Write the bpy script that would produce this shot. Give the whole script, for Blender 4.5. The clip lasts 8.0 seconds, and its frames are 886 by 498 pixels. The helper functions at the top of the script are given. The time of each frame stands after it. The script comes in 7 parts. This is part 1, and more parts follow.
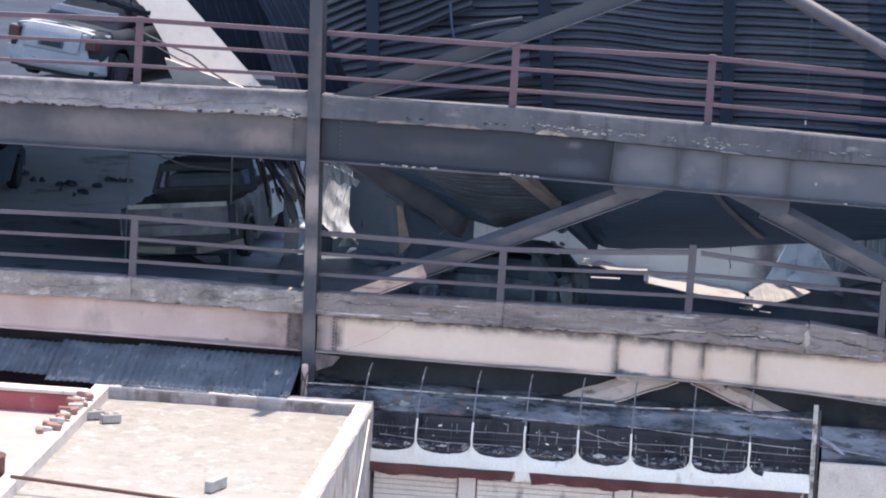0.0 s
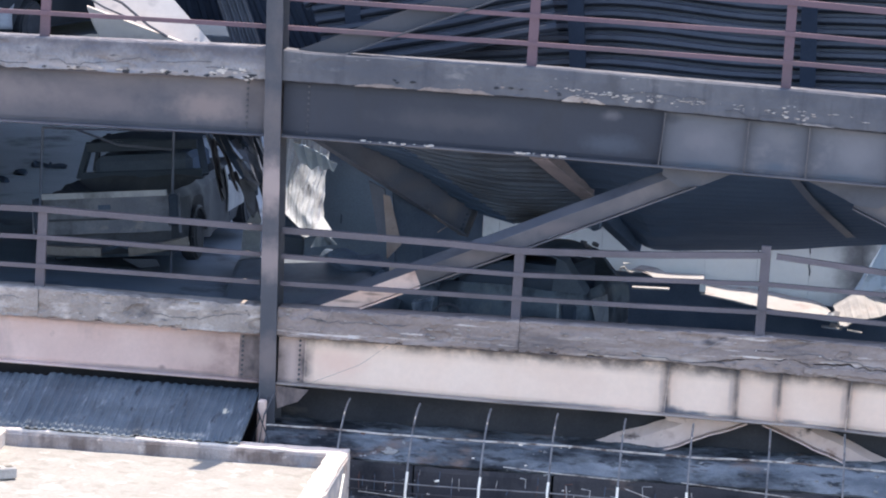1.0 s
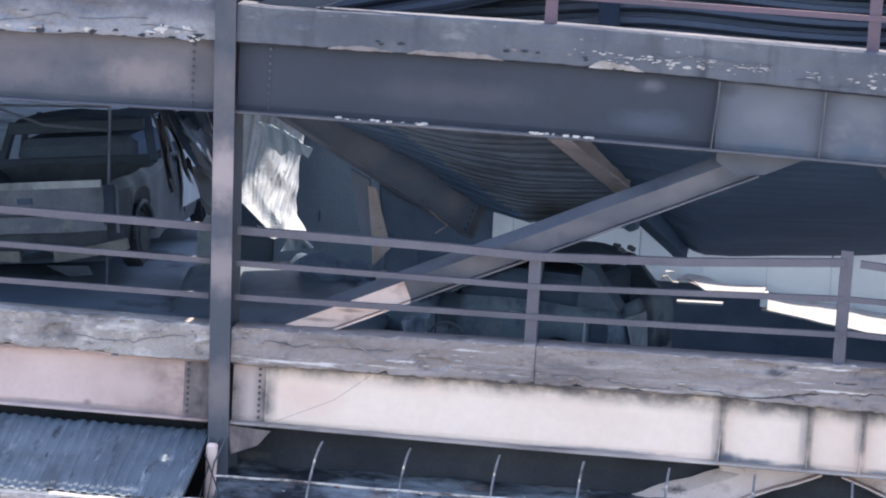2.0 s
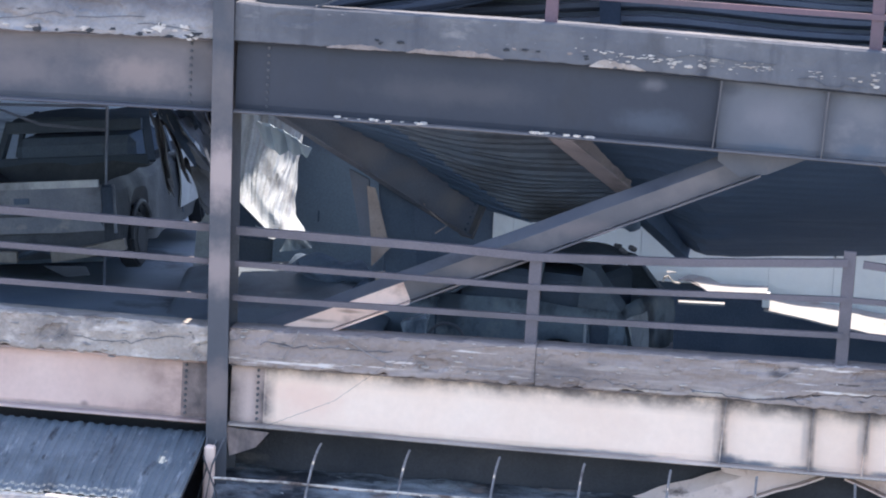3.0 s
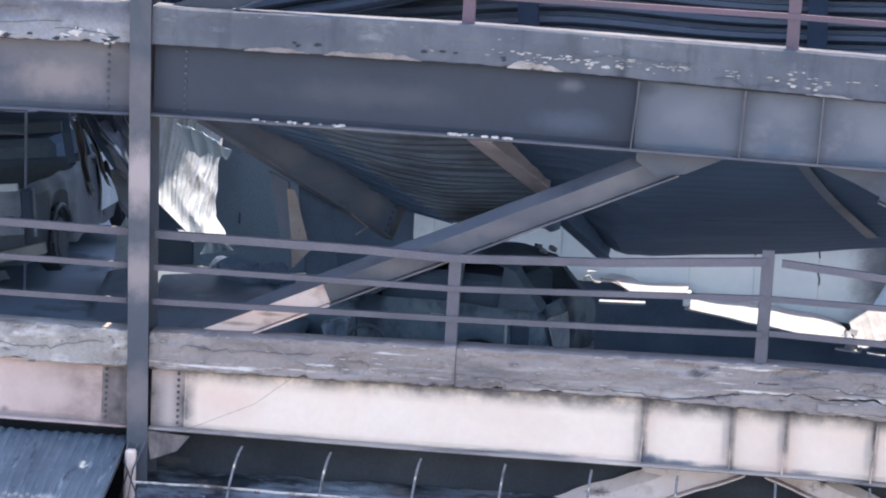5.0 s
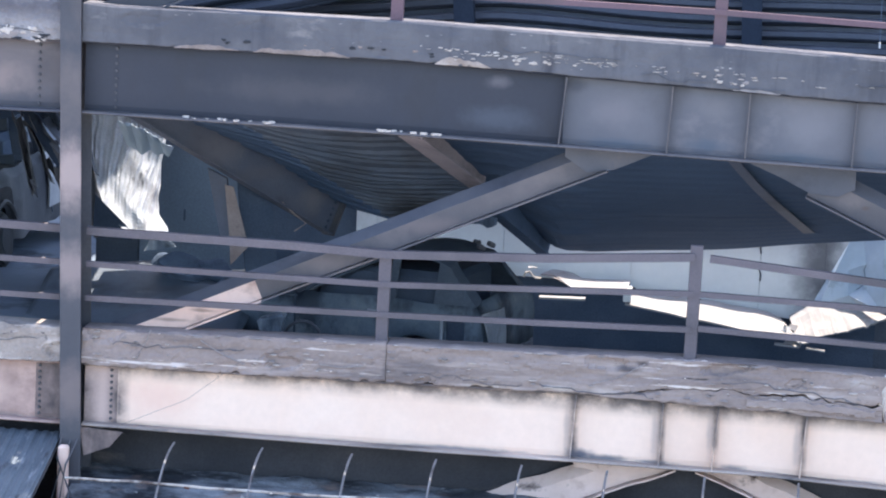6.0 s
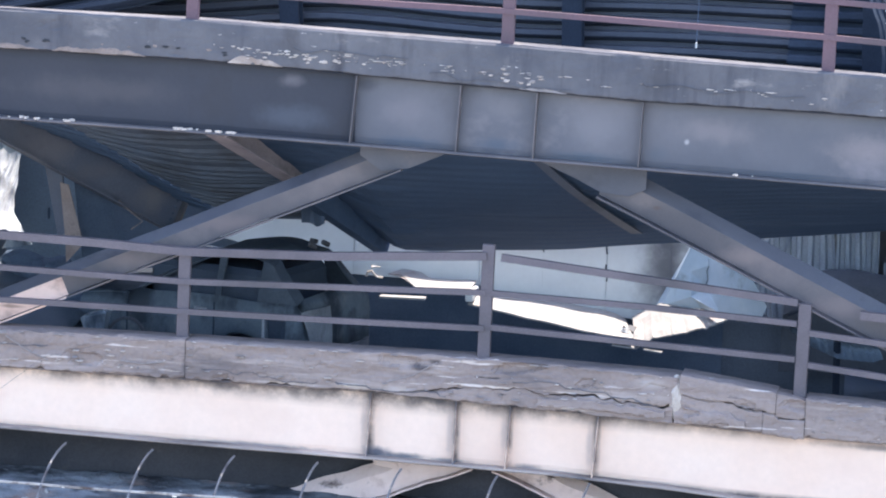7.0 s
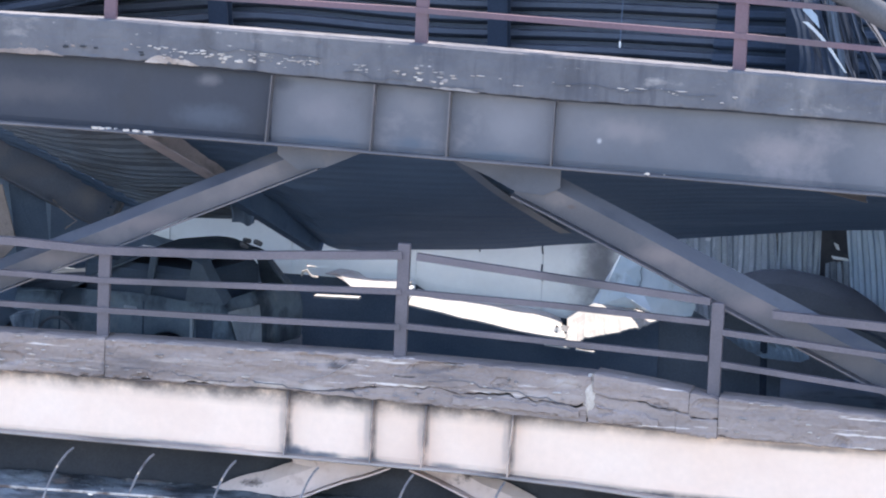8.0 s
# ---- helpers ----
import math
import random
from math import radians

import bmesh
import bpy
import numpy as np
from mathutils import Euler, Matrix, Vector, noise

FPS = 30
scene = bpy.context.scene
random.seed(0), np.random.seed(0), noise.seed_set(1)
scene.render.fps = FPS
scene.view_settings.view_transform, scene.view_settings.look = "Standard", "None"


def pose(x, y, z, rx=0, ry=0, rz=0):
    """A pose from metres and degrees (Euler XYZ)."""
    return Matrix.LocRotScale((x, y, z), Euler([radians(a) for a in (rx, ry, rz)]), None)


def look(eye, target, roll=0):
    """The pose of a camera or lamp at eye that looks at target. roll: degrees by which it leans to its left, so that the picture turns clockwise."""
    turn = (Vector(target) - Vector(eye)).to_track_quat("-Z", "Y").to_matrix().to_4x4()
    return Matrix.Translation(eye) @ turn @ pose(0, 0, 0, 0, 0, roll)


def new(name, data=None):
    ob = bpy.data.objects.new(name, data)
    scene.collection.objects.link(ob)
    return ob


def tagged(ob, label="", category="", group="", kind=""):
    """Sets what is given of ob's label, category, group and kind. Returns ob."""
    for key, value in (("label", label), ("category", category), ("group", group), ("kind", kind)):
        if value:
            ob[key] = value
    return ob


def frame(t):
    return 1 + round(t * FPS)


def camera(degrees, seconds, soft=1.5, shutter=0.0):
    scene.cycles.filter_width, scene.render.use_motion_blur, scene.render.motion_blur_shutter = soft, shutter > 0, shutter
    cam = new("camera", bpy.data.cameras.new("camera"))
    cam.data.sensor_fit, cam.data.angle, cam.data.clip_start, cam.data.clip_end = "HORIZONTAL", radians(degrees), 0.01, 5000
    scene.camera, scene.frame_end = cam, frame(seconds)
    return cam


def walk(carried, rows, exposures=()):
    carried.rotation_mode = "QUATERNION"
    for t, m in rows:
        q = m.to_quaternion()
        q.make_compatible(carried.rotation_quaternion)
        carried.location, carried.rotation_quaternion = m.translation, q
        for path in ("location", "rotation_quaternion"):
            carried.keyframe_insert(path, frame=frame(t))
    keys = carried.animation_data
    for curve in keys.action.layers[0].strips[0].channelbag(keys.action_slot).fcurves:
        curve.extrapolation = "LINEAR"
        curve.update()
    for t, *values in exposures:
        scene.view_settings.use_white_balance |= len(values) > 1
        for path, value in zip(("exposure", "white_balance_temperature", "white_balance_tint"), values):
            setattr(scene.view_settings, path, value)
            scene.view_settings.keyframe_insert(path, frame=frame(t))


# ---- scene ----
cam = camera(14.0, 8.0, soft=2.0)
PATH = [
    (0, (6.762, -55.167, 13.137), (4.1803, -25.6515, 8.4311), 3.118),
    (0.5, (6.287, -48.582, 12.106), (3.6479, -19.0724, 7.3953), 3.138),
    (1, (5.961, -42.457, 11.148), (3.1786, -12.9602, 6.4346), 3.097),
    (1.5, (5.677, -37.125, 10.303), (2.7306, -7.6441, 5.5923), 3.104),
    (1.7, (5.600, -35.347, 10.059), (2.5771, -5.8761, 5.3349), 3.088),
    (2.1, (5.519, -33.483, 9.802), (2.4162, -4.0223, 5.0650), 3.072),
    (3, (5.515, -33.390, 9.789), (2.4082, -3.9295, 5.0515), 3.071),
    (3.5, (5.466, -33.396, 9.817), (2.3987, -3.9347, 5.0616), 3.063),
    (4, (5.501, -33.377, 9.835), (2.5535, -3.9045, 5.0751), 3.004),
    (4.5, (5.592, -33.373, 9.860), (2.8889, -3.8780, 5.0941), 2.868),
    (4.7, (5.622, -33.372, 9.869), (3.0430, -3.8640, 5.1044), 2.816),
    (5.8, (6.241, -33.369, 9.917), (3.5807, -3.8737, 5.1247), 2.536),
    (6, (6.731, -33.368, 9.926), (3.8084, -3.8997, 5.1253), 2.553),
    (6.3, (7.769, -33.321, 9.945), (4.3140, -3.9089, 5.1507), 2.400),
    (6.5, (8.747, -33.290, 9.957), (4.7694, -3.9414, 5.1752), 2.318),
    (6.8, (10.388, -33.021, 9.992), (5.5485, -3.8063, 5.1900), 2.200),
    (7, (11.375, -32.842, 10.016), (6.0618, -3.7108, 5.2080), 2.131),
    (7.3, (12.450, -32.691, 10.014), (6.6000, -3.6700, 5.2250), 2.000),
    (7.5, (12.769, -32.590, 10.012), (6.7647, -3.5902, 5.2227), 1.903),
    (8, (13.130, -32.532, 10.014), (6.9570, -3.5665, 5.2284), 1.886),
]
walk(cam, [(t, look(eye, target, roll)) for t, eye, target, roll in PATH], exposures=[(0, 1.72, 7150.0, 14.0), (1, 1.89, 6950.0, 13.0), (1.7, 2.09, 6850.0, 12.0), (3, 2.17, 6850.0, 12.0), (5, 2.25, 6850.0, 12.0), (8, 2.38, 6850.0, 12.0)])

# ---- world and sun ----
SUN_EL, SUN_AZ = radians(75), radians(10)     # high midday sun, from behind the building
world = bpy.data.worlds.new("world")
scene.world = world
world.use_nodes = True
wn = world.node_tree.nodes
sky = wn.new("ShaderNodeTexSky")
sky.sky_type, sky.sun_disc = "NISHITA", False
sky.sun_elevation, sky.sun_rotation = SUN_EL, SUN_AZ
world.node_tree.links.new(sky.outputs[0], wn["Background"].inputs[0])
wn["Background"].inputs[1].default_value = 0.13
sun = new("sun", bpy.data.lights.new("sun", "SUN"))
sun.data.energy, sun.data.angle, sun.data.color = 2.3, radians(0.55), (1.0, 0.92, 0.83)
to_sun = Vector((math.sin(SUN_AZ) * math.cos(SUN_EL), math.cos(SUN_AZ) * math.cos(SUN_EL), math.sin(SUN_EL)))
sun.matrix_world = look(to_sun * 60, (0, 0, 0))


# ---- materials ----
def material(name, a, b, scale=2.0, rough=0.8, metal=0.0, bump=0.25, fine=45.0, stains=(), stretch=(1, 1, 1), spec=0.3, bands=(), seams=(), grain=0.12, detail=6.0, band_tone=(0.09, 0.085, 0.095), spots=()):
    """Two tones in large patches, fine grain and relief, and stains: (colour, scale, from, to, stretch); spots: (x, z, half width, half height, colour, strength)."""
    mat = bpy.data.materials.new(name)
    mat.use_nodes = True
    nt = mat.node_tree
    n, ln = nt.nodes, nt.links.new
    bsdf = n["Principled BSDF"]
    co = n.new("ShaderNodeTexCoord")

    def noise_of(sc, st, detail=6.0, rough_=0.6, shift=0.0):
        mp = n.new("ShaderNodeMapping")
        mp.inputs["Scale"].default_value = st
        mp.inputs["Location"].default_value = (shift, shift * 1.7, shift * 0.6)
        ln(co.outputs["Object"], mp.inputs[0])
        tx = n.new("ShaderNodeTexNoise")
        tx.inputs["Scale"].default_value, tx.inputs["Detail"].default_value, tx.inputs["Roughness"].default_value = sc, detail, rough_
        ln(mp.outputs[0], tx.inputs["Vector"])
        return tx

    def ramp(src, lo, hi):
        r = n.new("ShaderNodeMapRange")
        r.inputs["From Min"].default_value, r.inputs["From Max"].default_value = lo, hi
        ln(src, r.inputs[0])
        return r.outputs[0]

    def mix(fac, c1, c2, kind="MIX"):
        m = n.new("ShaderNodeMix")
        m.data_type, m.blend_type = "RGBA", kind
        for sock, v in ((m.inputs[0], fac), (m.inputs[6], c1), (m.inputs[7], c2)):
            if isinstance(v, (tuple, list)):
                sock.default_value = (*v, 1)
            elif isinstance(v, float):
                sock.default_value = v
            else:
                ln(v, sock)
        return m.outputs[2]

    big, small = noise_of(scale, stretch, detail), noise_of(fine, (1, 1, 1), 4.0)
    col = mix(ramp(big.outputs[0], 0.35, 0.68), a, b)
    speck = mix(ramp(small.outputs[0], 0.3, 0.7), (1 - grain,) * 3, (1 + grain * 0.8,) * 3)
    col = mix(1.0, col, speck, "MULTIPLY")
    for k, (c, sc, lo, hi, st) in enumerate(stains):
        tx = noise_of(sc, st, 8.0, 0.62, 3.1 * (k + 1))
        col = mix(ramp(tx.outputs[0], lo, hi), col, c)
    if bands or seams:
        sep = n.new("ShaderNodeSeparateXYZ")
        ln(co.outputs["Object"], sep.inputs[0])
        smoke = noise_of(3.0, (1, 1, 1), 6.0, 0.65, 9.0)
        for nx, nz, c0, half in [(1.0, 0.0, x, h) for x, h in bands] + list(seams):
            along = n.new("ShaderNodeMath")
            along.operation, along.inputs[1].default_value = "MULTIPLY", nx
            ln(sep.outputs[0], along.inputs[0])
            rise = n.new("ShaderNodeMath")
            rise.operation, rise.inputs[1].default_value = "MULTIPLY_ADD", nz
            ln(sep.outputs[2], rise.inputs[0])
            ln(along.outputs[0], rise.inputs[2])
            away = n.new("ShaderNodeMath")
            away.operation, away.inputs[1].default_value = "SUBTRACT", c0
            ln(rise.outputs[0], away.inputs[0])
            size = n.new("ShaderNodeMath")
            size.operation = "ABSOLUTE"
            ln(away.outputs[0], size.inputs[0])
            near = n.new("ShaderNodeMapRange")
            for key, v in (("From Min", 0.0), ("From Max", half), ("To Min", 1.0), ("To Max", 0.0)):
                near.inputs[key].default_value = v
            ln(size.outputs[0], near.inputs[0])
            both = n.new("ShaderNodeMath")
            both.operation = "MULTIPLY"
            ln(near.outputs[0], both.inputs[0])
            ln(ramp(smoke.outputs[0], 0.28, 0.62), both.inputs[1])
            col = mix(both.outputs[0], col, band_tone)
    if spots:
        ragged = noise_of(5.0, (1, 1, 1), 6.0, 0.62, 5.0)
        for x, z, rx, rz, tone, strength in spots:
            mp = n.new("ShaderNodeMapping")
            mp.inputs["Scale"].default_value = (1 / rx, 0.0, 1 / rz)
            mp.inputs["Location"].default_value = (-x / rx, 0.0, -z / rz)
            ln(co.outputs["Object"], mp.inputs[0])
            far = n.new("ShaderNodeVectorMath")
            far.operation = "LENGTH"
            ln(mp.outputs[0], far.inputs[0])
            edge = n.new("ShaderNodeMath")
            edge.operation, edge.inputs[1].default_value = "MULTIPLY_ADD", 1.1
            ln(ragged.outputs[0], edge.inputs[0])
            ln(far.outputs["Value"], edge.inputs[2])
            near = n.new("ShaderNodeMapRange")
            near.interpolation_type = "SMOOTHSTEP"
            for key, v in (("From Min", 0.65), ("From Max", 1.55), ("To Min", strength), ("To Max", 0.0)):
                near.inputs[key].default_value = v
            ln(edge.outputs[0], near.inputs[0])
            col = mix(near.outputs[0], col, tone)
    ln(col, bsdf.inputs["Base Color"])
    rr = ramp(big.outputs[0], 0.2, 0.8)
    rm = n.new("ShaderNodeMath")
    rm.operation, rm.inputs[1].default_value, rm.inputs[2].default_value = "MULTIPLY_ADD", 0.18, rough - 0.09
    ln(rr, rm.inputs[0])
    ln(rm.outputs[0], bsdf.inputs["Roughness"])
    bsdf.inputs["Metallic"].default_value = metal
    bsdf.inputs["Specular IOR Level"].default_value = spec
    if bump:
        bp = n.new("ShaderNodeBump")
        bp.inputs["Strength"].default_value, bp.inputs["Distance"].default_value = bump, 0.02
        hm = n.new("ShaderNodeMath")
        hm.operation = "ADD"
        ln(big.outputs[0], hm.inputs[0])
        ln(small.outputs[0], hm.inputs[1])
        ln(hm.outputs[0], bp.inputs["Height"])
        ln(bp.outputs[0], bsdf.inputs["Normal"])
    return mat


ONE = (1, 1, 1)
SOOT = (0.022, 0.024, 0.03)
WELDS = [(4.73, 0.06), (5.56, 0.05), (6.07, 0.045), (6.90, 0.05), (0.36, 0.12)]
# The stacked top seams paint the kerb's drop shadow in with the soot.
paint_white = material("bleached_beam_paint", (0.84, 0.635, 0.525), (0.87, 0.695, 0.595), 0.9, 0.62, bump=0.05, fine=14, grain=0.03, detail=2.0,
                       stains=[((0.78, 0.585, 0.49), 1.1, 0.50, 0.80, (1, 1, 1.6)), ((0.40, 0.36, 0.36), 2.4, 0.72, 0.92, (1.6, 1, 0.5))],
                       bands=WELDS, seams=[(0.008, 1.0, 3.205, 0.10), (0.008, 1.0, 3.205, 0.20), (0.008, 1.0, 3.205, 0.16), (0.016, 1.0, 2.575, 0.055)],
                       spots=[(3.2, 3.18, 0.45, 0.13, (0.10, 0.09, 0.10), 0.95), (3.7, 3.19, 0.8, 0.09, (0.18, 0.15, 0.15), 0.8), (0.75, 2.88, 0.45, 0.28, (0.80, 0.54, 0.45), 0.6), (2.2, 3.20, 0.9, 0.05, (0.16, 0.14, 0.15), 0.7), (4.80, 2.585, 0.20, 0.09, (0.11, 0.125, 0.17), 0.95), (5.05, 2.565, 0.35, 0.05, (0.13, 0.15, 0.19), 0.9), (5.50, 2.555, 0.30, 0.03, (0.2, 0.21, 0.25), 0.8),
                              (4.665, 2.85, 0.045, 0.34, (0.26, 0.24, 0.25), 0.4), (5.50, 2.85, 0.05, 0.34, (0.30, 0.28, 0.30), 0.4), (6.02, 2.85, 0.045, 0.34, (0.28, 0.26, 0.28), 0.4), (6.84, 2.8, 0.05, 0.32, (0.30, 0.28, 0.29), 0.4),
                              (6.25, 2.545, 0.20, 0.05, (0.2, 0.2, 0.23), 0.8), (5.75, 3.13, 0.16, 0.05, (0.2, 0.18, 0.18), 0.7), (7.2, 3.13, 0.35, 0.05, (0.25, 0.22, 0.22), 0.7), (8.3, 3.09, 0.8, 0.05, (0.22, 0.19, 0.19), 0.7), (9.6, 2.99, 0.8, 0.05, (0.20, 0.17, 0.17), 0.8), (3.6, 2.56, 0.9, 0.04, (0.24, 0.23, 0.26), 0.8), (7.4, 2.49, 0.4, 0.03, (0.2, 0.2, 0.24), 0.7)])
paint_brown = material("scorched_brown_paint", (0.20, 0.15, 0.145), (0.33, 0.26, 0.25), 2.0, 0.65, bump=0.12, fine=20,
                       stains=[((0.08, 0.07, 0.075), 2.2, 0.48, 0.66, (1, 1, 0.6))])
paint_mid = material("lightly_smoked_beam_paint", (0.112, 0.119, 0.145), (0.165, 0.166, 0.190), 0.8, 0.6, bump=0.04, fine=18, grain=0.03, detail=2.0,
                     stains=[((0.28, 0.255, 0.28), 0.9, 0.54, 0.80, (1, 1, 1.2)), ((0.10, 0.10, 0.115), 1.3, 0.56, 0.78, (1, 1, 0.7))],
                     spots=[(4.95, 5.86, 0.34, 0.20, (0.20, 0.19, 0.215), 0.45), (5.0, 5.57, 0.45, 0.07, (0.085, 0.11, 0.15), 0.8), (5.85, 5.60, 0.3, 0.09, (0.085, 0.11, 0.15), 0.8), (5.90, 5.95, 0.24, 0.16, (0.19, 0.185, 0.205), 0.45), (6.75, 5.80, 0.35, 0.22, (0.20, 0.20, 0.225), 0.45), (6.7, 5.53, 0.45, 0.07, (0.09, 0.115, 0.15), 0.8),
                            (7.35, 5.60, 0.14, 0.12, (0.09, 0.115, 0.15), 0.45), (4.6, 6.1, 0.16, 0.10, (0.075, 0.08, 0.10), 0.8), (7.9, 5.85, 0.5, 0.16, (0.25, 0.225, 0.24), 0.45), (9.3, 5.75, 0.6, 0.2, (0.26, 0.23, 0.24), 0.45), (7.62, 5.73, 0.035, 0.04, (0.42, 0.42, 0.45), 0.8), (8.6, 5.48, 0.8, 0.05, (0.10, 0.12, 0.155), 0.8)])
paint_pink = material("scorched_pink_paint", (0.59, 0.42, 0.38), (0.70, 0.53, 0.48), 1.0, 0.65, bump=0.05, fine=20, grain=0.04, detail=2.0,
                      stains=[((0.30, 0.24, 0.24), 1.1, 0.52, 0.75, (1, 1, 0.6)), ((0.10, 0.09, 0.10), 2.0, 0.66, 0.80, (1, 1, 0.4))], bands=[(-0.15, 1.3), (-0.15, 0.7)], band_tone=(0.24, 0.165, 0.15),
                      spots=[(-1.0, 2.85, 0.5, 0.2, (0.62, 0.46, 0.41), 0.6), (-1.4, 2.66, 0.07, 0.05, (0.16, 0.12, 0.12), 0.7), (-2.6, 3.17, 1.4, 0.05, (0.28, 0.22, 0.21), 0.7), (-1.5, 2.62, 1.6, 0.05, (0.30, 0.25, 0.25), 0.7)])
paint_sooty = material("sooty_beam_paint", (0.036, 0.042, 0.060), (0.052, 0.057, 0.075), 0.8, 0.6, bump=0.04, fine=30, grain=0.04, detail=2.0,
                       stains=[((0.15, 0.128, 0.132), 0.7, 0.60, 0.82, (1, 1, 1.4)), ((0.036, 0.039, 0.05), 1.6, 0.55, 0.75, (1, 1, 0.5))],
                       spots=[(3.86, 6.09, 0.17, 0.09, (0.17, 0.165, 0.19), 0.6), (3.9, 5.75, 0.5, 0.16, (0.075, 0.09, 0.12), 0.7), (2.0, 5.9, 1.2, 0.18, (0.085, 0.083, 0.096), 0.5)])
paint_patchy = material("patchy_sooty_beam_paint", (0.066, 0.07, 0.09), (0.10, 0.10, 0.118), 0.8, 0.6, bump=0.04, fine=30, grain=0.04, detail=2.0,
                        stains=[((0.19, 0.166, 0.172), 0.32, 0.46, 0.70, (0.8, 1, 1.6)), ((0.07, 0.07, 0.085), 1.4, 0.56, 0.76, (1, 1, 0.7))],
                        spots=[(-1.0, 5.87, 0.62, 0.26, (0.30, 0.24, 0.23), 0.6), (-2.2, 5.85, 0.9, 0.22, (0.17, 0.15, 0.16), 0.6), (-3.6, 5.95, 1.1, 0.26, (0.21, 0.185, 0.19), 0.6), (-0.45, 6.0, 0.16, 0.25, (0.085, 0.08, 0.09), 0.7)])
steel_dark = material("smoked_steel", (0.070, 0.074, 0.090), (0.11, 0.11, 0.125), 1.4, 0.55, bump=0.15,
                      stains=[((0.20, 0.16, 0.15), 1.1, 0.60, 0.78, (1, 1, 0.6)), (SOOT, 2.4, 0.62, 0.76, ONE)])
steel_tan = material("burnt_tan_steel", (0.22, 0.172, 0.162), (0.31, 0.255, 0.242), 2.0, 0.7, bump=0.2,
                     stains=[((0.20, 0.15, 0.14), 2.2, 0.52, 0.72, ONE), (SOOT, 3.0, 0.64, 0.74, ONE)])
rail_paint = material("mauve_rail_paint", (0.112, 0.102, 0.122), (0.155, 0.136, 0.155), 1.2, 0.6, bump=0.1,
                      stains=[((0.085, 0.08, 0.092), 1.0, 0.48, 0.70, ONE)])
rail_red = material("faded_red_rail_paint", (0.130, 0.084, 0.108), (0.175, 0.112, 0.135), 1.2, 0.6, bump=0.1,
                    stains=[((0.10, 0.085, 0.095), 0.9, 0.50, 0.70, ONE)])
concrete = material("sooty_concrete", (0.29, 0.25, 0.235), (0.42, 0.37, 0.345), 1.3, 0.9, bump=0.6, fine=30,
                    stains=[((0.56, 0.50, 0.475), 3.6, 0.54, 0.66, (0.7, 1, 1.2)), ((0.13, 0.118, 0.122), 1.5, 0.54, 0.68, (0.8, 1, 1.2)), ((0.07, 0.065, 0.07), 5.0, 0.64, 0.70, (0.7, 1, 1.6)), ((0.62, 0.58, 0.56), 11.0, 0.66, 0.72, (0.5, 1, 1.6))])
concrete_mauve = material("sooty_mauve_concrete", (0.225, 0.186, 0.180), (0.335, 0.278, 0.264), 1.5, 0.9, bump=0.45, fine=22, grain=0.08, stretch=(0.35, 1, 1.9),
                          stains=[((0.38, 0.33, 0.32), 3.0, 0.57, 0.70, (0.22, 1, 2.2)), ((0.12, 0.105, 0.11), 1.8, 0.56, 0.72, (0.45, 1, 1.6)), ((0.60, 0.54, 0.52), 6.0, 0.62, 0.67, (0.14, 1, 2.6)), ((0.05, 0.047, 0.052), 6.0, 0.64, 0.70, (0.3, 1, 2.4))],
                          spots=[(5.22, 3.46, 0.16, 0.05, (0.07, 0.065, 0.075), 0.85), (5.36, 3.52, 0.10, 0.04, (0.07, 0.065, 0.075), 0.8), (2.93, 3.30, 0.05, 0.14, (0.10, 0.092, 0.10), 0.6), (4.55, 3.235, 0.22, 0.04, (0.52, 0.46, 0.42), 0.8), (3.9, 3.21, 0.5, 0.02, (0.50, 0.44, 0.41), 0.8), (5.0, 3.23, 0.25, 0.05, (0.48, 0.43, 0.41), 0.6), (7.4, 3.46, 0.22, 0.07, (0.42, 0.38, 0.37), 0.6)])
concrete_dark = material("smoked_concrete", (0.092, 0.096, 0.117), (0.155, 0.155, 0.172), 1.3, 0.9, bump=0.35, fine=14, grain=0.05,
                         stains=[((0.06, 0.062, 0.078), 2.2, 0.54, 0.72, (1.4, 1, 0.2)), ((0.24, 0.225, 0.23), 1.6, 0.58, 0.76, (1.0, 1, 0.4)), ((0.33, 0.31, 0.31), 3.0, 0.62, 0.78, (0.6, 1, 1.4)), ((0.075, 0.075, 0.085), 1.8, 0.56, 0.74, (1, 1, 0.6)), ((0.55, 0.52, 0.50), 12.0, 0.68, 0.74, (0.5, 1, 1.6))],
                         spots=[(0.9, 6.46, 1.8, 0.24, (0.078, 0.083, 0.102), 0.65)])
spall = material("fresh_spalled_concrete", (0.45, 0.38, 0.34), (0.62, 0.58, 0.55), 9.0, 0.95, bump=0.8)
# Lighter deck tone: the light on the back floor is in the colour.
floor_pale = material("back_lit_deck", (0.40, 0.44, 0.49), (0.52, 0.555, 0.60), 0.5, 0.85, bump=0.3,
                      stains=[((0.10, 0.11, 0.13), 0.8, 0.56, 0.72, ONE)])
deck_floor = material("sooty_deck", (0.100, 0.136, 0.190), (0.152, 0.192, 0.244), 0.6, 0.85, bump=0.4,
                      stains=[((0.13, 0.148, 0.175), 0.5, 0.52, 0.72, ONE), ((0.035, 0.045, 0.06), 1.2, 0.56, 0.68, ONE)])
# Blacks raised and blued: the interior's hazy shade is carried by these colours.
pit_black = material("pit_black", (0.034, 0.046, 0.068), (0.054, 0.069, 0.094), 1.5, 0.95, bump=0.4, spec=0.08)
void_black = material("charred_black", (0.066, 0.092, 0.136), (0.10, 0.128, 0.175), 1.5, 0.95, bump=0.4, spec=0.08)


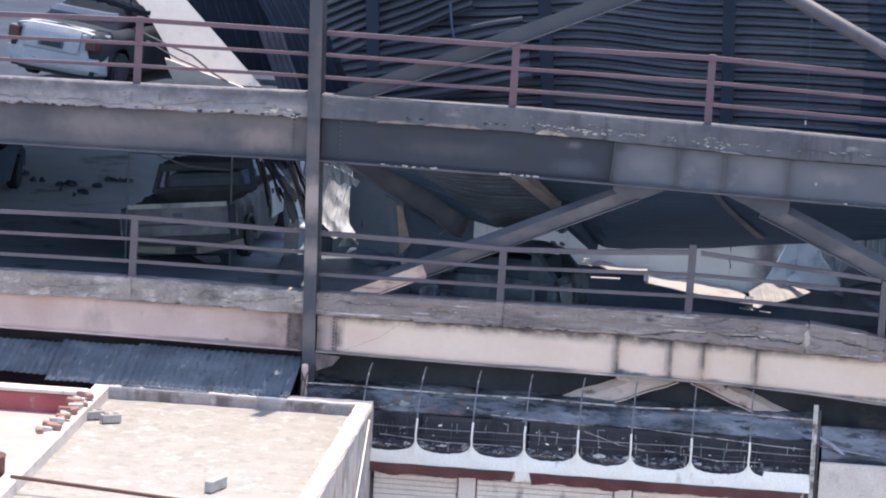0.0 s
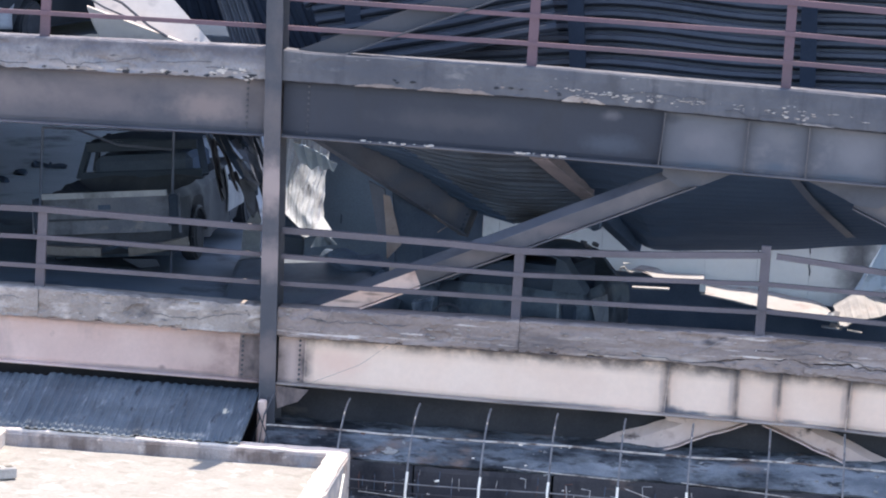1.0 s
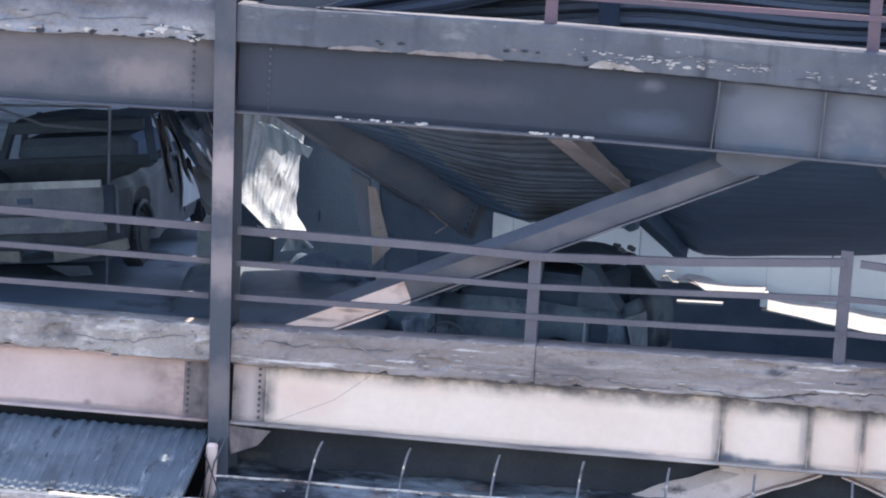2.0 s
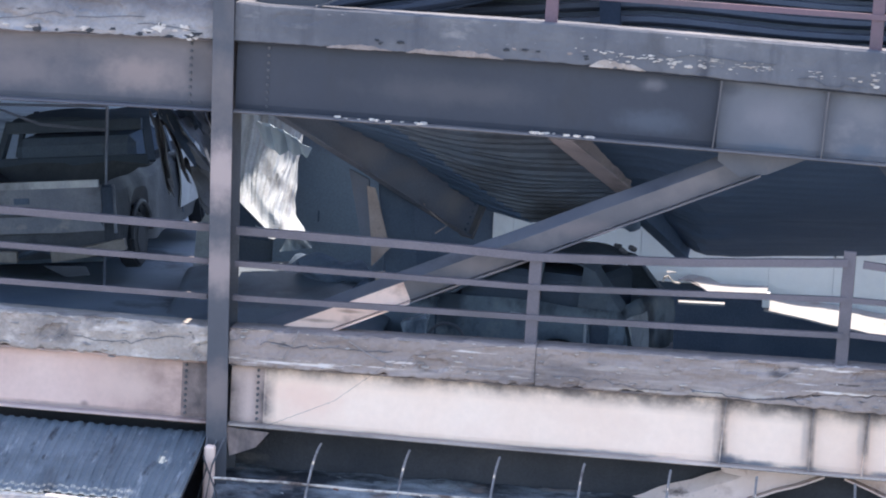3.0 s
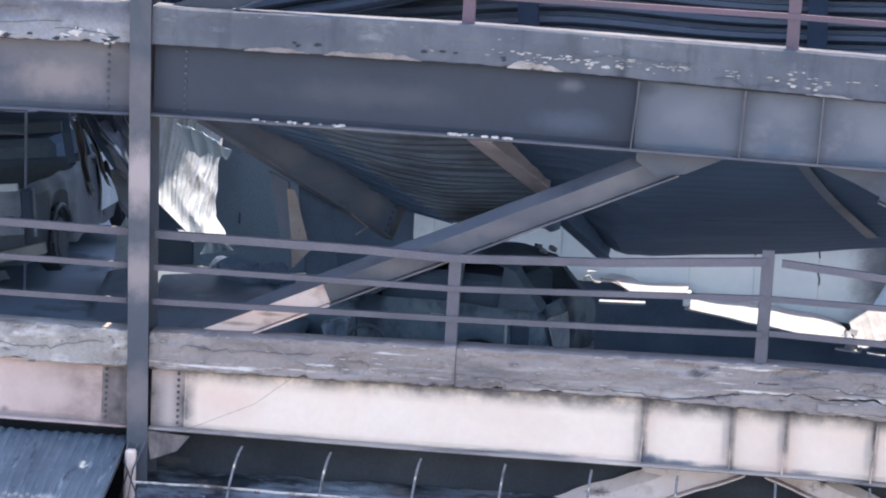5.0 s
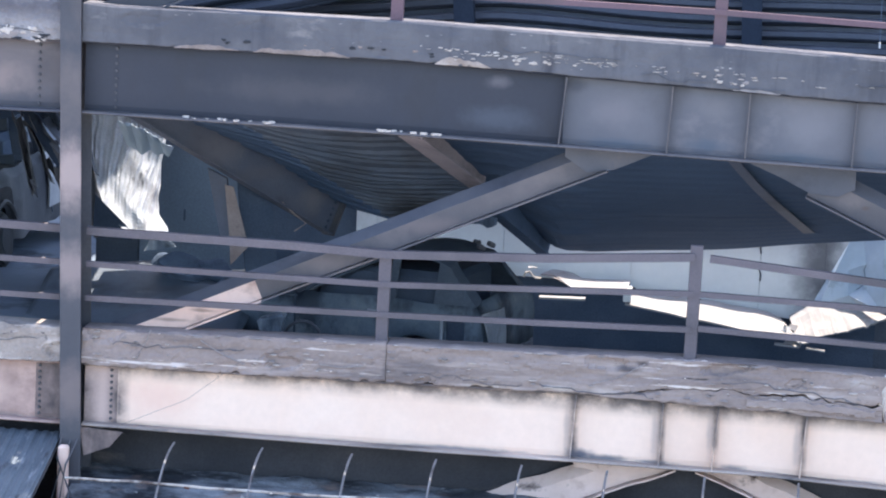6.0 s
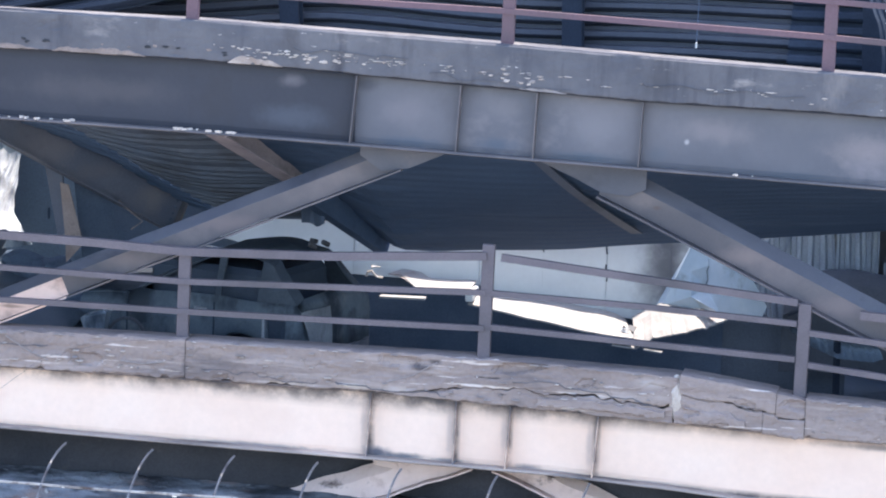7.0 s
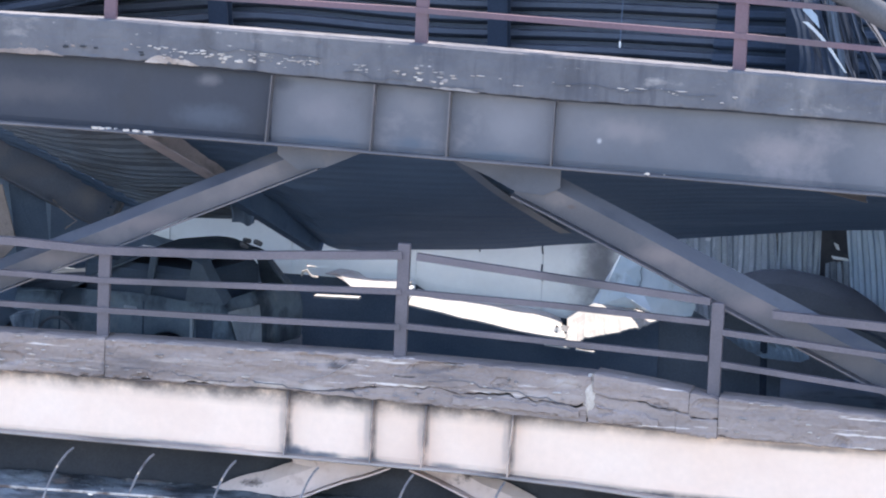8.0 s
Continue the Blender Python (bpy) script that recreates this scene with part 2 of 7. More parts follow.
# ---- helpers for shapes ----
def part(name, bm, mat, parent=None, label="", smooth=False):
    """Links a bmesh as one mesh object, under parent where given."""
    me = bpy.data.meshes.new(name)
    if smooth:
        for f in bm.faces:
            f.smooth = True
    bm.to_mesh(me)
    bm.free()
    me.materials.append(mat)
    ob = new(name, me)
    if parent is not None:
        ob.parent = parent
    if label:
        ob["label"] = label
    return ob


def thing(name, label, category, group="", at=(0, 0, 0), kind=""):
    ob = new(name)
    ob.location = at
    ob.empty_display_size = 0.1
    return tagged(ob, label, category, group, kind)


def bm_box(x0, x1, y0, y1, z0, z1, bevel=0.0, bm=None):
    own = bm is None
    bm = bm or bmesh.new()
    got = bmesh.ops.create_cube(bm, size=1.0, matrix=Matrix.Translation(((x0 + x1) / 2, (y0 + y1) / 2, (z0 + z1) / 2)) @ Matrix.Diagonal((x1 - x0, y1 - y0, z1 - z0, 1)))
    if bevel and own:
        bmesh.ops.bevel(bm, geom=bm.edges[:], offset=bevel, segments=1, affect="EDGES")
    return bm


def bm_bar(a, b, w, h, up=(0, 0, 1), bevel=0.0, bm=None):
    """A bar from a to b; w across, h along up."""
    own = bm is None
    bm = bm or bmesh.new()
    a, b = Vector(a), Vector(b)
    d = (b - a).normalized()
    side = d.cross(Vector(up)).normalized()
    top = side.cross(d)
    m = Matrix((side, d, top)).transposed().to_4x4()
    m.translation = (a + b) / 2
    bmesh.ops.create_cube(bm, size=1.0, matrix=m @ Matrix.Diagonal((w, (b - a).length, h, 1)))
    if bevel and own:
        bmesh.ops.bevel(bm, geom=bm.edges[:], offset=bevel, segments=1, affect="EDGES")
    return bm


def bm_tube(points, r, sides=8, bm=None, square=False):
    """A tube along points, closed at both ends."""
    bm = bm or bmesh.new()
    pts = [Vector(p) for p in points]
    rings = []
    for i, p in enumerate(pts):
        d = (pts[min(i + 1, len(pts) - 1)] - pts[max(i - 1, 0)]).normalized()
        ref = Vector((0, 0, 1)) if abs(d.z) < 0.9 else Vector((0, 1, 0))
        s = d.cross(ref).normalized()
        u = s.cross(d)
        if square:
            q = [(-1, -1), (1, -1), (1, 1), (-1, 1)]
            rings.append([bm.verts.new(p + s * r * cx + u * r * cy) for cx, cy in q])
        else:
            rings.append([bm.verts.new(p + (s * math.cos(k * math.tau / sides) + u * math.sin(k * math.tau / sides)) * r) for k in range(sides)])
    for a, b in zip(rings, rings[1:]):
        for k in range(len(a)):
            bm.faces.new((a[k], a[(k + 1) % len(a)], b[(k + 1) % len(a)], b[k]))
    bm.faces.new(rings[0])
    bm.faces.new(rings[-1][::-1])
    bmesh.ops.recalc_face_normals(bm, faces=bm.faces[:])
    return bm


def bm_grid(nu, nv, place, thick=0.0):
    """A sheet: place(u, v), u and v from 0 to 1, gives each point; thickened downwards along its normals."""
    bm = bmesh.new()
    vs = [[bm.verts.new(place(i / nu, j / nv)) for j in range(nv + 1)] for i in range(nu + 1)]
    for i in range(nu):
        for j in range(nv):
            bm.faces.new((vs[i][j], vs[i + 1][j], vs[i + 1][j + 1], vs[i][j + 1]))
    bm.normal_update()
    if thick:
        bmesh.ops.solidify(bm, geom=bm.faces[:], thickness=thick)
    return bm


def bm_strip(xs, top, bottom, y0, y1, rough=0.0, seed=0.0, rows=4, strata=0.0):
    """A long block along x between the curves top(x) and bottom(x), from y0 to y1, with uneven faces."""
    bm = bmesh.new()
    rings = []
    for x in xs:
        zt, zb = top(x), bottom(x)
        ring = [(y0 + 0.012, zt), (y1, zt), (y1, zb), (y0 + 0.01, zb)]
        ring += [(y0, zb + (zt - zb) * (k + 0.35) / rows) for k in range(rows)]
        out = []
        for k, (y, z) in enumerate(ring):
            n = noise.noise(Vector((x * 5, y * 5 + seed, z * 7))) * 0.6 + noise.noise(Vector((x * 17, y * 9 - seed, z * 19))) * 0.4
            edge = 1.0 if k in (0, 3, 4) else 0.45
            dy = rough * edge * n if y < y1 - 0.01 else 0.0
            dz = rough * 0.8 * n * (1 if k in (0, 3, 4) else 0.2)
            chip = max(0.0, noise.noise(Vector((x * 3.1 + seed, seed * 2, 0))) + 0.55 * noise.noise(Vector((x * 13, seed, 3))) - 0.22) if rough > 0.015 else 0.0
            if k in (3, 4):
                dz += chip * rough * 1.2
                dy += chip * rough * 1.5
            elif k == 0:
                chip = max(0.0, noise.noise(Vector((x * 4.3 - seed, seed * 3, 9))) - 0.3) if rough > 0.015 else 0.0
                dz -= chip * rough * 2.5
                dy += chip * rough * 2.5
            if strata and k > 4:
                ledge = noise.noise(Vector((x * 0.9 + seed, z * 9, seed))) + 0.6 * noise.noise(Vector((x * 4.0, z * 12, seed * 2)))
                dy += strata * (round(ledge * 2.2) / 2.2) + strata * 0.25 * noise.noise(Vector((x * 14, z * 16, seed)))
                bite = noise.noise(Vector((x * 2.0 + seed * 3, z * 5, 7)))
                if bite > 0.32:
                    dy += strata * 2.2 * round(min(1.0, (bite - 0.32) * 6) * 2) / 2
            out.append(bm.verts.new((x, y + dy, z + dz)))
        rings.append(out)
    for a, b in zip(rings, rings[1:]):
        for k in range(len(a)):
            bm.faces.new((a[k], b[k], b[(k + 1) % len(a)], a[(k + 1) % len(a)]))
    bm.faces.new(rings[0])
    bm.faces.new(rings[-1])
    bmesh.ops.recalc_face_normals(bm, faces=bm.faces[:])
    return bm


def curve(xs, zs):
    return lambda x: float(np.interp(x, xs, zs))


def steps(a, b, d):
    n = max(2, int(round((b - a) / d)))
    return [a + (b - a) * i / n for i in range(n + 1)]


# ---- ground and decks ----
GROUND_Z = -1.6
bm = bmesh.new()
bmesh.ops.create_grid(bm, x_segments=8, y_segments=8, size=1500, matrix=Matrix.Translation((0, 0, GROUND_Z)))
ground_mat = material("street_dust", (0.19, 0.19, 0.19), (0.28, 0.28, 0.275), 0.15, 0.95, bump=0.4, fine=6)
tagged(part("ground", bm, ground_mat), "dusty grey-brown street ground around the building", "ground", kind="structure")

X_END = 13.0
l2_top = curve([-7, -3, -0.3, 0.2, 3, 5.9, 8.9, 10.3, 13], [6.56, 6.60, 6.645, 6.615, 6.615, 6.55, 6.46, 6.41, 6.30])
l2_low = curve([-7, -3, 0, 3, 4.5, 7.2, 8.9, 10.3, 13], [6.16, 6.22, 6.265, 6.25, 6.20, 6.105, 6.095, 6.06, 5.98])
l2_bot = curve([-7, -3, 0, 3, 4.5, 7.2, 8.9, 10.3, 13], [5.52, 5.55, 5.58, 5.545, 5.515, 5.455, 5.42, 5.39, 5.31])
l1_top = curve([-7, -3, 0, 3, 5.9, 7.6, 8.8, 10.4, 13], [3.50, 3.55, 3.52, 3.56, 3.58, 3.55, 3.43, 3.36, 3.20])
l1_low = curve([-7, -3, 0, 3, 4.7, 6.9, 8.85, 10.4, 13], [3.14, 3.19, 3.17, 3.18, 3.195, 3.135, 3.06, 3.05, 2.92])
l1_bot = curve([-7, -3, 0, 3, 4.7, 6.5, 7.8, 8.9, 10.4, 13], [2.61, 2.60, 2.57, 2.535, 2.53, 2.51, 2.45, 2.36, 2.28, 2.12])


def l1_deck(x, y):
    """Height of the lower deck: flat in one bay, sagged in the burnt one."""
    k = min(1, max(0, (x + 0.6) / 1.6)) * min(1, max(0, (y - 0.3) / 3.2))
    return 3.25 - 0.72 * k * k * (3 - 2 * k)


bm = bm_grid(60, 40, lambda u, v: Vector((-14 + 27 * u, 0.28 + 24.0 * v ** 1.6, l1_deck(-14 + 27 * u, 0.28 + 24.0 * v ** 1.6))), 0.14)
tagged(part("floor_back", bm_grid(20, 12, lambda u, v: Vector((-14 + 13.0 * u, 7.7 + 16.3 * v + 0.3 * noise.noise(Vector((u * 20, 2, 0))) * (1 - v), 3.256)), 0.003), floor_pale), "concrete deck at the back, coloured paler for the light there, with scattered soot", "floor", kind="structure")
tagged(part("floor_1", bm, deck_floor), "soot-blackened concrete parking deck, sagged in the burnt bay", "floor", kind="structure")
# The unseen depth and notch are set to steer the sun below.
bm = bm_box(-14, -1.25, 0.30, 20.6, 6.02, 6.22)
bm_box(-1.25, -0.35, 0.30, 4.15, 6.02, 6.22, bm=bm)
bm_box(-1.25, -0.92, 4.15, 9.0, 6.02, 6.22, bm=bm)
tagged(part("floor_2", bm, pit_black), "black upper parking deck still standing", "floor", kind="structure")
# Out of view; added only to keep sun off the wreckage below.
tagged(part("sun_block_slab", bm_box(8.3, X_END, 4.5, 12.0, 6.0, 6.2), deck_floor), "unseen deck slab added to shade the back of the fallen bay", "floor", kind="structure")
for nm, box in (("wall_west", (-14.2, -14.0, 0.0, 24.4, GROUND_Z, 9.0)), ("wall_north", (-14.0, 13.0, 24.3, 24.5, GROUND_Z, 6.5)), ("wall_east", (13.0, 13.2, 0.0, 24.5, GROUND_Z, 7.0))):
    tagged(part(nm, bm_box(*box), concrete_dark), "smoke-stained plain concrete wall closing the parking building", "wall", kind="structure")


# ---- edge beams, kerbs, column ----
def edge_beam(x0, x1, low, bot, mat, label, stiffeners=(), bolts=(), panels=None, trim_mat=None, flange_mat=None):
    beam = thing("edge_beam", label, "steel beam", "edge beams")
    for a, b, m in panels or [(x0, x1, mat)]:
        bm = bm_strip(steps(a, b, 0.25), low, lambda x: bot(x) + 0.022, 0.085, 0.105, 0.004, 1.0)
        part("web", bm, m, beam)
    bm = bm_strip(steps(x0, x1, 0.25), lambda x: bot(x) + 0.026, bot, -0.035, 0.215, 0.003, 2.0, rows=1)
    part("bottom_flange", bm, flange_mat or trim_mat or mat, beam)
    bm = bm_strip(steps(x0, x1, 0.25), lambda x: low(x) + 0.004, lambda x: low(x) - 0.018, -0.005, 0.2, 0.002, 2.0, rows=1)
    part("top_flange", bm, mat, beam)
    for xs, lean in stiffeners:
        part("stiffener", bm_bar((xs, 0.03, low(xs) - 0.018), (xs + lean, 0.03, bot(xs) + 0.026), 0.011, 0.115, up=(0, 1, 0)), trim_mat or mat, beam)
    for xb in bolts:
        for k in range(9):
            z = bot(xb) + 0.07 + k * (low(xb) - bot(xb) - 0.13) / 8
            bm = bmesh.new()
            bmesh.ops.create_cone(bm, cap_ends=True, segments=6, radius1=0.017, radius2=0.014, depth=0.02, matrix=Matrix.Translation((xb, 0.077, z)) @ Matrix.Rotation(radians(90), 4, "X"))
            part("bolt", bm, steel_dark, beam)
    return beam


paint_stub = material("scorched_stub_paint", (0.50, 0.385, 0.36), (0.60, 0.48, 0.45), 1.6, 0.65, bump=0.05, grain=0.04, detail=2.0,
                      bands=[(0.02, 0.16), (0.36, 0.15), (0.36, 0.10)], band_tone=(0.06, 0.055, 0.062))
flange_smoky = material("smoky_flange_paint", (0.28, 0.235, 0.22), (0.40, 0.34, 0.31), 1.2, 0.6, bump=0.1, detail=3.0, stretch=(0.5, 1, 1),
                        stains=[((0.62, 0.50, 0.44), 2.2, 0.57, 0.68, (0.4, 1, 1)), ((0.09, 0.085, 0.09), 1.7, 0.52, 0.64, (0.4, 1, 1))])
worn_trim = material("worn_flange_paint", (0.095, 0.093, 0.105), (0.16, 0.145, 0.15), 1.2, 0.6, bump=0.1, detail=3.0,
                     stains=[((0.30, 0.25, 0.25), 2.0, 0.58, 0.74, (0.5, 1, 1))])
edge_beam(-7, -0.19, l1_low, l1_bot, paint_pink, "scorched pinkish steel edge beam under the lower deck kerb", bolts=(-0.42,), panels=[(-7, -0.46, paint_pink), (-0.46, -0.19, paint_brown)])
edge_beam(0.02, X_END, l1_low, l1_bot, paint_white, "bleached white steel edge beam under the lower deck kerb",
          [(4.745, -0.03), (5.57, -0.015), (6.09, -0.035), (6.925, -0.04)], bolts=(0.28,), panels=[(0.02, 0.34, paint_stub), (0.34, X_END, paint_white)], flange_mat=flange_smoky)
edge_beam(-7, -0.265, l2_low, l2_bot, paint_patchy, "sooty grey steel edge beam under the upper deck kerb", bolts=(-0.50,))
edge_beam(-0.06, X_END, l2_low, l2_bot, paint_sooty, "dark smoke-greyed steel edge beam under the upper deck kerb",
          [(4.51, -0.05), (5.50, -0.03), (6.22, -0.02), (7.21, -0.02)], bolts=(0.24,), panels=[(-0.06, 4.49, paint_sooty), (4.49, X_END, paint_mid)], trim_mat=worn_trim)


concrete_mottled = material("mottled_sooty_concrete", (0.22, 0.215, 0.235), (0.32, 0.31, 0.325), 1.8, 0.9, bump=0.6, fine=30,
                            stains=[((0.36, 0.35, 0.36), 2.6, 0.56, 0.74, (0.6, 1, 1.0)), ((0.075, 0.08, 0.092), 2.8, 0.57, 0.74, (0.9, 1, 0.6)), ((0.05, 0.052, 0.06), 8.0, 0.65, 0.71, (0.35, 1, 2.0))], seams=[(-0.012, 1.0, 6.60, 0.20), (-0.012, 1.0, 6.60, 0.16)], band_tone=(0.12, 0.118, 0.14),
                            spots=[(-2.2, 6.28, 1.6, 0.05, (0.40, 0.375, 0.385), 0.7), (-4.6, 6.25, 1.2, 0.05, (0.36, 0.34, 0.35), 0.7)])


def kerb(cuts, top, low, mat, label, rough, seed, strata=0.0):
    k = thing("deck_kerb", label, "concrete kerb", "deck kerbs")
    for i, (a, b) in enumerate(zip(cuts, cuts[1:])):
        part("kerb_block", bm_strip(steps(a + 0.003, b - 0.003, 0.022), top, low, -0.035, 0.30, rough, seed + i * 7.3, rows=16 if strata else 6, strata=strata), mat, k)
    return k


kerb([-7, -2.93, -0.19], l1_top, l1_low, concrete, "cracked sooty concrete kerb on the lower deck edge", 0.03, 1, 0.014)
kerb([0.0, 2.93], l1_top, l1_low, concrete_mauve, "chipped smoke-stained concrete kerb on the lower deck edge", 0.03, 5, 0.014)
kerb([8.852, X_END], l1_top, l1_low, concrete_mauve, "sunken smoke-stained concrete kerb at the broken end", 0.03, 9, 0.014)
kerb([-7, -0.265], l2_top, l2_low, concrete_mottled, "crumbling sooty concrete kerb on the upper deck edge", 0.035, 13, 0.010)
kerb([-0.08, X_END], l2_top, l2_low, concrete_dark, "grey concrete kerb with spalled edge on the upper deck", 0.0145, 17, 0.004)
split = thing("split_kerb", "sooty concrete kerb split along its length near the broken end", "concrete kerb", "deck kerbs")
mid_hi = lambda x: l1_low(x) + min(1.0, max(0.0, (x - 4.9) / 0.9)) * (0.15 + 0.03 * noise.noise(Vector((x * 3, 1, 0))) + 0.03 * noise.noise(Vector((x * 11, 4, 0))))
mid_lo = lambda x: mid_hi(x) - 0.003 - 0.013 * min(1.0, max(0.2, (x - 5.8) / 0.8)) * max(0.0, noise.noise(Vector((x * 2.2, 7, 0))) + 0.1)
part("upper_piece", bm_strip(steps(2.933, 7.66, 0.018), l1_top, mid_hi, -0.035, 0.30, 0.028, 12.3, rows=16, strata=0.016), concrete_mauve, split)
part("lower_piece", bm_strip(steps(4.97, 7.62, 0.018), mid_lo, lambda x: l1_low(x) - 0.01, -0.03, 0.30, 0.03, 57, rows=10, strata=0.016), concrete_mauve, split)
part("flaked_slab", bm_strip(steps(6.35, 7.55, 0.02), lambda x: mid_lo(x) - 0.03, lambda x: l1_low(x) + 0.03, -0.06, -0.025, 0.03, 63, rows=6, strata=0.012), concrete_mauve, split)
# the broken block, lifted and tilted on its neighbour
lump = bmesh.new()
bmesh.ops.create_icosphere(lump, subdivisions=3, radius=0.5)
for v in lump.verts:
    n = 1 + 0.35 * noise.noise(v.co * 5) + 0.15 * noise.noise(v.co * 13)
    v.co = Vector((7.655 + v.co.x * 0.15 * n, 0.02 + v.co.y * 0.16, 3.33 + v.co.z * 0.42 * n))
part("plaster_lump", lump, spall, split, "pale broken plaster at the crack")
kb = thing("broken_kerb_block", "cracked tilted concrete kerb block at the broken deck edge", "concrete block")
gap_hi = lambda x: 3.40 - 0.138 * (x - 7.6) + 0.035 * noise.noise(Vector((x * 4.5, 2, 0))) + 0.02 * noise.noise(Vector((x * 14, 5, 0)))
gap_lo = lambda x: gap_hi(x) - 0.006 - 0.018 * max(0.0, noise.noise(Vector((x * 3.1, 9, 0))))
block_top = curve([7.6, 7.9, 8.45, 8.9], [3.575, 3.545, 3.48, 3.41])
part("upper_piece", bm_strip(steps(7.68, 8.578, 0.02), block_top, gap_hi, -0.055, 0.30, 0.026, 31, rows=12, strata=0.012), concrete_mauve, kb)
part("lower_piece", bm_strip(steps(7.64, 8.462, 0.02), gap_lo, curve([7.6, 8.9], [3.11, 3.06]), -0.045, 0.30, 0.026, 41, rows=12, strata=0.014), concrete_mauve, kb)
part("flaked_slab", bm_strip(steps(7.72, 8.30, 0.02), lambda x: gap_lo(x) - 0.10, curve([7.6, 8.9], [3.14, 3.09]), -0.075, -0.03, 0.05, 47, rows=6, strata=0.02), concrete_mauve, kb)
part("cracked_end", bm_strip(steps(8.582, 8.85, 0.02), lambda x: block_top(x) - 0.012, lambda x: 3.222, -0.045, 0.30, 0.03, 71, rows=12, strata=0.014), concrete_mauve, kb)
part("cracked_end", bm_strip(steps(8.466, 8.85, 0.02), curve([8.46, 8.58, 8.60, 8.85], [3.276, 3.262, 3.220, 3.218]), lambda x: 3.05, -0.055, 0.30, 0.03, 77, rows=8, strata=0.014), concrete_mauve, kb)


def steel_column():
    c = thing("steel_column", "slim smoke-darkened steel column with pale scorched patches", "steel column")
    lean = lambda z: -0.125 - 0.026 * (z - 4.5)
    for nm, y0, y1, half in (("front_flange", -0.10, -0.085, 0.10), ("rear_flange", 0.32, 0.335, 0.115), ("web", -0.085, 0.32, 0.008)):
        bm = bmesh.new()
        ring = []
        for z in steps(1.95, 9.2, 0.6):
            ring.append([bm.verts.new((lean(z) + dx, y, z)) for dx, y in ((-half, y0), (half, y0), (half, y1), (-half, y1))])
        for a, b in zip(ring, ring[1:]):
            for k in range(4):
                bm.faces.new((a[k], a[(k + 1) % 4], b[(k + 1) % 4], b[k]))
        bm.faces.new(ring[0][::-1])
        bm.faces.new(ring[-1])
        # Web and rear flange take a darker paint for the column's shaded side.
        part(nm, bm, column_paint if nm == "front_flange" else steel_dark, c)
    bm = bm_bar((lean(1.9) + 0.0, 0.1, GROUND_Z), (lean(1.9), 0.1, 1.96), 0.16, 0.2, up=(0, 1, 0))
    part("pedestal", bm, steel_dark, c, "sooty lower stub")
    return c


column_paint = material("column_paint", (0.060, 0.066, 0.085), (0.088, 0.092, 0.11), 0.9, 0.6, bump=0.05, grain=0.05, detail=3.0,
                        stains=[((0.16, 0.14, 0.145), 0.8, 0.55, 0.75, (1, 1, 0.8)), ((0.07, 0.07, 0.082), 1.6, 0.58, 0.74, (1, 1, 0.4))], spots=[(-0.15, 5.0, 0.5, 0.45, (0.40, 0.32, 0.31), 0.85), (-0.1, 4.1, 0.5, 0.35, (0.30, 0.245, 0.245), 0.8), (-0.06, 2.9, 0.3, 0.4, (0.22, 0.18, 0.18), 0.7)])
steel_column()


# ---- railings ----
def railing(label, mat, posts, rails, y=0.12):
    r = thing("guard_railing", label, "railing", "deck railings")
    for x, z0, z1 in posts:
        part("post", bm_bar((x, y, z0 - 0.03), (x + 0.012 * (z1 - z0), y, z1), 0.118, 0.06, up=(0, 1, 0), bevel=0.006), mat, r)
    for rad, pts in rails:
        part("rail", bm_tube([(x, y - 0.02, z) for x, z in pts], rad, square=True), mat, r)
    return r


railing("three-bar steel railing, sooty mauve, along the lower deck", rail_paint, [(-2.95, 3.53, 4.53)],
        [(0.036, [(-7, 4.41), (-2.95, 4.50), (-0.25, 4.455)]), (0.027, [(-7, 4.08), (-2.95, 4.155), (-0.25, 4.13)]), (0.027, [(-7, 3.75), (-2.95, 3.80), (-0.25, 3.79)])])
railing("three-bar steel railing, sagging and smoke-grey, along the lower deck", rail_paint, [(2.86, 3.54, 4.43), (5.79, 3.55, 4.65)],
        [(0.038, [(0.0, 4.445), (2.0, 4.42), (2.86, 4.39), (4.3, 4.44), (5.79, 4.54)]), (0.027, [(0.0, 4.125), (2.86, 4.10), (5.79, 4.19)]), (0.027, [(0.0, 3.795), (2.86, 3.81), (4.3, 3.825), (5.79, 3.85)]),
         (0.034, [(5.93, 4.535), (8.0, 4.36), (8.72, 4.30)]), (0.027, [(5.85, 4.19), (7.3, 4.16), (8.72, 4.10)]), (0.027, [(5.85, 3.865), (8.72, 3.765)])])
railing("bent steel railing on the sunken end of the lower deck", rail_paint, [(8.78, 3.42, 4.29)],
        [(0.038, [(9.3, 4.22), (10.4, 4.17), (12.8, 4.05)]), (0.027, [(8.84, 3.72), (10.4, 3.58), (12.8, 3.4)]), (0.027, [(8.84, 4.02), (10.4, 3.9), (12.8, 3.75)])])
railing("three-bar steel railing, dull red, along the standing upper deck", rail_red, [(-3.0, 6.57, 7.65)],
        [(0.036, [(-7, 7.52), (-3.0, 7.60), (-0.3, 7.585)]), (0.026, [(-7, 7.17), (-3.0, 7.23), (-0.3, 7.235)]), (0.026, [(-7, 6.82), (-3.0, 6.88), (-0.3, 6.89)])])
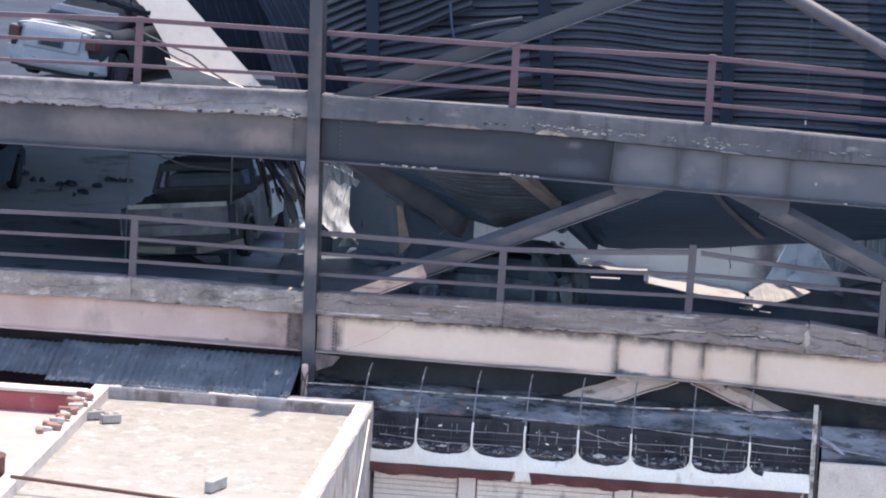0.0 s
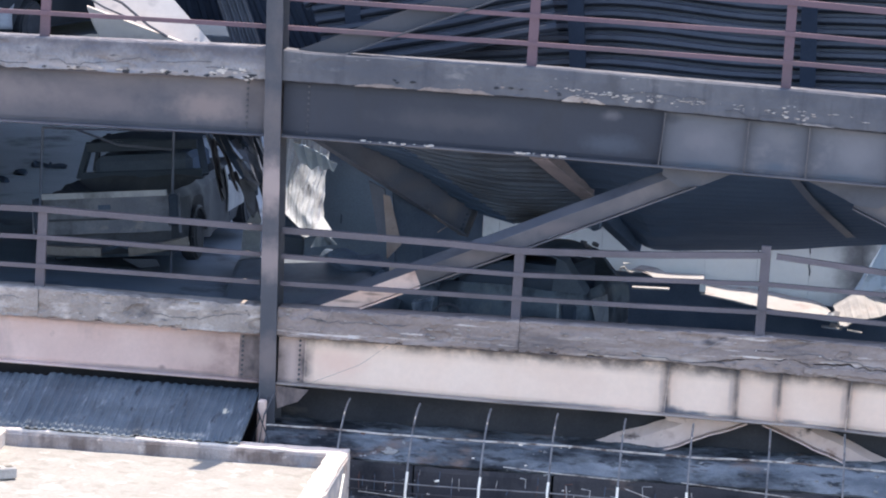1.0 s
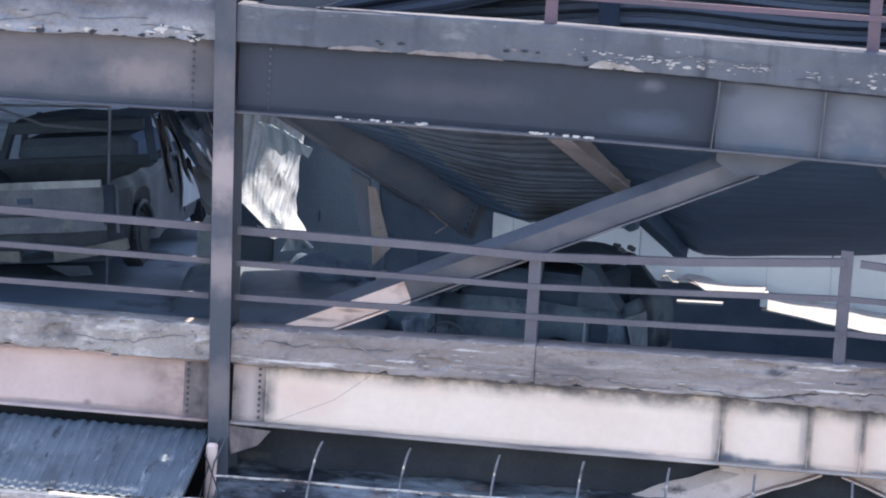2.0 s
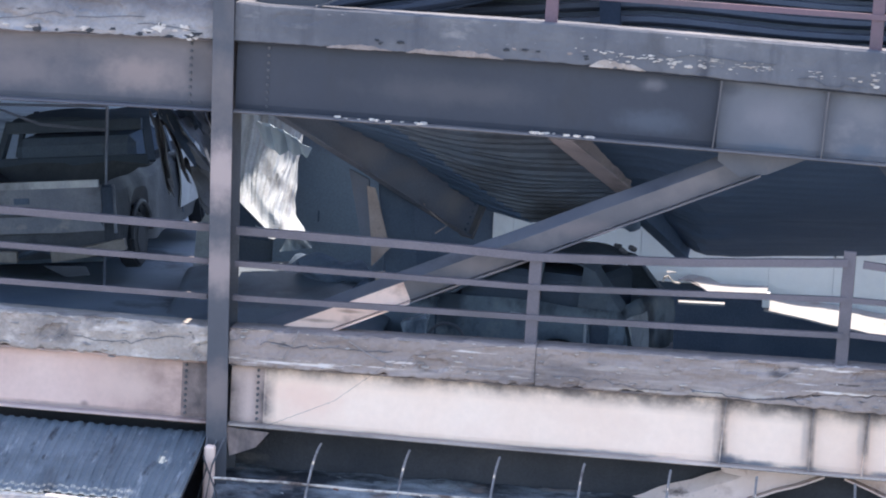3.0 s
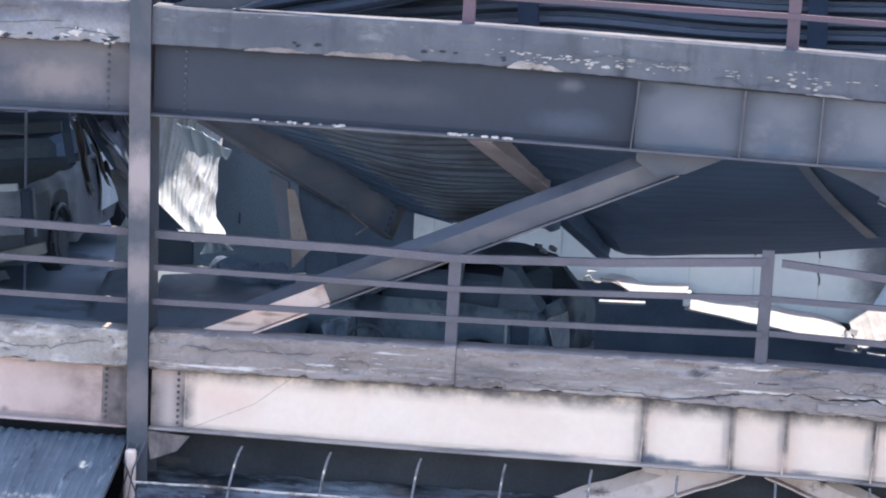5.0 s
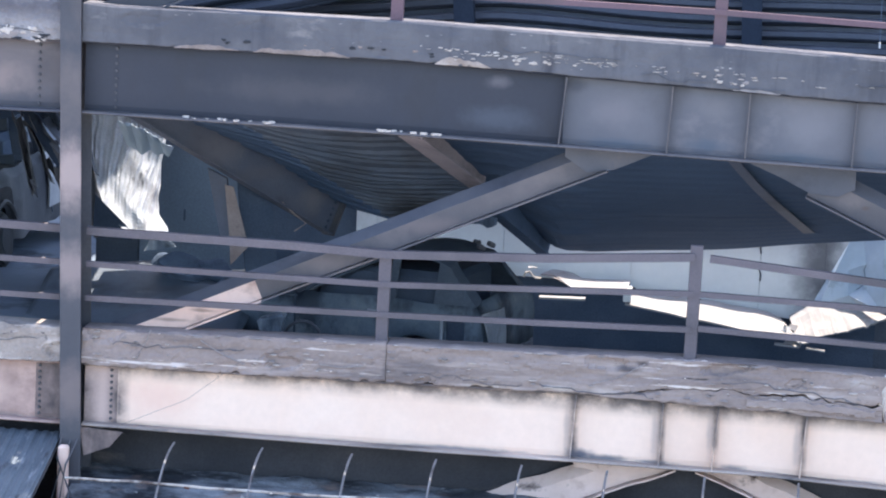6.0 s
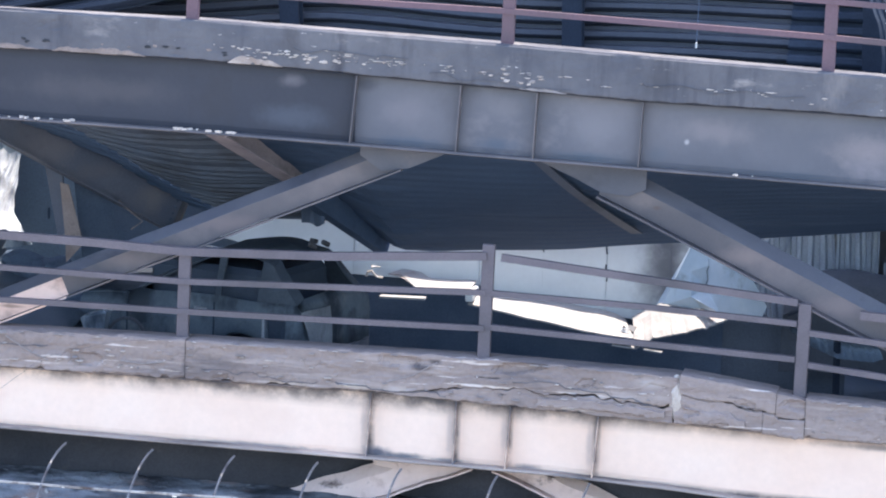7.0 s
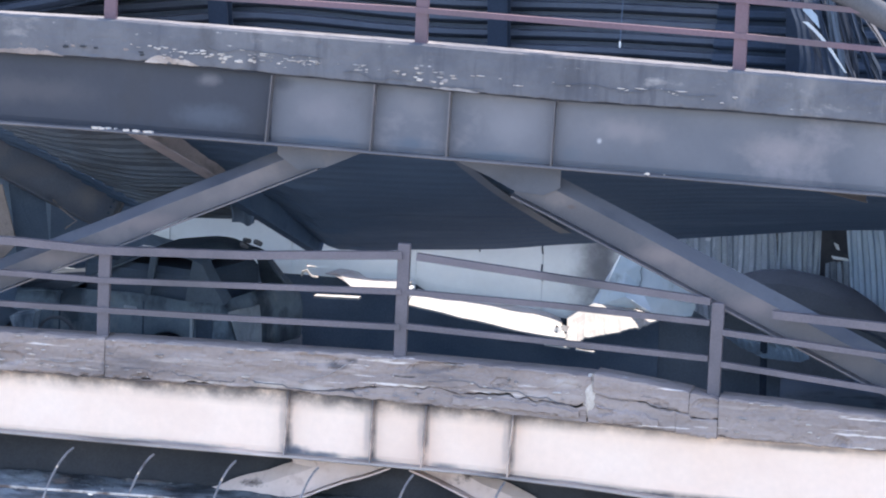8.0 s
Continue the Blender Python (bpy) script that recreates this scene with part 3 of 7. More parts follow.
railing("three-bar steel railing, faded red, along the upper deck", rail_red, [(2.88, 6.58, 7.62), (5.9, 6.52, 7.62), (8.88, 6.43, 7.52)],
        [(0.036, [(-0.05, 7.58), (2.88, 7.565), (5.9, 7.565), (8.88, 7.46), (12.8, 7.3)]), (0.026, [(-0.05, 7.24), (2.88, 7.215), (5.9, 7.19), (8.88, 7.10), (12.8, 6.95)]),
         (0.026, [(-0.05, 6.89), (2.88, 6.88), (5.9, 6.85), (8.88, 6.77), (12.8, 6.6)])])


# ---- diagonal braces: channels with the flanges turned to the back ----
def brace(label, a, b, width, mat, y=0.02, pale=None, pale_mat=None, gusset=None, lean=0.11, top_mat=None, bend=0.006):
    br = thing("diagonal_brace", label, "steel brace", "diagonal braces")
    a, b = Vector((a[0], y, a[1])), Vector((b[0], y, b[1]))
    d = (b - a).normalized()
    n = Vector((-d.z, 0, d.x))
    if n.z < 0:
        n = -n

    def run(p, q, m, tag=""):
        """Bottom flange standing out, flat web, and an upper face leaning back."""
        count = 12 if bend < 0.01 else 30
        fold = 0.17 * width
        back = Vector((0, lean, 0))
        for nm, o0, o1, thick in (("flange", n * (-width / 2) + Vector((0, -0.10, 0)), n * (-width / 2) + Vector((0, 0.05, 0)), 0.016),
                                  ("web", n * (-width / 2 + 0.008), n * fold, 0.014), ("upper_face", n * fold, n * (width / 2) + back, 0.014)):
            bm = bmesh.new()
            rows = []
            for i in range(count + 1):
                c = p + (q - p) * (i / count)
                bow = n * (bend * (noise.noise(c * 1.3) + (noise.noise(c * 4.1) if bend > 0.01 else 0.0))) + Vector((0, 1.6 * bend * noise.noise(c * (0.9 if bend < 0.01 else 3.3) + Vector((3, 0, 0))), 0))
                rows.append([bm.verts.new(c + o0 + bow), bm.verts.new(c + o1 + bow)])
            for r0, r1 in zip(rows, rows[1:]):
                bm.faces.new((r0[0], r1[0], r1[1], r0[1]))
            bm.normal_update()
            bmesh.ops.solidify(bm, geom=bm.faces[:], thickness=thick)
            part(nm, bm, top_mat if nm == "upper_face" and top_mat else m, br, tag if m is pale_mat and nm != "upper_face" else "")

    if pale:
        cut = a + (b - a) * pale
        run(a, cut, pale_mat, "pale bare end of the brace")
        run(cut, b, mat)
    else:
        run(a, b, mat)
    if gusset:
        bm = bmesh.new()
        front = [bm.verts.new((x, y - 0.018, z)) for x, z in gusset]
        bm.faces.new(front)
        bm.normal_update()
        bmesh.ops.solidify(bm, geom=bm.faces[:], thickness=0.014)
        part("gusset_plate", bm, top_mat or mat, br)
    return br


brace_paint = material("brace_paint", (0.086, 0.085, 0.100), (0.136, 0.126, 0.136), 1.0, 0.55, bump=0.05, grain=0.05, detail=3.0,
                       stains=[((0.20, 0.172, 0.178), 0.9, 0.56, 0.78, ONE), ((0.05, 0.053, 0.066), 2.0, 0.58, 0.76, ONE), ((0.22, 0.178, 0.175), 1.1, 0.60, 0.80, (1, 1, 1)), ((0.28, 0.20, 0.175), 3.6, 0.70, 0.78, ONE)],
                       spots=[(2.3, 4.22, 0.5, 0.13, (0.20, 0.165, 0.165), 0.55), (3.3, 4.66, 0.5, 0.13, (0.19, 0.155, 0.16), 0.5), (4.4, 5.18, 0.4, 0.13, (0.21, 0.185, 0.19), 0.4), (8.2, 4.66, 0.5, 0.13, (0.22, 0.18, 0.18), 0.6), (9.1, 4.25, 0.5, 0.13, (0.20, 0.165, 0.17), 0.55), (7.2, 5.14, 0.3, 0.12, (0.20, 0.175, 0.18), 0.4), (7.35, 5.07, 0.06, 0.03, (0.10, 0.075, 0.07), 0.7)])
# Bluer paint for the upper faces, with the sky's reflection in its tint.
brace_top = material("sky_tinted_brace_paint", (0.075, 0.084, 0.112), (0.115, 0.120, 0.145), 1.2, 0.5, bump=0.05, grain=0.05, detail=3.0,
                     stains=[((0.05, 0.055, 0.072), 1.6, 0.54, 0.74, ONE), ((0.17, 0.155, 0.165), 1.3, 0.60, 0.78, ONE)])
brace_sooty = material("sooty_brace_paint", (0.058, 0.064, 0.082), (0.082, 0.087, 0.104), 1.0, 0.6, bump=0.05, grain=0.05)
brace_pale = material("bare_brace_end", (0.70, 0.49, 0.42), (0.80, 0.61, 0.54), 1.4, 0.7, bump=0.08, grain=0.04, fine=14,
                      stains=[((0.36, 0.25, 0.22), 2.0, 0.58, 0.74, ONE), ((0.10, 0.075, 0.07), 1.7, 0.66, 0.78, ONE)],
                      spots=[(0.36, 3.42, 0.26, 0.07, (0.09, 0.065, 0.06), 0.8), (0.80, 3.60, 0.28, 0.030, (0.13, 0.09, 0.08), 0.6), (1.12, 3.71, 0.20, 0.025, (0.15, 0.11, 0.095), 0.6)])
brace("smoke-grey steel channel brace with a pale bare lower end", (0.10, 3.31), (4.86, 5.425), 0.285, brace_paint, y=0.27, pale=0.32, pale_mat=brace_pale, top_mat=brace_top,
      gusset=[(4.51, 5.53), (4.51, 5.40), (4.72, 5.26), (4.98, 5.30), (5.47, 5.525)])
brace("smoke-grey steel channel brace falling to the broken end", (6.86, 5.309), (10.9, 3.468), 0.33, brace_paint, y=0.28, top_mat=brace_top,
      gusset=[(6.06, 5.51), (6.56, 5.31), (6.82, 5.185), (7.08, 5.165), (7.24, 5.24), (7.24, 5.47)])
brace("dark steel channel brace above the upper deck", (0.05, 6.485), (6.0, 9.07), 0.24, brace_sooty, y=0.16, lean=0.0)
tagged(part("diagonal_brace", bm_tube([(6.1, 0.16, 9.05), (8.6, 0.16, 7.8), (11.2, 0.16, 6.5)], 0.115, 14), steel_dark, smooth=True), "grey round steel brace above the upper deck", "steel brace", "diagonal braces")
brace_bleached = material("bleached_brace", (0.60, 0.465, 0.42), (0.70, 0.57, 0.53), 2.0, 0.7, bump=0.1, grain=0.04, fine=14,
                          stains=[((0.42, 0.30, 0.27), 2.4, 0.52, 0.66, ONE), ((0.13, 0.10, 0.095), 3.2, 0.58, 0.68, ONE), ((0.24, 0.13, 0.09), 2.0, 0.62, 0.70, ONE)])
brace("bleached buckled steel brace below the lower deck", (3.4, 1.72), (5.65, 2.62), 0.32, brace_bleached, y=0.28, bend=0.022,
      gusset=[(4.70, 2.53), (4.75, 2.42), (5.2, 2.36), (5.62, 2.52)])
brace("bleached bent steel brace below the lower deck", (5.95, 2.583), (8.6, 1.50), 0.24, brace_bleached, y=0.28, bend=0.022)


# ---- more materials ----
roof_metal = material("sooty_corrugated_metal", (0.040, 0.048, 0.068), (0.070, 0.079, 0.104), 0.9, 0.42, metal=0.3, bump=0.15,
                      stains=[((0.115, 0.122, 0.15), 1.6, 0.58, 0.78, (0.4, 1, 1)), ((0.032, 0.038, 0.052), 1.1, 0.52, 0.70, ONE)], spec=0.4)
roof_sooty = material("soot_streaked_roof_metal", (0.024, 0.032, 0.050), (0.045, 0.055, 0.078), 0.9, 0.55, metal=0.2, bump=0.15,
                      stains=[((0.10, 0.11, 0.135), 1.6, 0.60, 0.78, (0.4, 1, 1))], spec=0.4)
deck_metal = material("scorched_metal_deck", (0.082, 0.110, 0.157), (0.132, 0.160, 0.208), 0.8, 0.6, metal=0.1, bump=0.2,
                      stains=[((0.05, 0.055, 0.066), 0.8, 0.46, 0.66, ONE)])
# Navy base colour holds the bluish shade under the hanging deck.
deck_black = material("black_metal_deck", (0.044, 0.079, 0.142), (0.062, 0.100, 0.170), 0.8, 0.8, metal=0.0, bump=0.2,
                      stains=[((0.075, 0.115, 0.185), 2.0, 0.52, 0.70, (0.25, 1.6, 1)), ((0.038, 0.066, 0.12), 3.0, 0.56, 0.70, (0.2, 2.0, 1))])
pit_blue = material("charred_roof_sheet", (0.029, 0.041, 0.064), (0.048, 0.063, 0.092), 1.2, 0.8, bump=0.2,
                    stains=[((0.046, 0.06, 0.082), 1.6, 0.62, 0.78, (0.5, 1, 1))], spec=0.1)
joist_brown = material("scorched_joist", (0.082, 0.104, 0.150), (0.128, 0.142, 0.188), 1.0, 0.5, bump=0.1, detail=3.0,
                       stains=[((0.115, 0.118, 0.146), 0.9, 0.54, 0.76, ONE), ((0.04, 0.047, 0.066), 1.0, 0.55, 0.74, ONE), ((0.19, 0.175, 0.19), 2.8, 0.66, 0.75, (0.5, 1, 1))],
                       spots=[(0.95, 5.0, 0.28, 0.22, (0.185, 0.178, 0.205), 0.5), (1.75, 4.42, 0.16, 0.2, (0.20, 0.185, 0.20), 0.6), (1.3, 4.75, 0.3, 0.12, (0.145, 0.14, 0.165), 0.5)])
steel_mauve = material("scorched_mauve_steel", (0.225, 0.208, 0.24), (0.35, 0.305, 0.325), 1.4, 0.6, bump=0.1,
                       stains=[((0.09, 0.09, 0.105), 1.3, 0.56, 0.76, ONE)])
silver = material("crumpled_bare_metal", (0.34, 0.38, 0.44), (0.52, 0.55, 0.60), 2.2, 0.6, metal=0.1, bump=0.2,
                  stains=[((0.20, 0.20, 0.23), 2.2, 0.55, 0.72, (1, 1, 0.5)), ((0.06, 0.07, 0.09), 4.2, 0.62, 0.72, (1.6, 1, 0.4))], spec=0.5)
white_panel = material("white_wall_panel", (0.63, 0.65, 0.675), (0.74, 0.745, 0.75), 0.7, 0.6, bump=0.04, grain=0.03, fine=12,
                       stains=[((0.30, 0.31, 0.34), 0.7, 0.60, 0.76, (1, 1, 0.6)), ((0.12, 0.12, 0.13), 3.2, 0.70, 0.78, ONE)], band_tone=(0.13, 0.125, 0.14),
                       spots=[(6.90, 3.75, 0.34, 0.9, (0.22, 0.215, 0.235), 0.75), (7.02, 3.85, 0.26, 0.9, (0.13, 0.13, 0.15), 0.8)])
grey_panel = material("blue_grey_panel", (0.138, 0.186, 0.254), (0.186, 0.240, 0.312), 0.9, 0.55, bump=0.08,
                      stains=[((0.06, 0.065, 0.075), 1.1, 0.58, 0.74, ONE)])
sheet_sooty = material("sooty_bent_sheet", (0.082, 0.106, 0.142), (0.120, 0.146, 0.182), 0.9, 0.6, bump=0.15,
                       stains=[((0.05, 0.06, 0.075), 1.2, 0.52, 0.70, ONE), ((0.17, 0.19, 0.215), 2.2, 0.60, 0.76, ONE)])
pale_blue_sheet = material("pale_blue_sheet", (0.36, 0.45, 0.555), (0.48, 0.555, 0.635), 1.4, 0.5, metal=0.1, bump=0.08, grain=0.03, fine=14,
                           stains=[((0.14, 0.16, 0.19), 2.0, 0.58, 0.72, ONE)])
burnt_body = material("burnt_car_body", (0.112, 0.124, 0.156), (0.19, 0.196, 0.222), 1.4, 0.75, bump=0.3,
                      stains=[((0.30, 0.27, 0.255), 2.2, 0.58, 0.74, (1, 1, 1.8)), ((0.05, 0.055, 0.066), 1.3, 0.52, 0.70, ONE)])
burnt_flank = material("burnt_car_flank", (0.030, 0.036, 0.048), (0.062, 0.068, 0.082), 1.5, 0.7, bump=0.3,
                       stains=[((0.085, 0.092, 0.108), 2.4, 0.58, 0.74, (1, 1, 0.7)), ((0.022, 0.028, 0.038), 1.4, 0.52, 0.66, ONE)])
burnt_green = material("burnt_greenish_body", (0.085, 0.112, 0.142), (0.150, 0.182, 0.212), 2.4, 0.6, bump=0.2,
                       stains=[((0.20, 0.215, 0.22), 2.6, 0.60, 0.72, (1, 1, 0.6)), ((0.03, 0.040, 0.055), 2.2, 0.50, 0.64, (1, 1, 0.7))])
burnt_cabin = material("burnt_cabin_frame", (0.040, 0.056, 0.084), (0.060, 0.080, 0.112), 1.6, 0.8, bump=0.3)
burnt_door = material("scorched_bare_door", (0.24, 0.26, 0.29), (0.38, 0.39, 0.41), 1.8, 0.7, bump=0.25,
                      stains=[((0.10, 0.10, 0.105), 1.6, 0.52, 0.70, (1, 1, 0.5))])
burnt_bumper = material("scorched_bumper", (0.12, 0.108, 0.10), (0.20, 0.18, 0.17), 3.0, 0.6, bump=0.3,
                        stains=[((0.10, 0.09, 0.085), 3.0, 0.58, 0.70, ONE)])
burnt_dark = material("burnt_dark_car_body", (0.046, 0.062, 0.084), (0.080, 0.100, 0.126), 1.8, 0.7, bump=0.3,
                      stains=[((0.16, 0.17, 0.175), 2.4, 0.60, 0.72, ONE), ((0.032, 0.042, 0.058), 1.5, 0.54, 0.68, ONE)])
car_white = material("white_car_paint", (0.27, 0.30, 0.35), (0.38, 0.41, 0.455), 0.9, 0.5, bump=0.04,
                     stains=[((0.24, 0.25, 0.28), 2.4, 0.54, 0.70, (1, 0.6, 2.2)), ((0.10, 0.105, 0.12), 5.0, 0.62, 0.70, (1, 0.5, 3.0)), ((0.05, 0.05, 0.055), 1.3, 0.64, 0.76, ONE)], spec=0.2)
burnt_black = material("sooty_black_car_body", (0.020, 0.027, 0.038), (0.038, 0.047, 0.062), 1.2, 0.6, bump=0.05, spec=0.15,
                       stains=[((0.09, 0.10, 0.12), 1.4, 0.64, 0.80, ONE)])
soot_sheet = material("soot_black_sheet", (0.020, 0.028, 0.045), (0.034, 0.045, 0.066), 1.2, 0.8, bump=0.2, spec=0.1)
# Soot taken darker still, to hold the shade of a roof overhead.
soot_shade_black = material("soot_shade_cabin", (0.012, 0.016, 0.024), (0.020, 0.026, 0.036), 1.2, 0.9, bump=0.2, spec=0.05)
lamp_red = material("red_lamp_plastic", (0.035, 0.008, 0.016), (0.065, 0.016, 0.026), 5.0, 0.3, bump=0.0, spec=0.5)
rubber = material("burnt_tyre", (0.026, 0.031, 0.040), (0.042, 0.047, 0.058), 6.0, 0.9)
rim_metal = material("scorched_rim", (0.032, 0.038, 0.050), (0.050, 0.056, 0.070), 6.0, 0.8, metal=0.1)
roof_screed = material("sunlit_roof_screed", (0.258, 0.246, 0.230), (0.31, 0.297, 0.280), 2.2, 0.9, bump=0.4, fine=20,
                       stains=[((0.23, 0.222, 0.205), 4.6, 0.54, 0.62, ONE), ((0.37, 0.355, 0.34), 4.0, 0.56, 0.64, ONE)])
parapet_mat = material("weathered_parapet_render", (0.60, 0.52, 0.485), (0.70, 0.63, 0.59), 2.4, 0.9, bump=0.5,
                       stains=[((0.36, 0.33, 0.33), 2.8, 0.62, 0.78, ONE), ((0.40, 0.22, 0.15), 3.4, 0.66, 0.76, (1, 1, 0.5)), ((0.15, 0.13, 0.13), 9.0, 0.64, 0.70, (1, 1, 0.6))])
red_wall = material("faded_red_wall", (0.30, 0.07, 0.08), (0.40, 0.13, 0.13), 1.6, 0.85, bump=0.4,
                    stains=[((0.46, 0.38, 0.36), 2.4, 0.58, 0.72, ONE)])
pink_roof = material("dusty_pink_roof", (0.37, 0.29, 0.28), (0.43, 0.36, 0.35), 1.6, 0.9, bump=0.4)
brick_red = material("old_brick", (0.22, 0.12, 0.105), (0.34, 0.25, 0.225), 5.0, 0.9, bump=0.5)
block_grey = material("cement_block", (0.34, 0.325, 0.315), (0.46, 0.44, 0.425), 6.0, 0.95, bump=0.6)
block_dark = material("block_hollow_shade", (0.10, 0.095, 0.085), (0.15, 0.145, 0.13), 6.0, 0.95)
rust = material("rusty_steel", (0.085, 0.04, 0.036), (0.15, 0.08, 0.07), 4.0, 0.85, bump=0.3)
roof_blue = material("slate_blue_corrugated_roof", (0.090, 0.120, 0.154), (0.165, 0.198, 0.235), 1.1, 0.6, metal=0.1, bump=0.15,
                     stains=[((0.06, 0.072, 0.09), 1.8, 0.56, 0.72, (1.6, 0.3, 1)), ((0.23, 0.26, 0.29), 1.4, 0.58, 0.78, ONE), ((0.045, 0.053, 0.068), 5.0, 0.58, 0.68, (2.0, 0.45, 1)), ((0.07, 0.085, 0.105), 0.8, 0.50, 0.66, (1, 0.8, 1)), ((0.30, 0.33, 0.365), 5.0, 0.60, 0.72, (2.2, 0.35, 1))], spec=0.35)
white_plastic = material("white_canopy_sheet", (0.88, 0.81, 0.72), (0.91, 0.86, 0.79), 2.4, 0.55, bump=0.1,
                         stains=[((0.42, 0.38, 0.33), 3.0, 0.62, 0.74, (1, 1, 0.5))])
pipe_pale = material("pale_scorched_pipe", (0.40, 0.37, 0.35), (0.55, 0.52, 0.50), 5.0, 0.6, bump=0.1,
                     stains=[((0.10, 0.075, 0.07), 4.0, 0.47, 0.60, ONE)])
ash = material("blue_grey_ash", (0.13, 0.15, 0.18), (0.30, 0.32, 0.35), 2.6, 0.95, bump=0.8, stretch=(0.5, 1, 1),
               stains=[((0.022, 0.025, 0.032), 1.4, 0.45, 0.60, (0.5, 1, 1)), ((0.045, 0.05, 0.06), 6.0, 0.54, 0.64, (0.5, 1, 1)), ((0.26, 0.18, 0.15), 1.8, 0.56, 0.70, (0.6, 1, 1)), ((0.40, 0.39, 0.39), 6.5, 0.66, 0.72, ONE)])
# Soot colour deepened to include shade, for the wall below the beam and kerb holes.
soot_shade_dark = material("soot_and_shade_dark", (0.030, 0.034, 0.043), (0.058, 0.060, 0.070), 1.4, 0.9, bump=0.5,
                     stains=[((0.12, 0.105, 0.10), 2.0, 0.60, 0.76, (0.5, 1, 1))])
shopfront_soot = material("sooty_shopfront", (0.13, 0.122, 0.13), (0.29, 0.25, 0.245), 2.0, 0.9, bump=0.4,
                          stains=[((0.24, 0.19, 0.17), 2.2, 0.60, 0.74, (0.6, 1, 1)), (SOOT, 1.8, 0.54, 0.66, ONE)])
shutter_grey = material("grey_shutter", (0.82, 0.72, 0.68), (0.88, 0.81, 0.78), 1.2, 0.6, metal=0.2, bump=0.1,
                        stains=[((0.20, 0.15, 0.14), 2.0, 0.60, 0.72, (1, 1, 0.3))])
valance_red = material("dark_red_valance", (0.10, 0.035, 0.035), (0.16, 0.07, 0.065), 2.0, 0.85, bump=0.3)
pillar_white = material("white_pillar_paint", (0.80, 0.70, 0.66), (0.86, 0.80, 0.77), 2.0, 0.7, bump=0.15,
                        stains=[((0.26, 0.15, 0.13), 2.6, 0.62, 0.72, ONE)])


# ---- sheet metal ----
def bm_corrugated(corner, along, across, pitch, depth, warp=None, along_steps=8, thick=0.0, prof=((0.0, 0.0), (0.22, 0.0), (0.36, 1.0), (0.72, 1.0), (0.86, 0.0))):
    """Trapezoid sheet: ribs run along, repeat across; warp(point, u, v) may bend it."""
    c, a, b = Vector(corner), Vector(along), Vector(across)
    n = a.cross(b).normalized()
    ribs = max(1, int(round(b.length / pitch)))
    vs = [((r + f) / ribs, d * depth) for r in range(ribs) for f, d in prof] + [(1.0, 0.0)]
    bm = bmesh.new()
    cols = []
    for i in range(along_steps + 1):
        u = i / along_steps
        row = []
        for v, d in vs:
            p = c + a * u + b * v + n * d
            if warp:
                p = warp(p, u, v)
            row.append(bm.verts.new(p))
        cols.append(row)
    for r0, r1 in zip(cols, cols[1:]):
        for k in range(len(vs) - 1):
            bm.faces.new((r0[k], r1[k], r1[k + 1], r0[k + 1]))
    bm.normal_update()
    if thick:
        bmesh.ops.solidify(bm, geom=bm.faces[:], thickness=thick)
    return bm


def wobble(amount, freq, seed=0.0):
    def warp(p, u, v):
        return p + Vector((noise.noise(p * freq + Vector((seed, 0, 0))), noise.noise(p * freq + Vector((0, seed + 5, 0))), noise.noise(p * freq + Vector((0, 0, seed + 9))))) * amount
    return warp


def sheet_thing(name, label, category, bm, mat, group=""):
    ob = part(name, bm, mat)
    return tagged(ob, label, category, group)


# ---- upper storey: the fallen roof ----
DEEP_RIB = ((0.0, 0.0), (0.16, 0.0), (0.22, 0.7), (0.34, 1.0), (0.66, 1.0), (0.80, 0.7), (0.86, 0.0))
w1 = wobble(0.07, 0.5, 2)
roof_sag = lambda p, u, v: w1(p, u, v) + Vector((0, 0, -0.22 * max(0, 1 - (p.x - 0.9) / 2.7) - 0.10 * ((p.x - 6.7) / 11.6) ** 2))
bm = bm_corrugated((0.9, 2.75, 6.05), (7.6, 0, 0.0), (0, 0.95, 3.9), 0.148, 0.10, roof_sag, 30, prof=DEEP_RIB)
sheet_thing("fallen_roof_sheet", "large dark corrugated roof sheet fallen behind the upper railing", "roof sheet", bm, roof_metal, "fallen roof sheets")
# Far end of the roof, drawn again as a darker sheet.
bm = bm_corrugated((8.3, 2.655, 6.05), (4.2, 0, 0.0), (0, 0.95, 3.9), 0.148, 0.08, roof_sag, 16, prof=DEEP_RIB)
sheet_thing("fallen_roof_sheet", "near-black corrugated roof sheet overlapping the fallen one", "roof sheet", bm, pit_blue, "fallen roof sheets")
w2 = wobble(0.05, 0.9, 7)
bm = bm_corrugated((0.15, 2.35, 6.1), (2.9, -0.1, 0.72), (-0.28, 0.35, 1.0), 0.15, 0.09, w2, 14, prof=DEEP_RIB)
sheet_thing("fallen_roof_sheet", "dark corrugated roof sheet sliding down at a slant", "roof sheet", bm, roof_sooty, "fallen roof sheets")
bm = bm_corrugated((-0.2, 2.6, 6.9), (2.2, 0.0, 0.95), (-0.3, 0.3, 0.9), 0.15, 0.09, wobble(0.06, 0.8, 17), 14, prof=DEEP_RIB)
sheet_thing("fallen_roof_sheet", "dark corrugated roof sheet folded over the slanting one", "roof sheet", bm, roof_sooty, "fallen roof sheets")
# Extra backing sheet, added to darken the bright opening behind the panel.
bm = bm_corrugated((-4.6, 5.5, 10.6), (1.9, -0.35, -4.3), (3.5, 0.0, 0.3), 0.16, 0.03, wobble(0.10, 0.7, 27), 14)
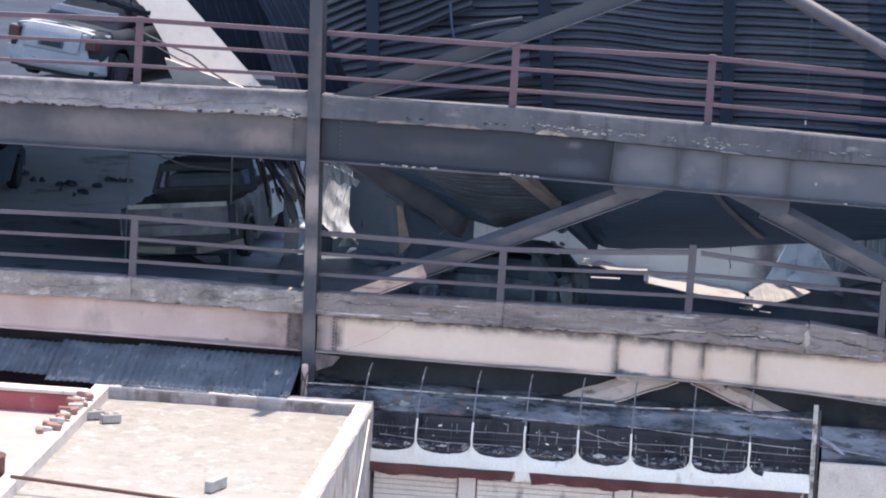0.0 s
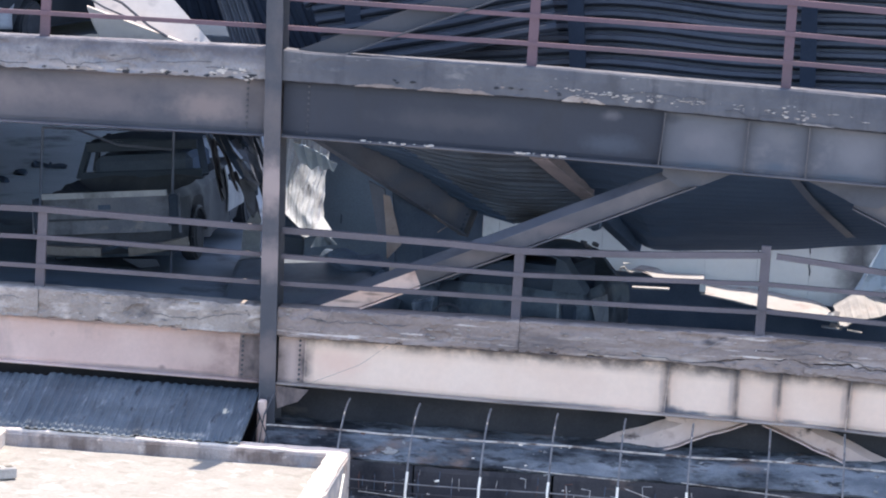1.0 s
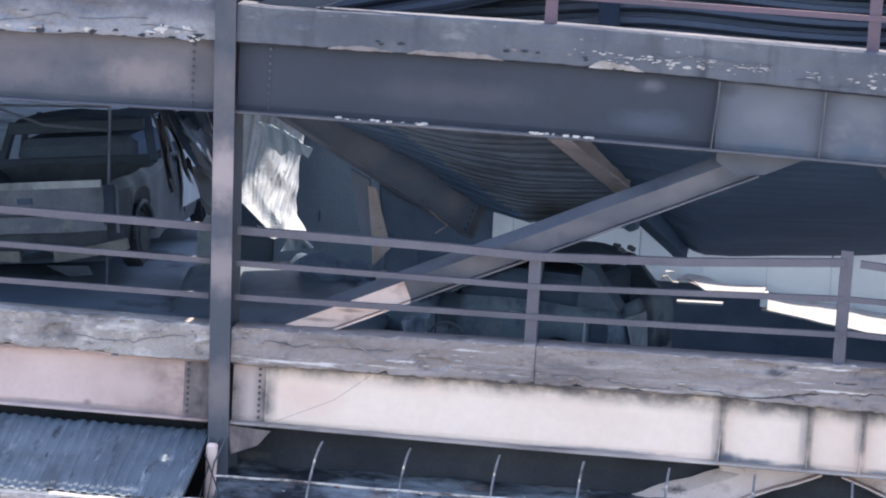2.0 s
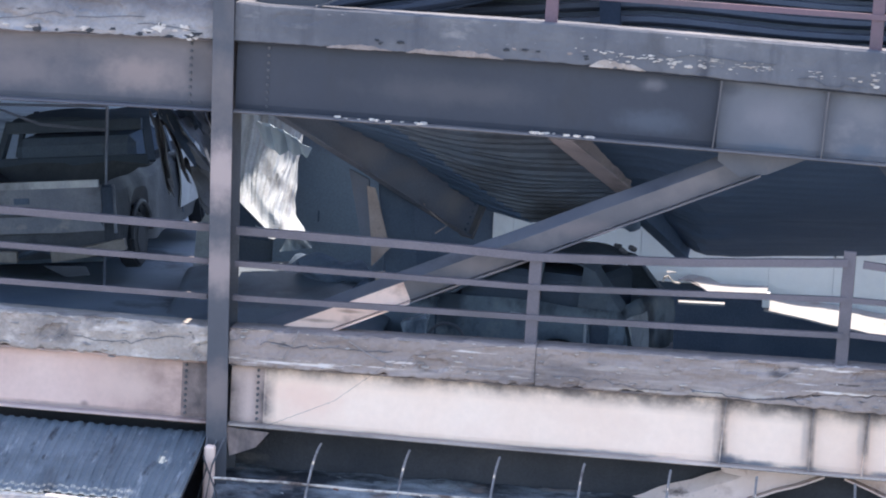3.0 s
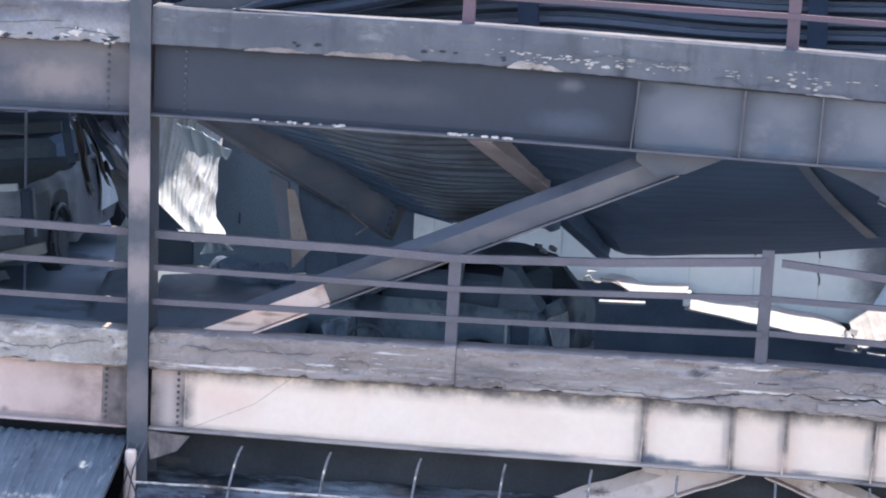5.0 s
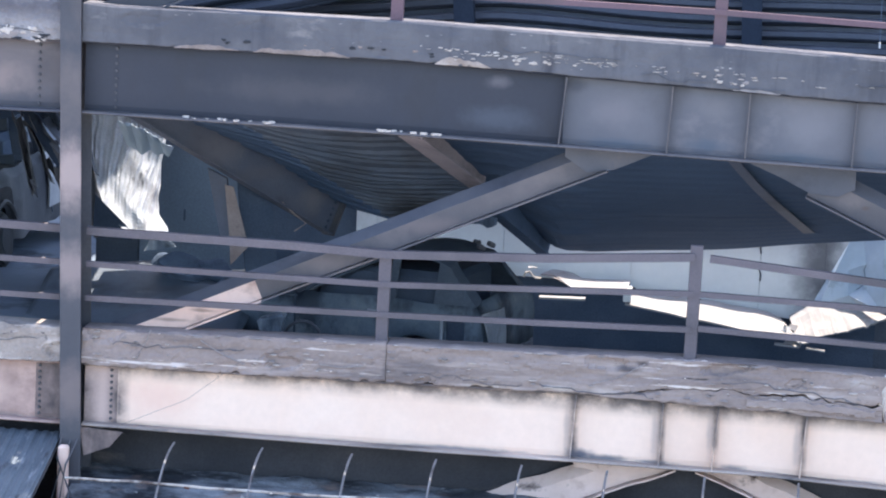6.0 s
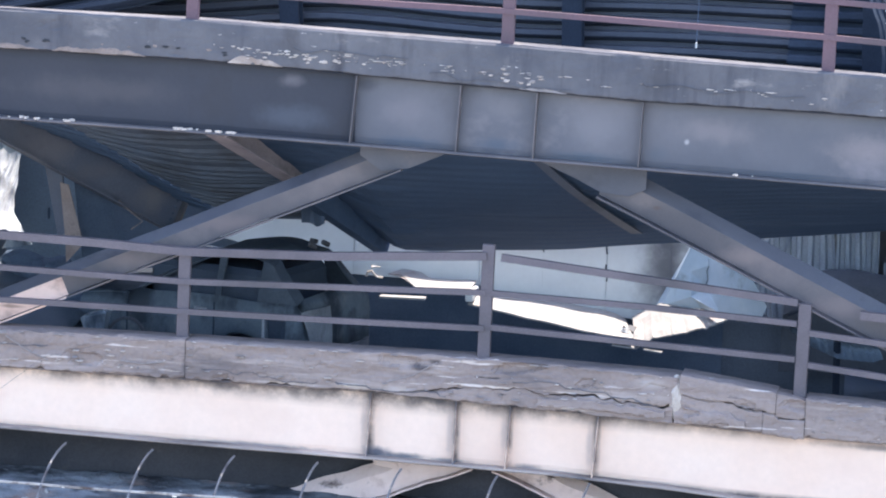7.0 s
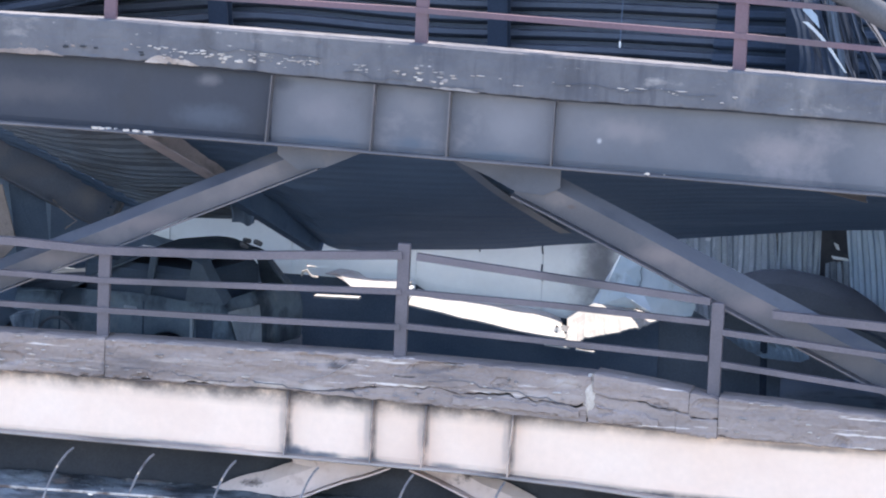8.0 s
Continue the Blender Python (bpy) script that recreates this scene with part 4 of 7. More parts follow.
sheet_thing("fallen_roof_sheet", "black corrugated sheet added to cover the bright gap behind the pale panel", "roof sheet", bm, soot_sheet, "fallen roof sheets")
bm = bm_corrugated((-2.7, 3.9, 9.4), (1.9, -0.5, -3.3), (2.6, 0.3, 0.3), 0.16, 0.03, wobble(0.10, 0.7, 37), 14)
sheet_thing("fallen_roof_sheet", "black corrugated roof sheet hanging behind the column", "roof sheet", bm, soot_sheet, "fallen roof sheets")
bm = bm_corrugated((-1.55, 3.1, 7.25), (0.42, 0, -1.1), (0.35, 0.1, 0.06), 0.09, 0.03, wobble(0.02, 2.0, 3), 6)
sheet_thing("torn_sheet_strip", "torn strip of greyish ribbed metal hanging down", "metal strip", bm, roof_metal)
for x, dx in ((0.32, 0.18), (3.10, 0.24), (6.08, 0.10), (9.05, 0.1)):
    fr = thing("roof_frame_post", "dark smoke-blackened steel roof post before the fallen sheet", "steel post", "roof frame posts")
    part("web", bm_bar((x + dx, 2.5, 5.88), (x - dx * 0.4, 2.62, 9.4), 0.02, 0.18, up=(0, 1, 0)), soot_sheet, fr)
    for yy in (-0.09, 0.09):
        part("flange", bm_bar((x + dx, 2.5 + yy, 5.88), (x - dx * 0.4, 2.62 + yy, 9.4), 0.20, 0.016, up=(0, 1, 0)), soot_sheet, fr)
hanger = thing("hanging_wire", "thin wire with a pale end hanging behind the upper railing", "wire")
part("wire", bm_tube([(7.42, 3.4, 9.3), (7.41, 2.6, 8.0), (7.42, 2.25, 6.44)], 0.006, 5), void_black, hanger)
part("end_piece", bm_box(7.411, 7.429, 2.24, 2.26, 6.38, 6.44, 0.003), white_plastic, hanger, "pale plastic end")
tagged(part("dangling_rod", bm_tube([(1.62, 2.5, 7.95), (1.66, 2.5, 7.6), (1.72, 2.5, 7.35)], 0.02, 6), deck_black), "short black rod dangling from the fallen roof", "metal rod")


def plate(points, thick=0.02):
    bm = bmesh.new()
    bm.faces.new([bm.verts.new(p) for p in points])
    bm.normal_update()
    bmesh.ops.solidify(bm, geom=bm.faces[:], thickness=thick)
    return bm


slab_white = material("sunlit_white_slab", (0.56, 0.50, 0.46), (0.64, 0.58, 0.54), 1.4, 0.8, bump=0.1, grain=0.04, fine=14,
                      stains=[((0.36, 0.33, 0.32), 2.6, 0.58, 0.74, ONE)])
ramp = thing("fallen_white_panel", "long pale wall panel leaning down onto the upper deck", "wall panel")
lie = lambda x, z: (x, 2.92 + 0.42 * (z - 6.32), z)
part("panel", plate([lie(*p) for p in ((-1.42, 6.33), (-2.80, 6.31), (-3.02, 6.80), (-3.42, 7.35), (-6.0, 9.9), (-4.6, 9.5), (-3.12, 7.90))], 0.08), slab_white, ramp)
part("lower_fold", plate([(-2.99, 2.62, 6.76), (-1.70, 2.74, 6.35), (-2.82, 2.84, 6.29), (-2.94, 2.74, 6.55)], 0.03), slab_white, ramp, "shaded lower fold of the panel")
for i, (x, z) in enumerate(((-1.56, 6.42), (-1.5, 6.36))):
    part("broken_edge", bm_bar((x - 0.09, 2.9, z - 0.02), (x + 0.1, 2.95, z - 0.09), 0.09, 0.05, bevel=0.01), spall, ramp)
tagged(part("bent_rod", bm_tube([(-3.4, 2.6, 7.15), (-2.9, 2.6, 6.95), (-2.55, 2.62, 6.82), (-2.2, 2.65, 6.55), (-1.95, 2.65, 6.42)], 0.018, 6), steel_dark), "thin bent rusty rod across the pale panel", "metal rod")
tagged(part("bent_rod", bm_tube([(-3.3, 2.55, 7.02), (-2.75, 2.55, 6.75), (-2.35, 2.6, 6.6)], 0.014, 6), steel_dark), "thin bent rusty rod across the pale panel", "metal rod")
bm = bmesh.new()
rings = []
for i in range(25):
    u = i / 24
    c = Vector((-4.75 + 1.5 * u, 2.6 - 0.1 * u, 7.84 - 0.36 * u + 0.02 * noise.noise(Vector((u * 9, 0, 0)))))
    h = 0.075 + 0.045 * noise.noise(Vector((u * 11, 3, 0))) - 0.03 * (u > 0.93)
    rings.append([bm.verts.new(c + Vector((0, 0.07 * math.cos(a), h * math.sin(a) + 0.03 * noise.noise(Vector((u * 16, a, 5)))))) for a in steps(0.4, 5.6, 0.87)])
for r0, r1 in zip(rings, rings[1:]):
    for k in range(len(r0)):
        bm.faces.new((r0[k], r1[k], r1[(k + 1) % len(r0)], r0[(k + 1) % len(r0)]))
bm.faces.new(rings[0])
bm.faces.new(rings[-1][::-1])
bmesh.ops.recalc_face_normals(bm, faces=bm.faces[:])
beam = tagged(part("charred_beam", bm, soot_shade_black), "ragged charred beam lying on the white car's roof", "charred beam")
for x, z in ((-4.35, 7.95), (-4.12, 7.9), (-3.6, 7.72)):
    part("splinter", bm_tube([(x, 2.56, z - 0.2), (x + 0.04, 2.55, z + 0.12)], 0.018, 5), soot_shade_black, beam)
# twisted strips at the far end of the upper deck, fanned out from one torn edge
random.seed(4)
for i in range(13):
    k = i / 12
    top = Vector((9.12 + 0.62 * k + random.uniform(-0.05, 0.05), 1.75 + random.uniform(-0.15, 0.1), 7.15 + random.uniform(-0.15, 0.5)))
    foot = Vector((9.42 + 0.95 * k + random.uniform(-0.06, 0.06), 1.35 + random.uniform(-0.15, 0.15), 5.75 + random.uniform(0.0, 0.4)))
    width, bow, turn = random.uniform(0.03, 0.085), random.uniform(-0.10, 0.14), random.uniform(-1.2, 1.2)

    def strip_at(u, v):
        p = top + (foot - top) * u
        roll = turn * (0.3 + u) + 0.6 * math.sin(u * 5 + i)
        p.x += bow * math.sin(math.pi * u) + width * (v - 0.5) * 2 * math.cos(roll) + 0.02 * noise.noise(Vector((u * 6, i, 0)))
        p.y += width * (v - 0.5) * 2 * math.sin(roll) + 0.02 * math.sin(v * 9)
        return p

    tagged(part("twisted_strip", bm_grid(18, 4, strip_at, 0.006), (pit_blue, roof_metal, steel_dark, pit_blue, sheet_sooty)[i % 5]), "twisted dark strip of sheet metal hanging behind the upper railing", "metal strip", "twisted strips")
tagged(part("torn_strip", bm_grid(12, 2, lambda u, v: Vector((9.31 + 0.42 * u + (0.02 + 0.03 * (1 - u)) * v, 1.28, 6.82 - 0.44 * u + 0.03 * math.sin(u * 4))), 0.006), white_panel), "thin pale strip of torn panel behind the upper railing", "metal strip")
tagged(part("torn_scrap", plate([(9.30, 1.3, 6.93), (9.33, 1.3, 6.99), (9.44, 1.32, 6.88), (9.47, 1.32, 6.76), (9.40, 1.31, 6.83)], 0.008), pale_blue_sheet), "pale torn scrap of panel behind the upper railing", "metal scrap", "torn scraps")

# ---- lower storey: the fallen deck of the burnt bay ----
edge_z = curve([-0.3, 0.9, 1.88, 2.05, 2.49, 3.3, 3.8, 4.30, 4.83, 5.45, 7.8, 9.3, 13], [5.25, 4.88, 4.38, 4.31, 4.23, 4.27, 4.26, 3.98, 4.005, 4.06, 4.32, 4.51, 4.8])


def deck_warp(p, u, v):
    k = v
    z = 5.90 + (edge_z(p.x) - 5.90) * k - 0.10 * math.sin(math.pi * k)
    q = p.copy()
    q.z = z + p.z
    return q + Vector((0, 0, 0.03 * noise.noise(p * 0.9) + (0.035 * noise.noise(Vector((p.x * 0.8, p.y * 5.0, 2))) if p.x < 4.6 else 0.0)))


def fallen_deck(x0, x1, mat, label, ribs, skew_from, skew_to):
    def skew(p, u, v):
        q = p.copy()
        q.x += v * (skew_from + (skew_to - skew_from) * u if x1 < 5 else skew_from * (1 - u) ** 4)
        return deck_warp(q, u, v)
    bm = bm_corrugated((x0, 0.34, 0.0), (x1 - x0, 0, 0), (0, 3.08, 0), 0.125, -ribs, skew, int((x1 - x0) * 5))
    sheet_thing("fallen_deck_sheet", label, "deck sheet", bm, mat, "fallen deck sheets")


# The first piece is added: it fills a shadowed gap and blocks sun.
fallen_deck(-0.32, 0.62, deck_black, "black deck piece added for the dark gap above the fallen joist", 0.04, 0.0, 1.95)
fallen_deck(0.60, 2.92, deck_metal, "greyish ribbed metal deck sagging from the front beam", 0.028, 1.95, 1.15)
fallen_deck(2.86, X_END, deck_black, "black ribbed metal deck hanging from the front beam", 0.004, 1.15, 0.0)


def joist(label, a, b, depth, width, mat, holes=False):
    j = thing("fallen_joist", label, "steel joist", "fallen joists")
    a, b = Vector(a), Vector(b)
    d = (b - a).normalized()
    side = d.cross(Vector((0, 0, 1))).normalized()
    up = side.cross(d)
    part("web", bm_bar(a, b, 0.014, depth, up=up), mat, j)
    for s in (-1, 1):
        part("flange", bm_bar(a + up * s * depth / 2, b + up * s * depth / 2, width, 0.018, up=up), mat, j)
    if holes:
        part("end_plate", bm_bar(b - d * 0.012, b + d * 0.012, width + 0.02, depth + 0.04, up=up), steel_dark, j)
        for k in range(6):
            c = b - d * 0.07 + up * (depth * (0.4 - 0.16 * k))
            bm = bmesh.new()
            bmesh.ops.create_uvsphere(bm, u_segments=6, v_segments=4, radius=0.016, matrix=Matrix.Translation(c + side * 0.012))
            part("bolt", bm, void_black, j)
    return j


joist("scorched brown steel joist fallen at a slant", (0.24, 1.15, 5.65), (1.96, 3.30, 4.25), 0.43, 0.16, joist_brown, True)
joist("scorched tan steel joist stub hanging from the front beam", (3.02, 0.75, 5.58), (3.62, 2.0, 4.93), 0.30, 0.27, steel_mauve)
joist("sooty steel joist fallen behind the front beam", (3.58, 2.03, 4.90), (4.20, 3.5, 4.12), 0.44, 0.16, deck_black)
def deck_strip(u, v):
    """Along the underside of the hanging deck."""
    w = -0.6 + 1.6 * u
    p = Vector((6.17 + 0.68 * w - 0.06 * w * w + 0.11 * v, 1.45 + 1.45 * w, 0.0))
    return deck_warp(p, 0.0, (p.y - 0.34) / 3.08) + Vector((0, -0.05, -0.035))


tagged(part("hanging_strip", bm_grid(20, 2, deck_strip, 0.008), joist_brown), "flat brownish metal strip under the fallen deck", "metal strip", "hanging strips")
joist("black steel joist under the hanging deck", (9.15, 0.6, 5.46), (9.95, 1.7, 5.14), 0.10, 0.05, worn_trim)
stub = thing("bent_post_stub", "bent steel post stub with tan scorched faces under the joist", "steel post")
part("flange", plate([(0.93, 2.45, 4.62), (1.02, 2.45, 4.60), (1.20, 2.42, 4.0), (1.02, 2.42, 3.80), (1.0, 2.42, 4.1)], 0.02), steel_tan, stub)
part("web", plate([(0.73, 2.6, 4.76), (0.95, 2.5, 4.68), (1.0, 2.5, 4.10), (0.90, 2.55, 4.02)], 0.02), joist_brown, stub)
part("back_flange", plate([(1.02, 2.6, 4.70), (1.35, 2.8, 4.55), (1.45, 2.8, 3.6), (1.15, 2.65, 3.6)], 0.02), void_black, stub)
tagged(part("bent_rod", bm_tube([(1.35, 2.7, 4.55), (1.6, 2.7, 4.33), (1.74, 2.7, 4.23), (1.62, 2.7, 4.14)], 0.009, 6), steel_tan), "thin bent pale rod below the fallen joist", "metal rod")

# back wall of the burnt bay: white panels, and the fallen ones at its foot
tarp_wall = material("dark_fill_tone", (0.075, 0.092, 0.122), (0.105, 0.125, 0.158), 1.2, 0.9, bump=0.3, spec=0.1)
tarp_black = material("burnt_tarpaulin", (0.052, 0.060, 0.076), (0.075, 0.084, 0.102), 1.2, 0.9, bump=0.3, spec=0.1)
bw = thing("panel_wall", "white metal panel wall with open seams, partly smoked", "panel wall")
wall_foot = curve([2.0, 2.7, 3.3, 5.0, 5.12, 6.75, 7.6], [3.9, 3.74, 3.56, 3.53, 3.46, 3.26, 3.36])
cuts = [2.06, 2.28, 2.96, 3.64, 4.32, 5.0, 5.68, 6.36, 7.04, 7.36]
for k, (x, x_next) in enumerate(zip(cuts, cuts[1:])):
    part("panel", bm_strip(steps(x + 0.0015, x_next - 0.0015, 0.1), lambda q: 4.62, wall_foot, 4.28 + 0.012 * (k % 2), 4.36, 0.004, k * 3.0), white_panel, bw)
for x, z0, z1 in ((5.68, 3.93, 4.17), (6.36, 3.95, 4.16), (6.36, 3.66, 3.84)):
    pts = [(x + 0.012 * math.sin(z * 31), 4.276, z) for z in steps(z0, z1, 0.06)]
    part("open_seam", bm_tube(pts, 0.008, 4), pit_black, bw)
# Two dark walls, added where only an unlit void lies behind the panels.
tagged(part("dark_fill_wall", bm_box(0.9, 7.6, 4.40, 4.5, 2.3, 4.5), void_black), "dark wall added for the unlit void behind the panels", "wall", kind="structure")
tagged(part("dark_fill_wall", bm_strip(steps(7.28, 8.9, 0.1), curve([7.28, 7.9, 8.2, 8.9], [3.44, 3.46, 3.30, 3.16]), lambda x: 2.3, 4.44, 4.455, 0.004, 3.0), tarp_wall), "dark low wall added for the unlit gap behind the torn panels", "wall", kind="structure")
grey = thing("grey_partition", "smooth blue-grey partition panel standing behind the fallen joist", "partition")
part("panel", bm_box(-0.36, 1.25, 4.75, 4.85, 2.6, 5.25, 0.01), grey_panel, grey)
# Added dark panel that covers the sunlit floor behind.
part("side_panel", bm_box(-0.85, -0.37, 4.80, 4.88, 2.6, 4.3, 0.01), tarp_wall, grey, "dark low side panel added to hide the lit floor")
part("handle", bm_box(0.12, 0.135, 4.725, 4.75, 3.86, 3.98), void_black, grey)
w6 = wobble(0.03, 2.5, 6)
# Panel white toned down so its sunlit edges don't burn out; stains over it.
panel_edge = material("dimmed_panel_edge", (0.305, 0.296, 0.300), (0.365, 0.356, 0.360), 2.0, 0.8, bump=0.1, grain=0.05, fine=14,
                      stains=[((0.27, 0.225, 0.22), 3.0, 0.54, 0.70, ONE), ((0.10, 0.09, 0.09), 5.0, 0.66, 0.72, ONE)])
lip = thing("fallen_wall_panel", "white wall panel torn loose, its lower edge bent out in the sun", "wall panel", "fallen wall panels")
lip_far = (curve([0, 0.35, 1], [5.05, 5.55, 6.60]), curve([0, 0.5, 1], [4.16, 4.16, 4.12]), curve([0, 0.6, 0.93, 1], [3.50, 3.415, 3.33, 3.29]))
lip_near = (curve([0, 0.35, 1], [4.985, 5.56, 6.78]), curve([0, 0.4, 1], [3.78, 3.58, 3.46]), curve([0, 0.35, 0.7, 1], [3.395, 3.325, 3.245, 3.20]))
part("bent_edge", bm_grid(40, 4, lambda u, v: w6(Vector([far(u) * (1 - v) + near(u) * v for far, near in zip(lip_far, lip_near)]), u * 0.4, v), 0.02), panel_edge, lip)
lip2 = thing("fallen_wall_panel", "white wall panel torn loose with a ragged sunlit edge", "wall panel", "fallen wall panels")
ragged = lambda u: 0.022 * noise.noise(Vector((u * 7, 3, 0))) + 0.014 * noise.noise(Vector((u * 23, 5, 0)))
lip_back, lip_front = curve([0, 0.12, 0.3, 0.6, 1], [3.34, 3.41, 3.50, 3.475, 3.425]), curve([0, 0.1, 0.2, 0.5, 0.78, 1], [3.16, 3.15, 3.23, 3.27, 3.345, 3.43])
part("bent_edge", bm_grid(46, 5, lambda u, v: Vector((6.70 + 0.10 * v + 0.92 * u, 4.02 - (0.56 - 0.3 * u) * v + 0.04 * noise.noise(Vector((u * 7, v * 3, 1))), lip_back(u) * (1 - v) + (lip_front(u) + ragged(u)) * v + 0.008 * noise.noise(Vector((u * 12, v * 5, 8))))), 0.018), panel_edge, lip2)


def torn_upright():
    """A stiff sheet broken into flat facets along sharp creases."""
    pts = {"a": (7.28, 4.1, 4.16), "b": (7.42, 4.09, 4.22), "c": (7.461, 4.034, 3.943), "d": (7.44, 4.07, 3.71), "e": (7.0, 4.02, 3.49), "f": (6.9, 4.12, 3.43), "g": (7.3, 3.99, 3.61), "i": (7.42, 4.03, 3.49),
           "j": (7.645, 3.696, 3.507), "k": (7.954, 3.28, 3.556), "m": (8.137, 3.032, 3.625), "n": (8.18, 3.01, 3.73), "o": (8.034, 3.207, 3.92), "p": (7.874, 3.463, 4.061), "q": (7.736, 3.677, 4.249), "r": (7.27, 4.06, 3.86)}
    bm = bmesh.new()
    v = {k: bm.verts.new(p) for k, p in pts.items()}
    for face in ("abr", "are", "aef", "brc", "rcd", "rdg", "rge", "egi", "bcq", "cpq", "cdp", "dop", "dgj", "gij", "djo", "jko", "kno", "kmn"):
        bm.faces.new([v[k] for k in face])
    bmesh.ops.recalc_face_normals(bm, faces=bm.faces[:])
    bm.normal_update()
    bmesh.ops.solidify(bm, geom=bm.faces[:], thickness=0.004)
    return bm


part("upright", torn_upright(), pale_blue_sheet, lip2, "pale blue torn sheet standing above the edge")
for pts in (((7.47, 3.96), (7.44, 3.88), (7.46, 3.80), (7.43, 3.71)), ((7.43, 3.71), (7.36, 3.66), (7.28, 3.63))):
    part("crack", bm_tube([(x, 4.03, z) for x, z in pts], 0.003, 4), tarp_black, lip2)
for i, (x, z) in enumerate(((6.70, 3.13), (6.76, 3.20), (6.79, 3.13), (6.66, 3.27), (6.73, 3.29))):
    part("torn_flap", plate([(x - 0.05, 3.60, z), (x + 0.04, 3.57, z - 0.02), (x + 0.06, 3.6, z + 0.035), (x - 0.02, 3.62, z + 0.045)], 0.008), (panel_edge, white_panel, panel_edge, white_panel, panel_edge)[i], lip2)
lip3 = thing("fallen_wall_panel", "narrow white panel strip lying in the sun beside the burnt car", "wall panel", "fallen wall panels")
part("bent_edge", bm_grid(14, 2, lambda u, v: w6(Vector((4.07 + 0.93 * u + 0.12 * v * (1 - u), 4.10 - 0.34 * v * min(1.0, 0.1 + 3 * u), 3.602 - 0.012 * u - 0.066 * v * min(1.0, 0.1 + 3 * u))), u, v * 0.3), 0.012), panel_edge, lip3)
part("end_cap", bm_box(4.96, 5.04, 3.72, 4.1, 3.44, 3.56, 0.01), white_panel, lip3)
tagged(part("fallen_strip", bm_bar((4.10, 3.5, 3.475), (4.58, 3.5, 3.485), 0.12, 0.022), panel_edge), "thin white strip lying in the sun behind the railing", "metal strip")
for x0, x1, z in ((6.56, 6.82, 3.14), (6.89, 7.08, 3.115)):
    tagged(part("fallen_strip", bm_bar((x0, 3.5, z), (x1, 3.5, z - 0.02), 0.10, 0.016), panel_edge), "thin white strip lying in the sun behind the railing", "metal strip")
# ragged metal at the panel's tip
random.seed(8)
for i, (x, y, z) in enumerate(((6.62, 3.62, 3.26), (6.70, 3.6, 3.30), (6.8, 3.58, 3.20), (4.0, 3.7, 3.74), (3.95, 3.65, 3.70))):
    pts = [(x + random.uniform(-0.06, 0.06), y + random.uniform(-0.04, 0.04), z + random.uniform(-0.03, 0.035)) for _ in range(5)]
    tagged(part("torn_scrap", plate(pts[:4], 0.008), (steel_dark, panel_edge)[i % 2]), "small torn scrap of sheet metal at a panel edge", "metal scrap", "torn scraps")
corr_wall = material("smoked_corrugated_wall", (0.32, 0.37, 0.44), (0.52, 0.56, 0.61), 1.6, 0.5, metal=0.15, bump=0.15, stretch=(1, 1, 0.4),
                     stains=[((0.085, 0.11, 0.145), 2.4, 0.48, 0.64, (1, 1, 0.22)), ((0.78, 0.80, 0.84), 7.0, 0.62, 0.70, (1, 1, 0.2))])
back = thing("corrugated_wall", "blue-grey corrugated metal wall sheets standing at the back", "corrugated wall")
for k, (x, w, tilt, top) in enumerate(((7.35, 0.62, 0.02, 5.2), (7.99, 0.62, -0.03, 5.2), (8.62, 0.46, 0.02, 5.2), (9.12, 0.42, 0.05, 3.80), (9.60, 0.75, -0.36, 5.2), (10.32, 0.8, -0.05, 5.2), (11.15, 0.8, 0.0, 5.2))):
    bm = bm_corrugated((x, 5.95 + 0.03 * (k % 2) - 0.05 * (k == 4), 2.2), (tilt, 0, top - 2.2), (w, 0, 0), 0.125, 0.055, wobble(0.05, 2.5, k), 10, 0.0)
    part("sheet", bm, (corr_wall, corr_wall, corr_wall, corr_wall, pale_blue_sheet, pale_blue_sheet, corr_wall)[k], back)
for pts in (((9.24, 5.9, 4.02), (9.29, 5.9, 4.0), (9.31, 5.9, 3.94), (9.27, 5.9, 3.95)), ((9.22, 5.88, 3.88), (9.40, 5.88, 3.86), (9.42, 5.88, 3.83), (9.24, 5.88, 3.845)), ((7.86, 5.86, 3.99), (7.92, 5.86, 3.99), (7.90, 5.86, 3.95), (7.85, 5.86, 3.96))):
    part("torn_flap", plate(pts, 0.008), white_panel, back, "white torn flap in the opening")
tagged(part("smoked_back_wall", bm_box(5.6, 13.0, 6.4, 6.5, 2.0, 5.4), concrete_dark), "dark smoke-stained wall behind the corrugated sheets", "wall", kind="structure")
w8 = wobble(0.04, 1.7, 21)
ridge = curve([8.25, 8.46, 8.69, 8.93, 9.28, 9.58, 9.85, 10.3], [3.70, 3.84, 3.93, 3.95, 3.885, 3.76, 3.60, 3.3])
hump = curve([0, 0.06, 0.2, 0.4, 0.55, 0.8, 1], [0.0, 0.72, 0.90, 0.98, 1.0, 0.9, 0.5])
bm = bm_grid(40, 16, lambda u, v: w8(Vector((8.25 + 2.05 * u, 3.98 + 1.0 * v, 2.9 + (ridge(8.25 + 2.05 * u) - 2.9) * hump(v))), u, v), 0.02)
tarp = tagged(part("burnt_tarpaulin", bm, tarp_black), "black burnt tarpaulin heaped over wreckage on the deck", "tarpaulin")
part("hem", bm_tube([w8(Vector((x, 3.985 + 0.03 * math.sin(x * 6), 2.9 + (ridge(x) - 2.9) * 0.70)), 0, 0) for x in steps(8.3, 10.25, 0.1)], 0.014, 6), soot_sheet, tarp, "rolled black hem")
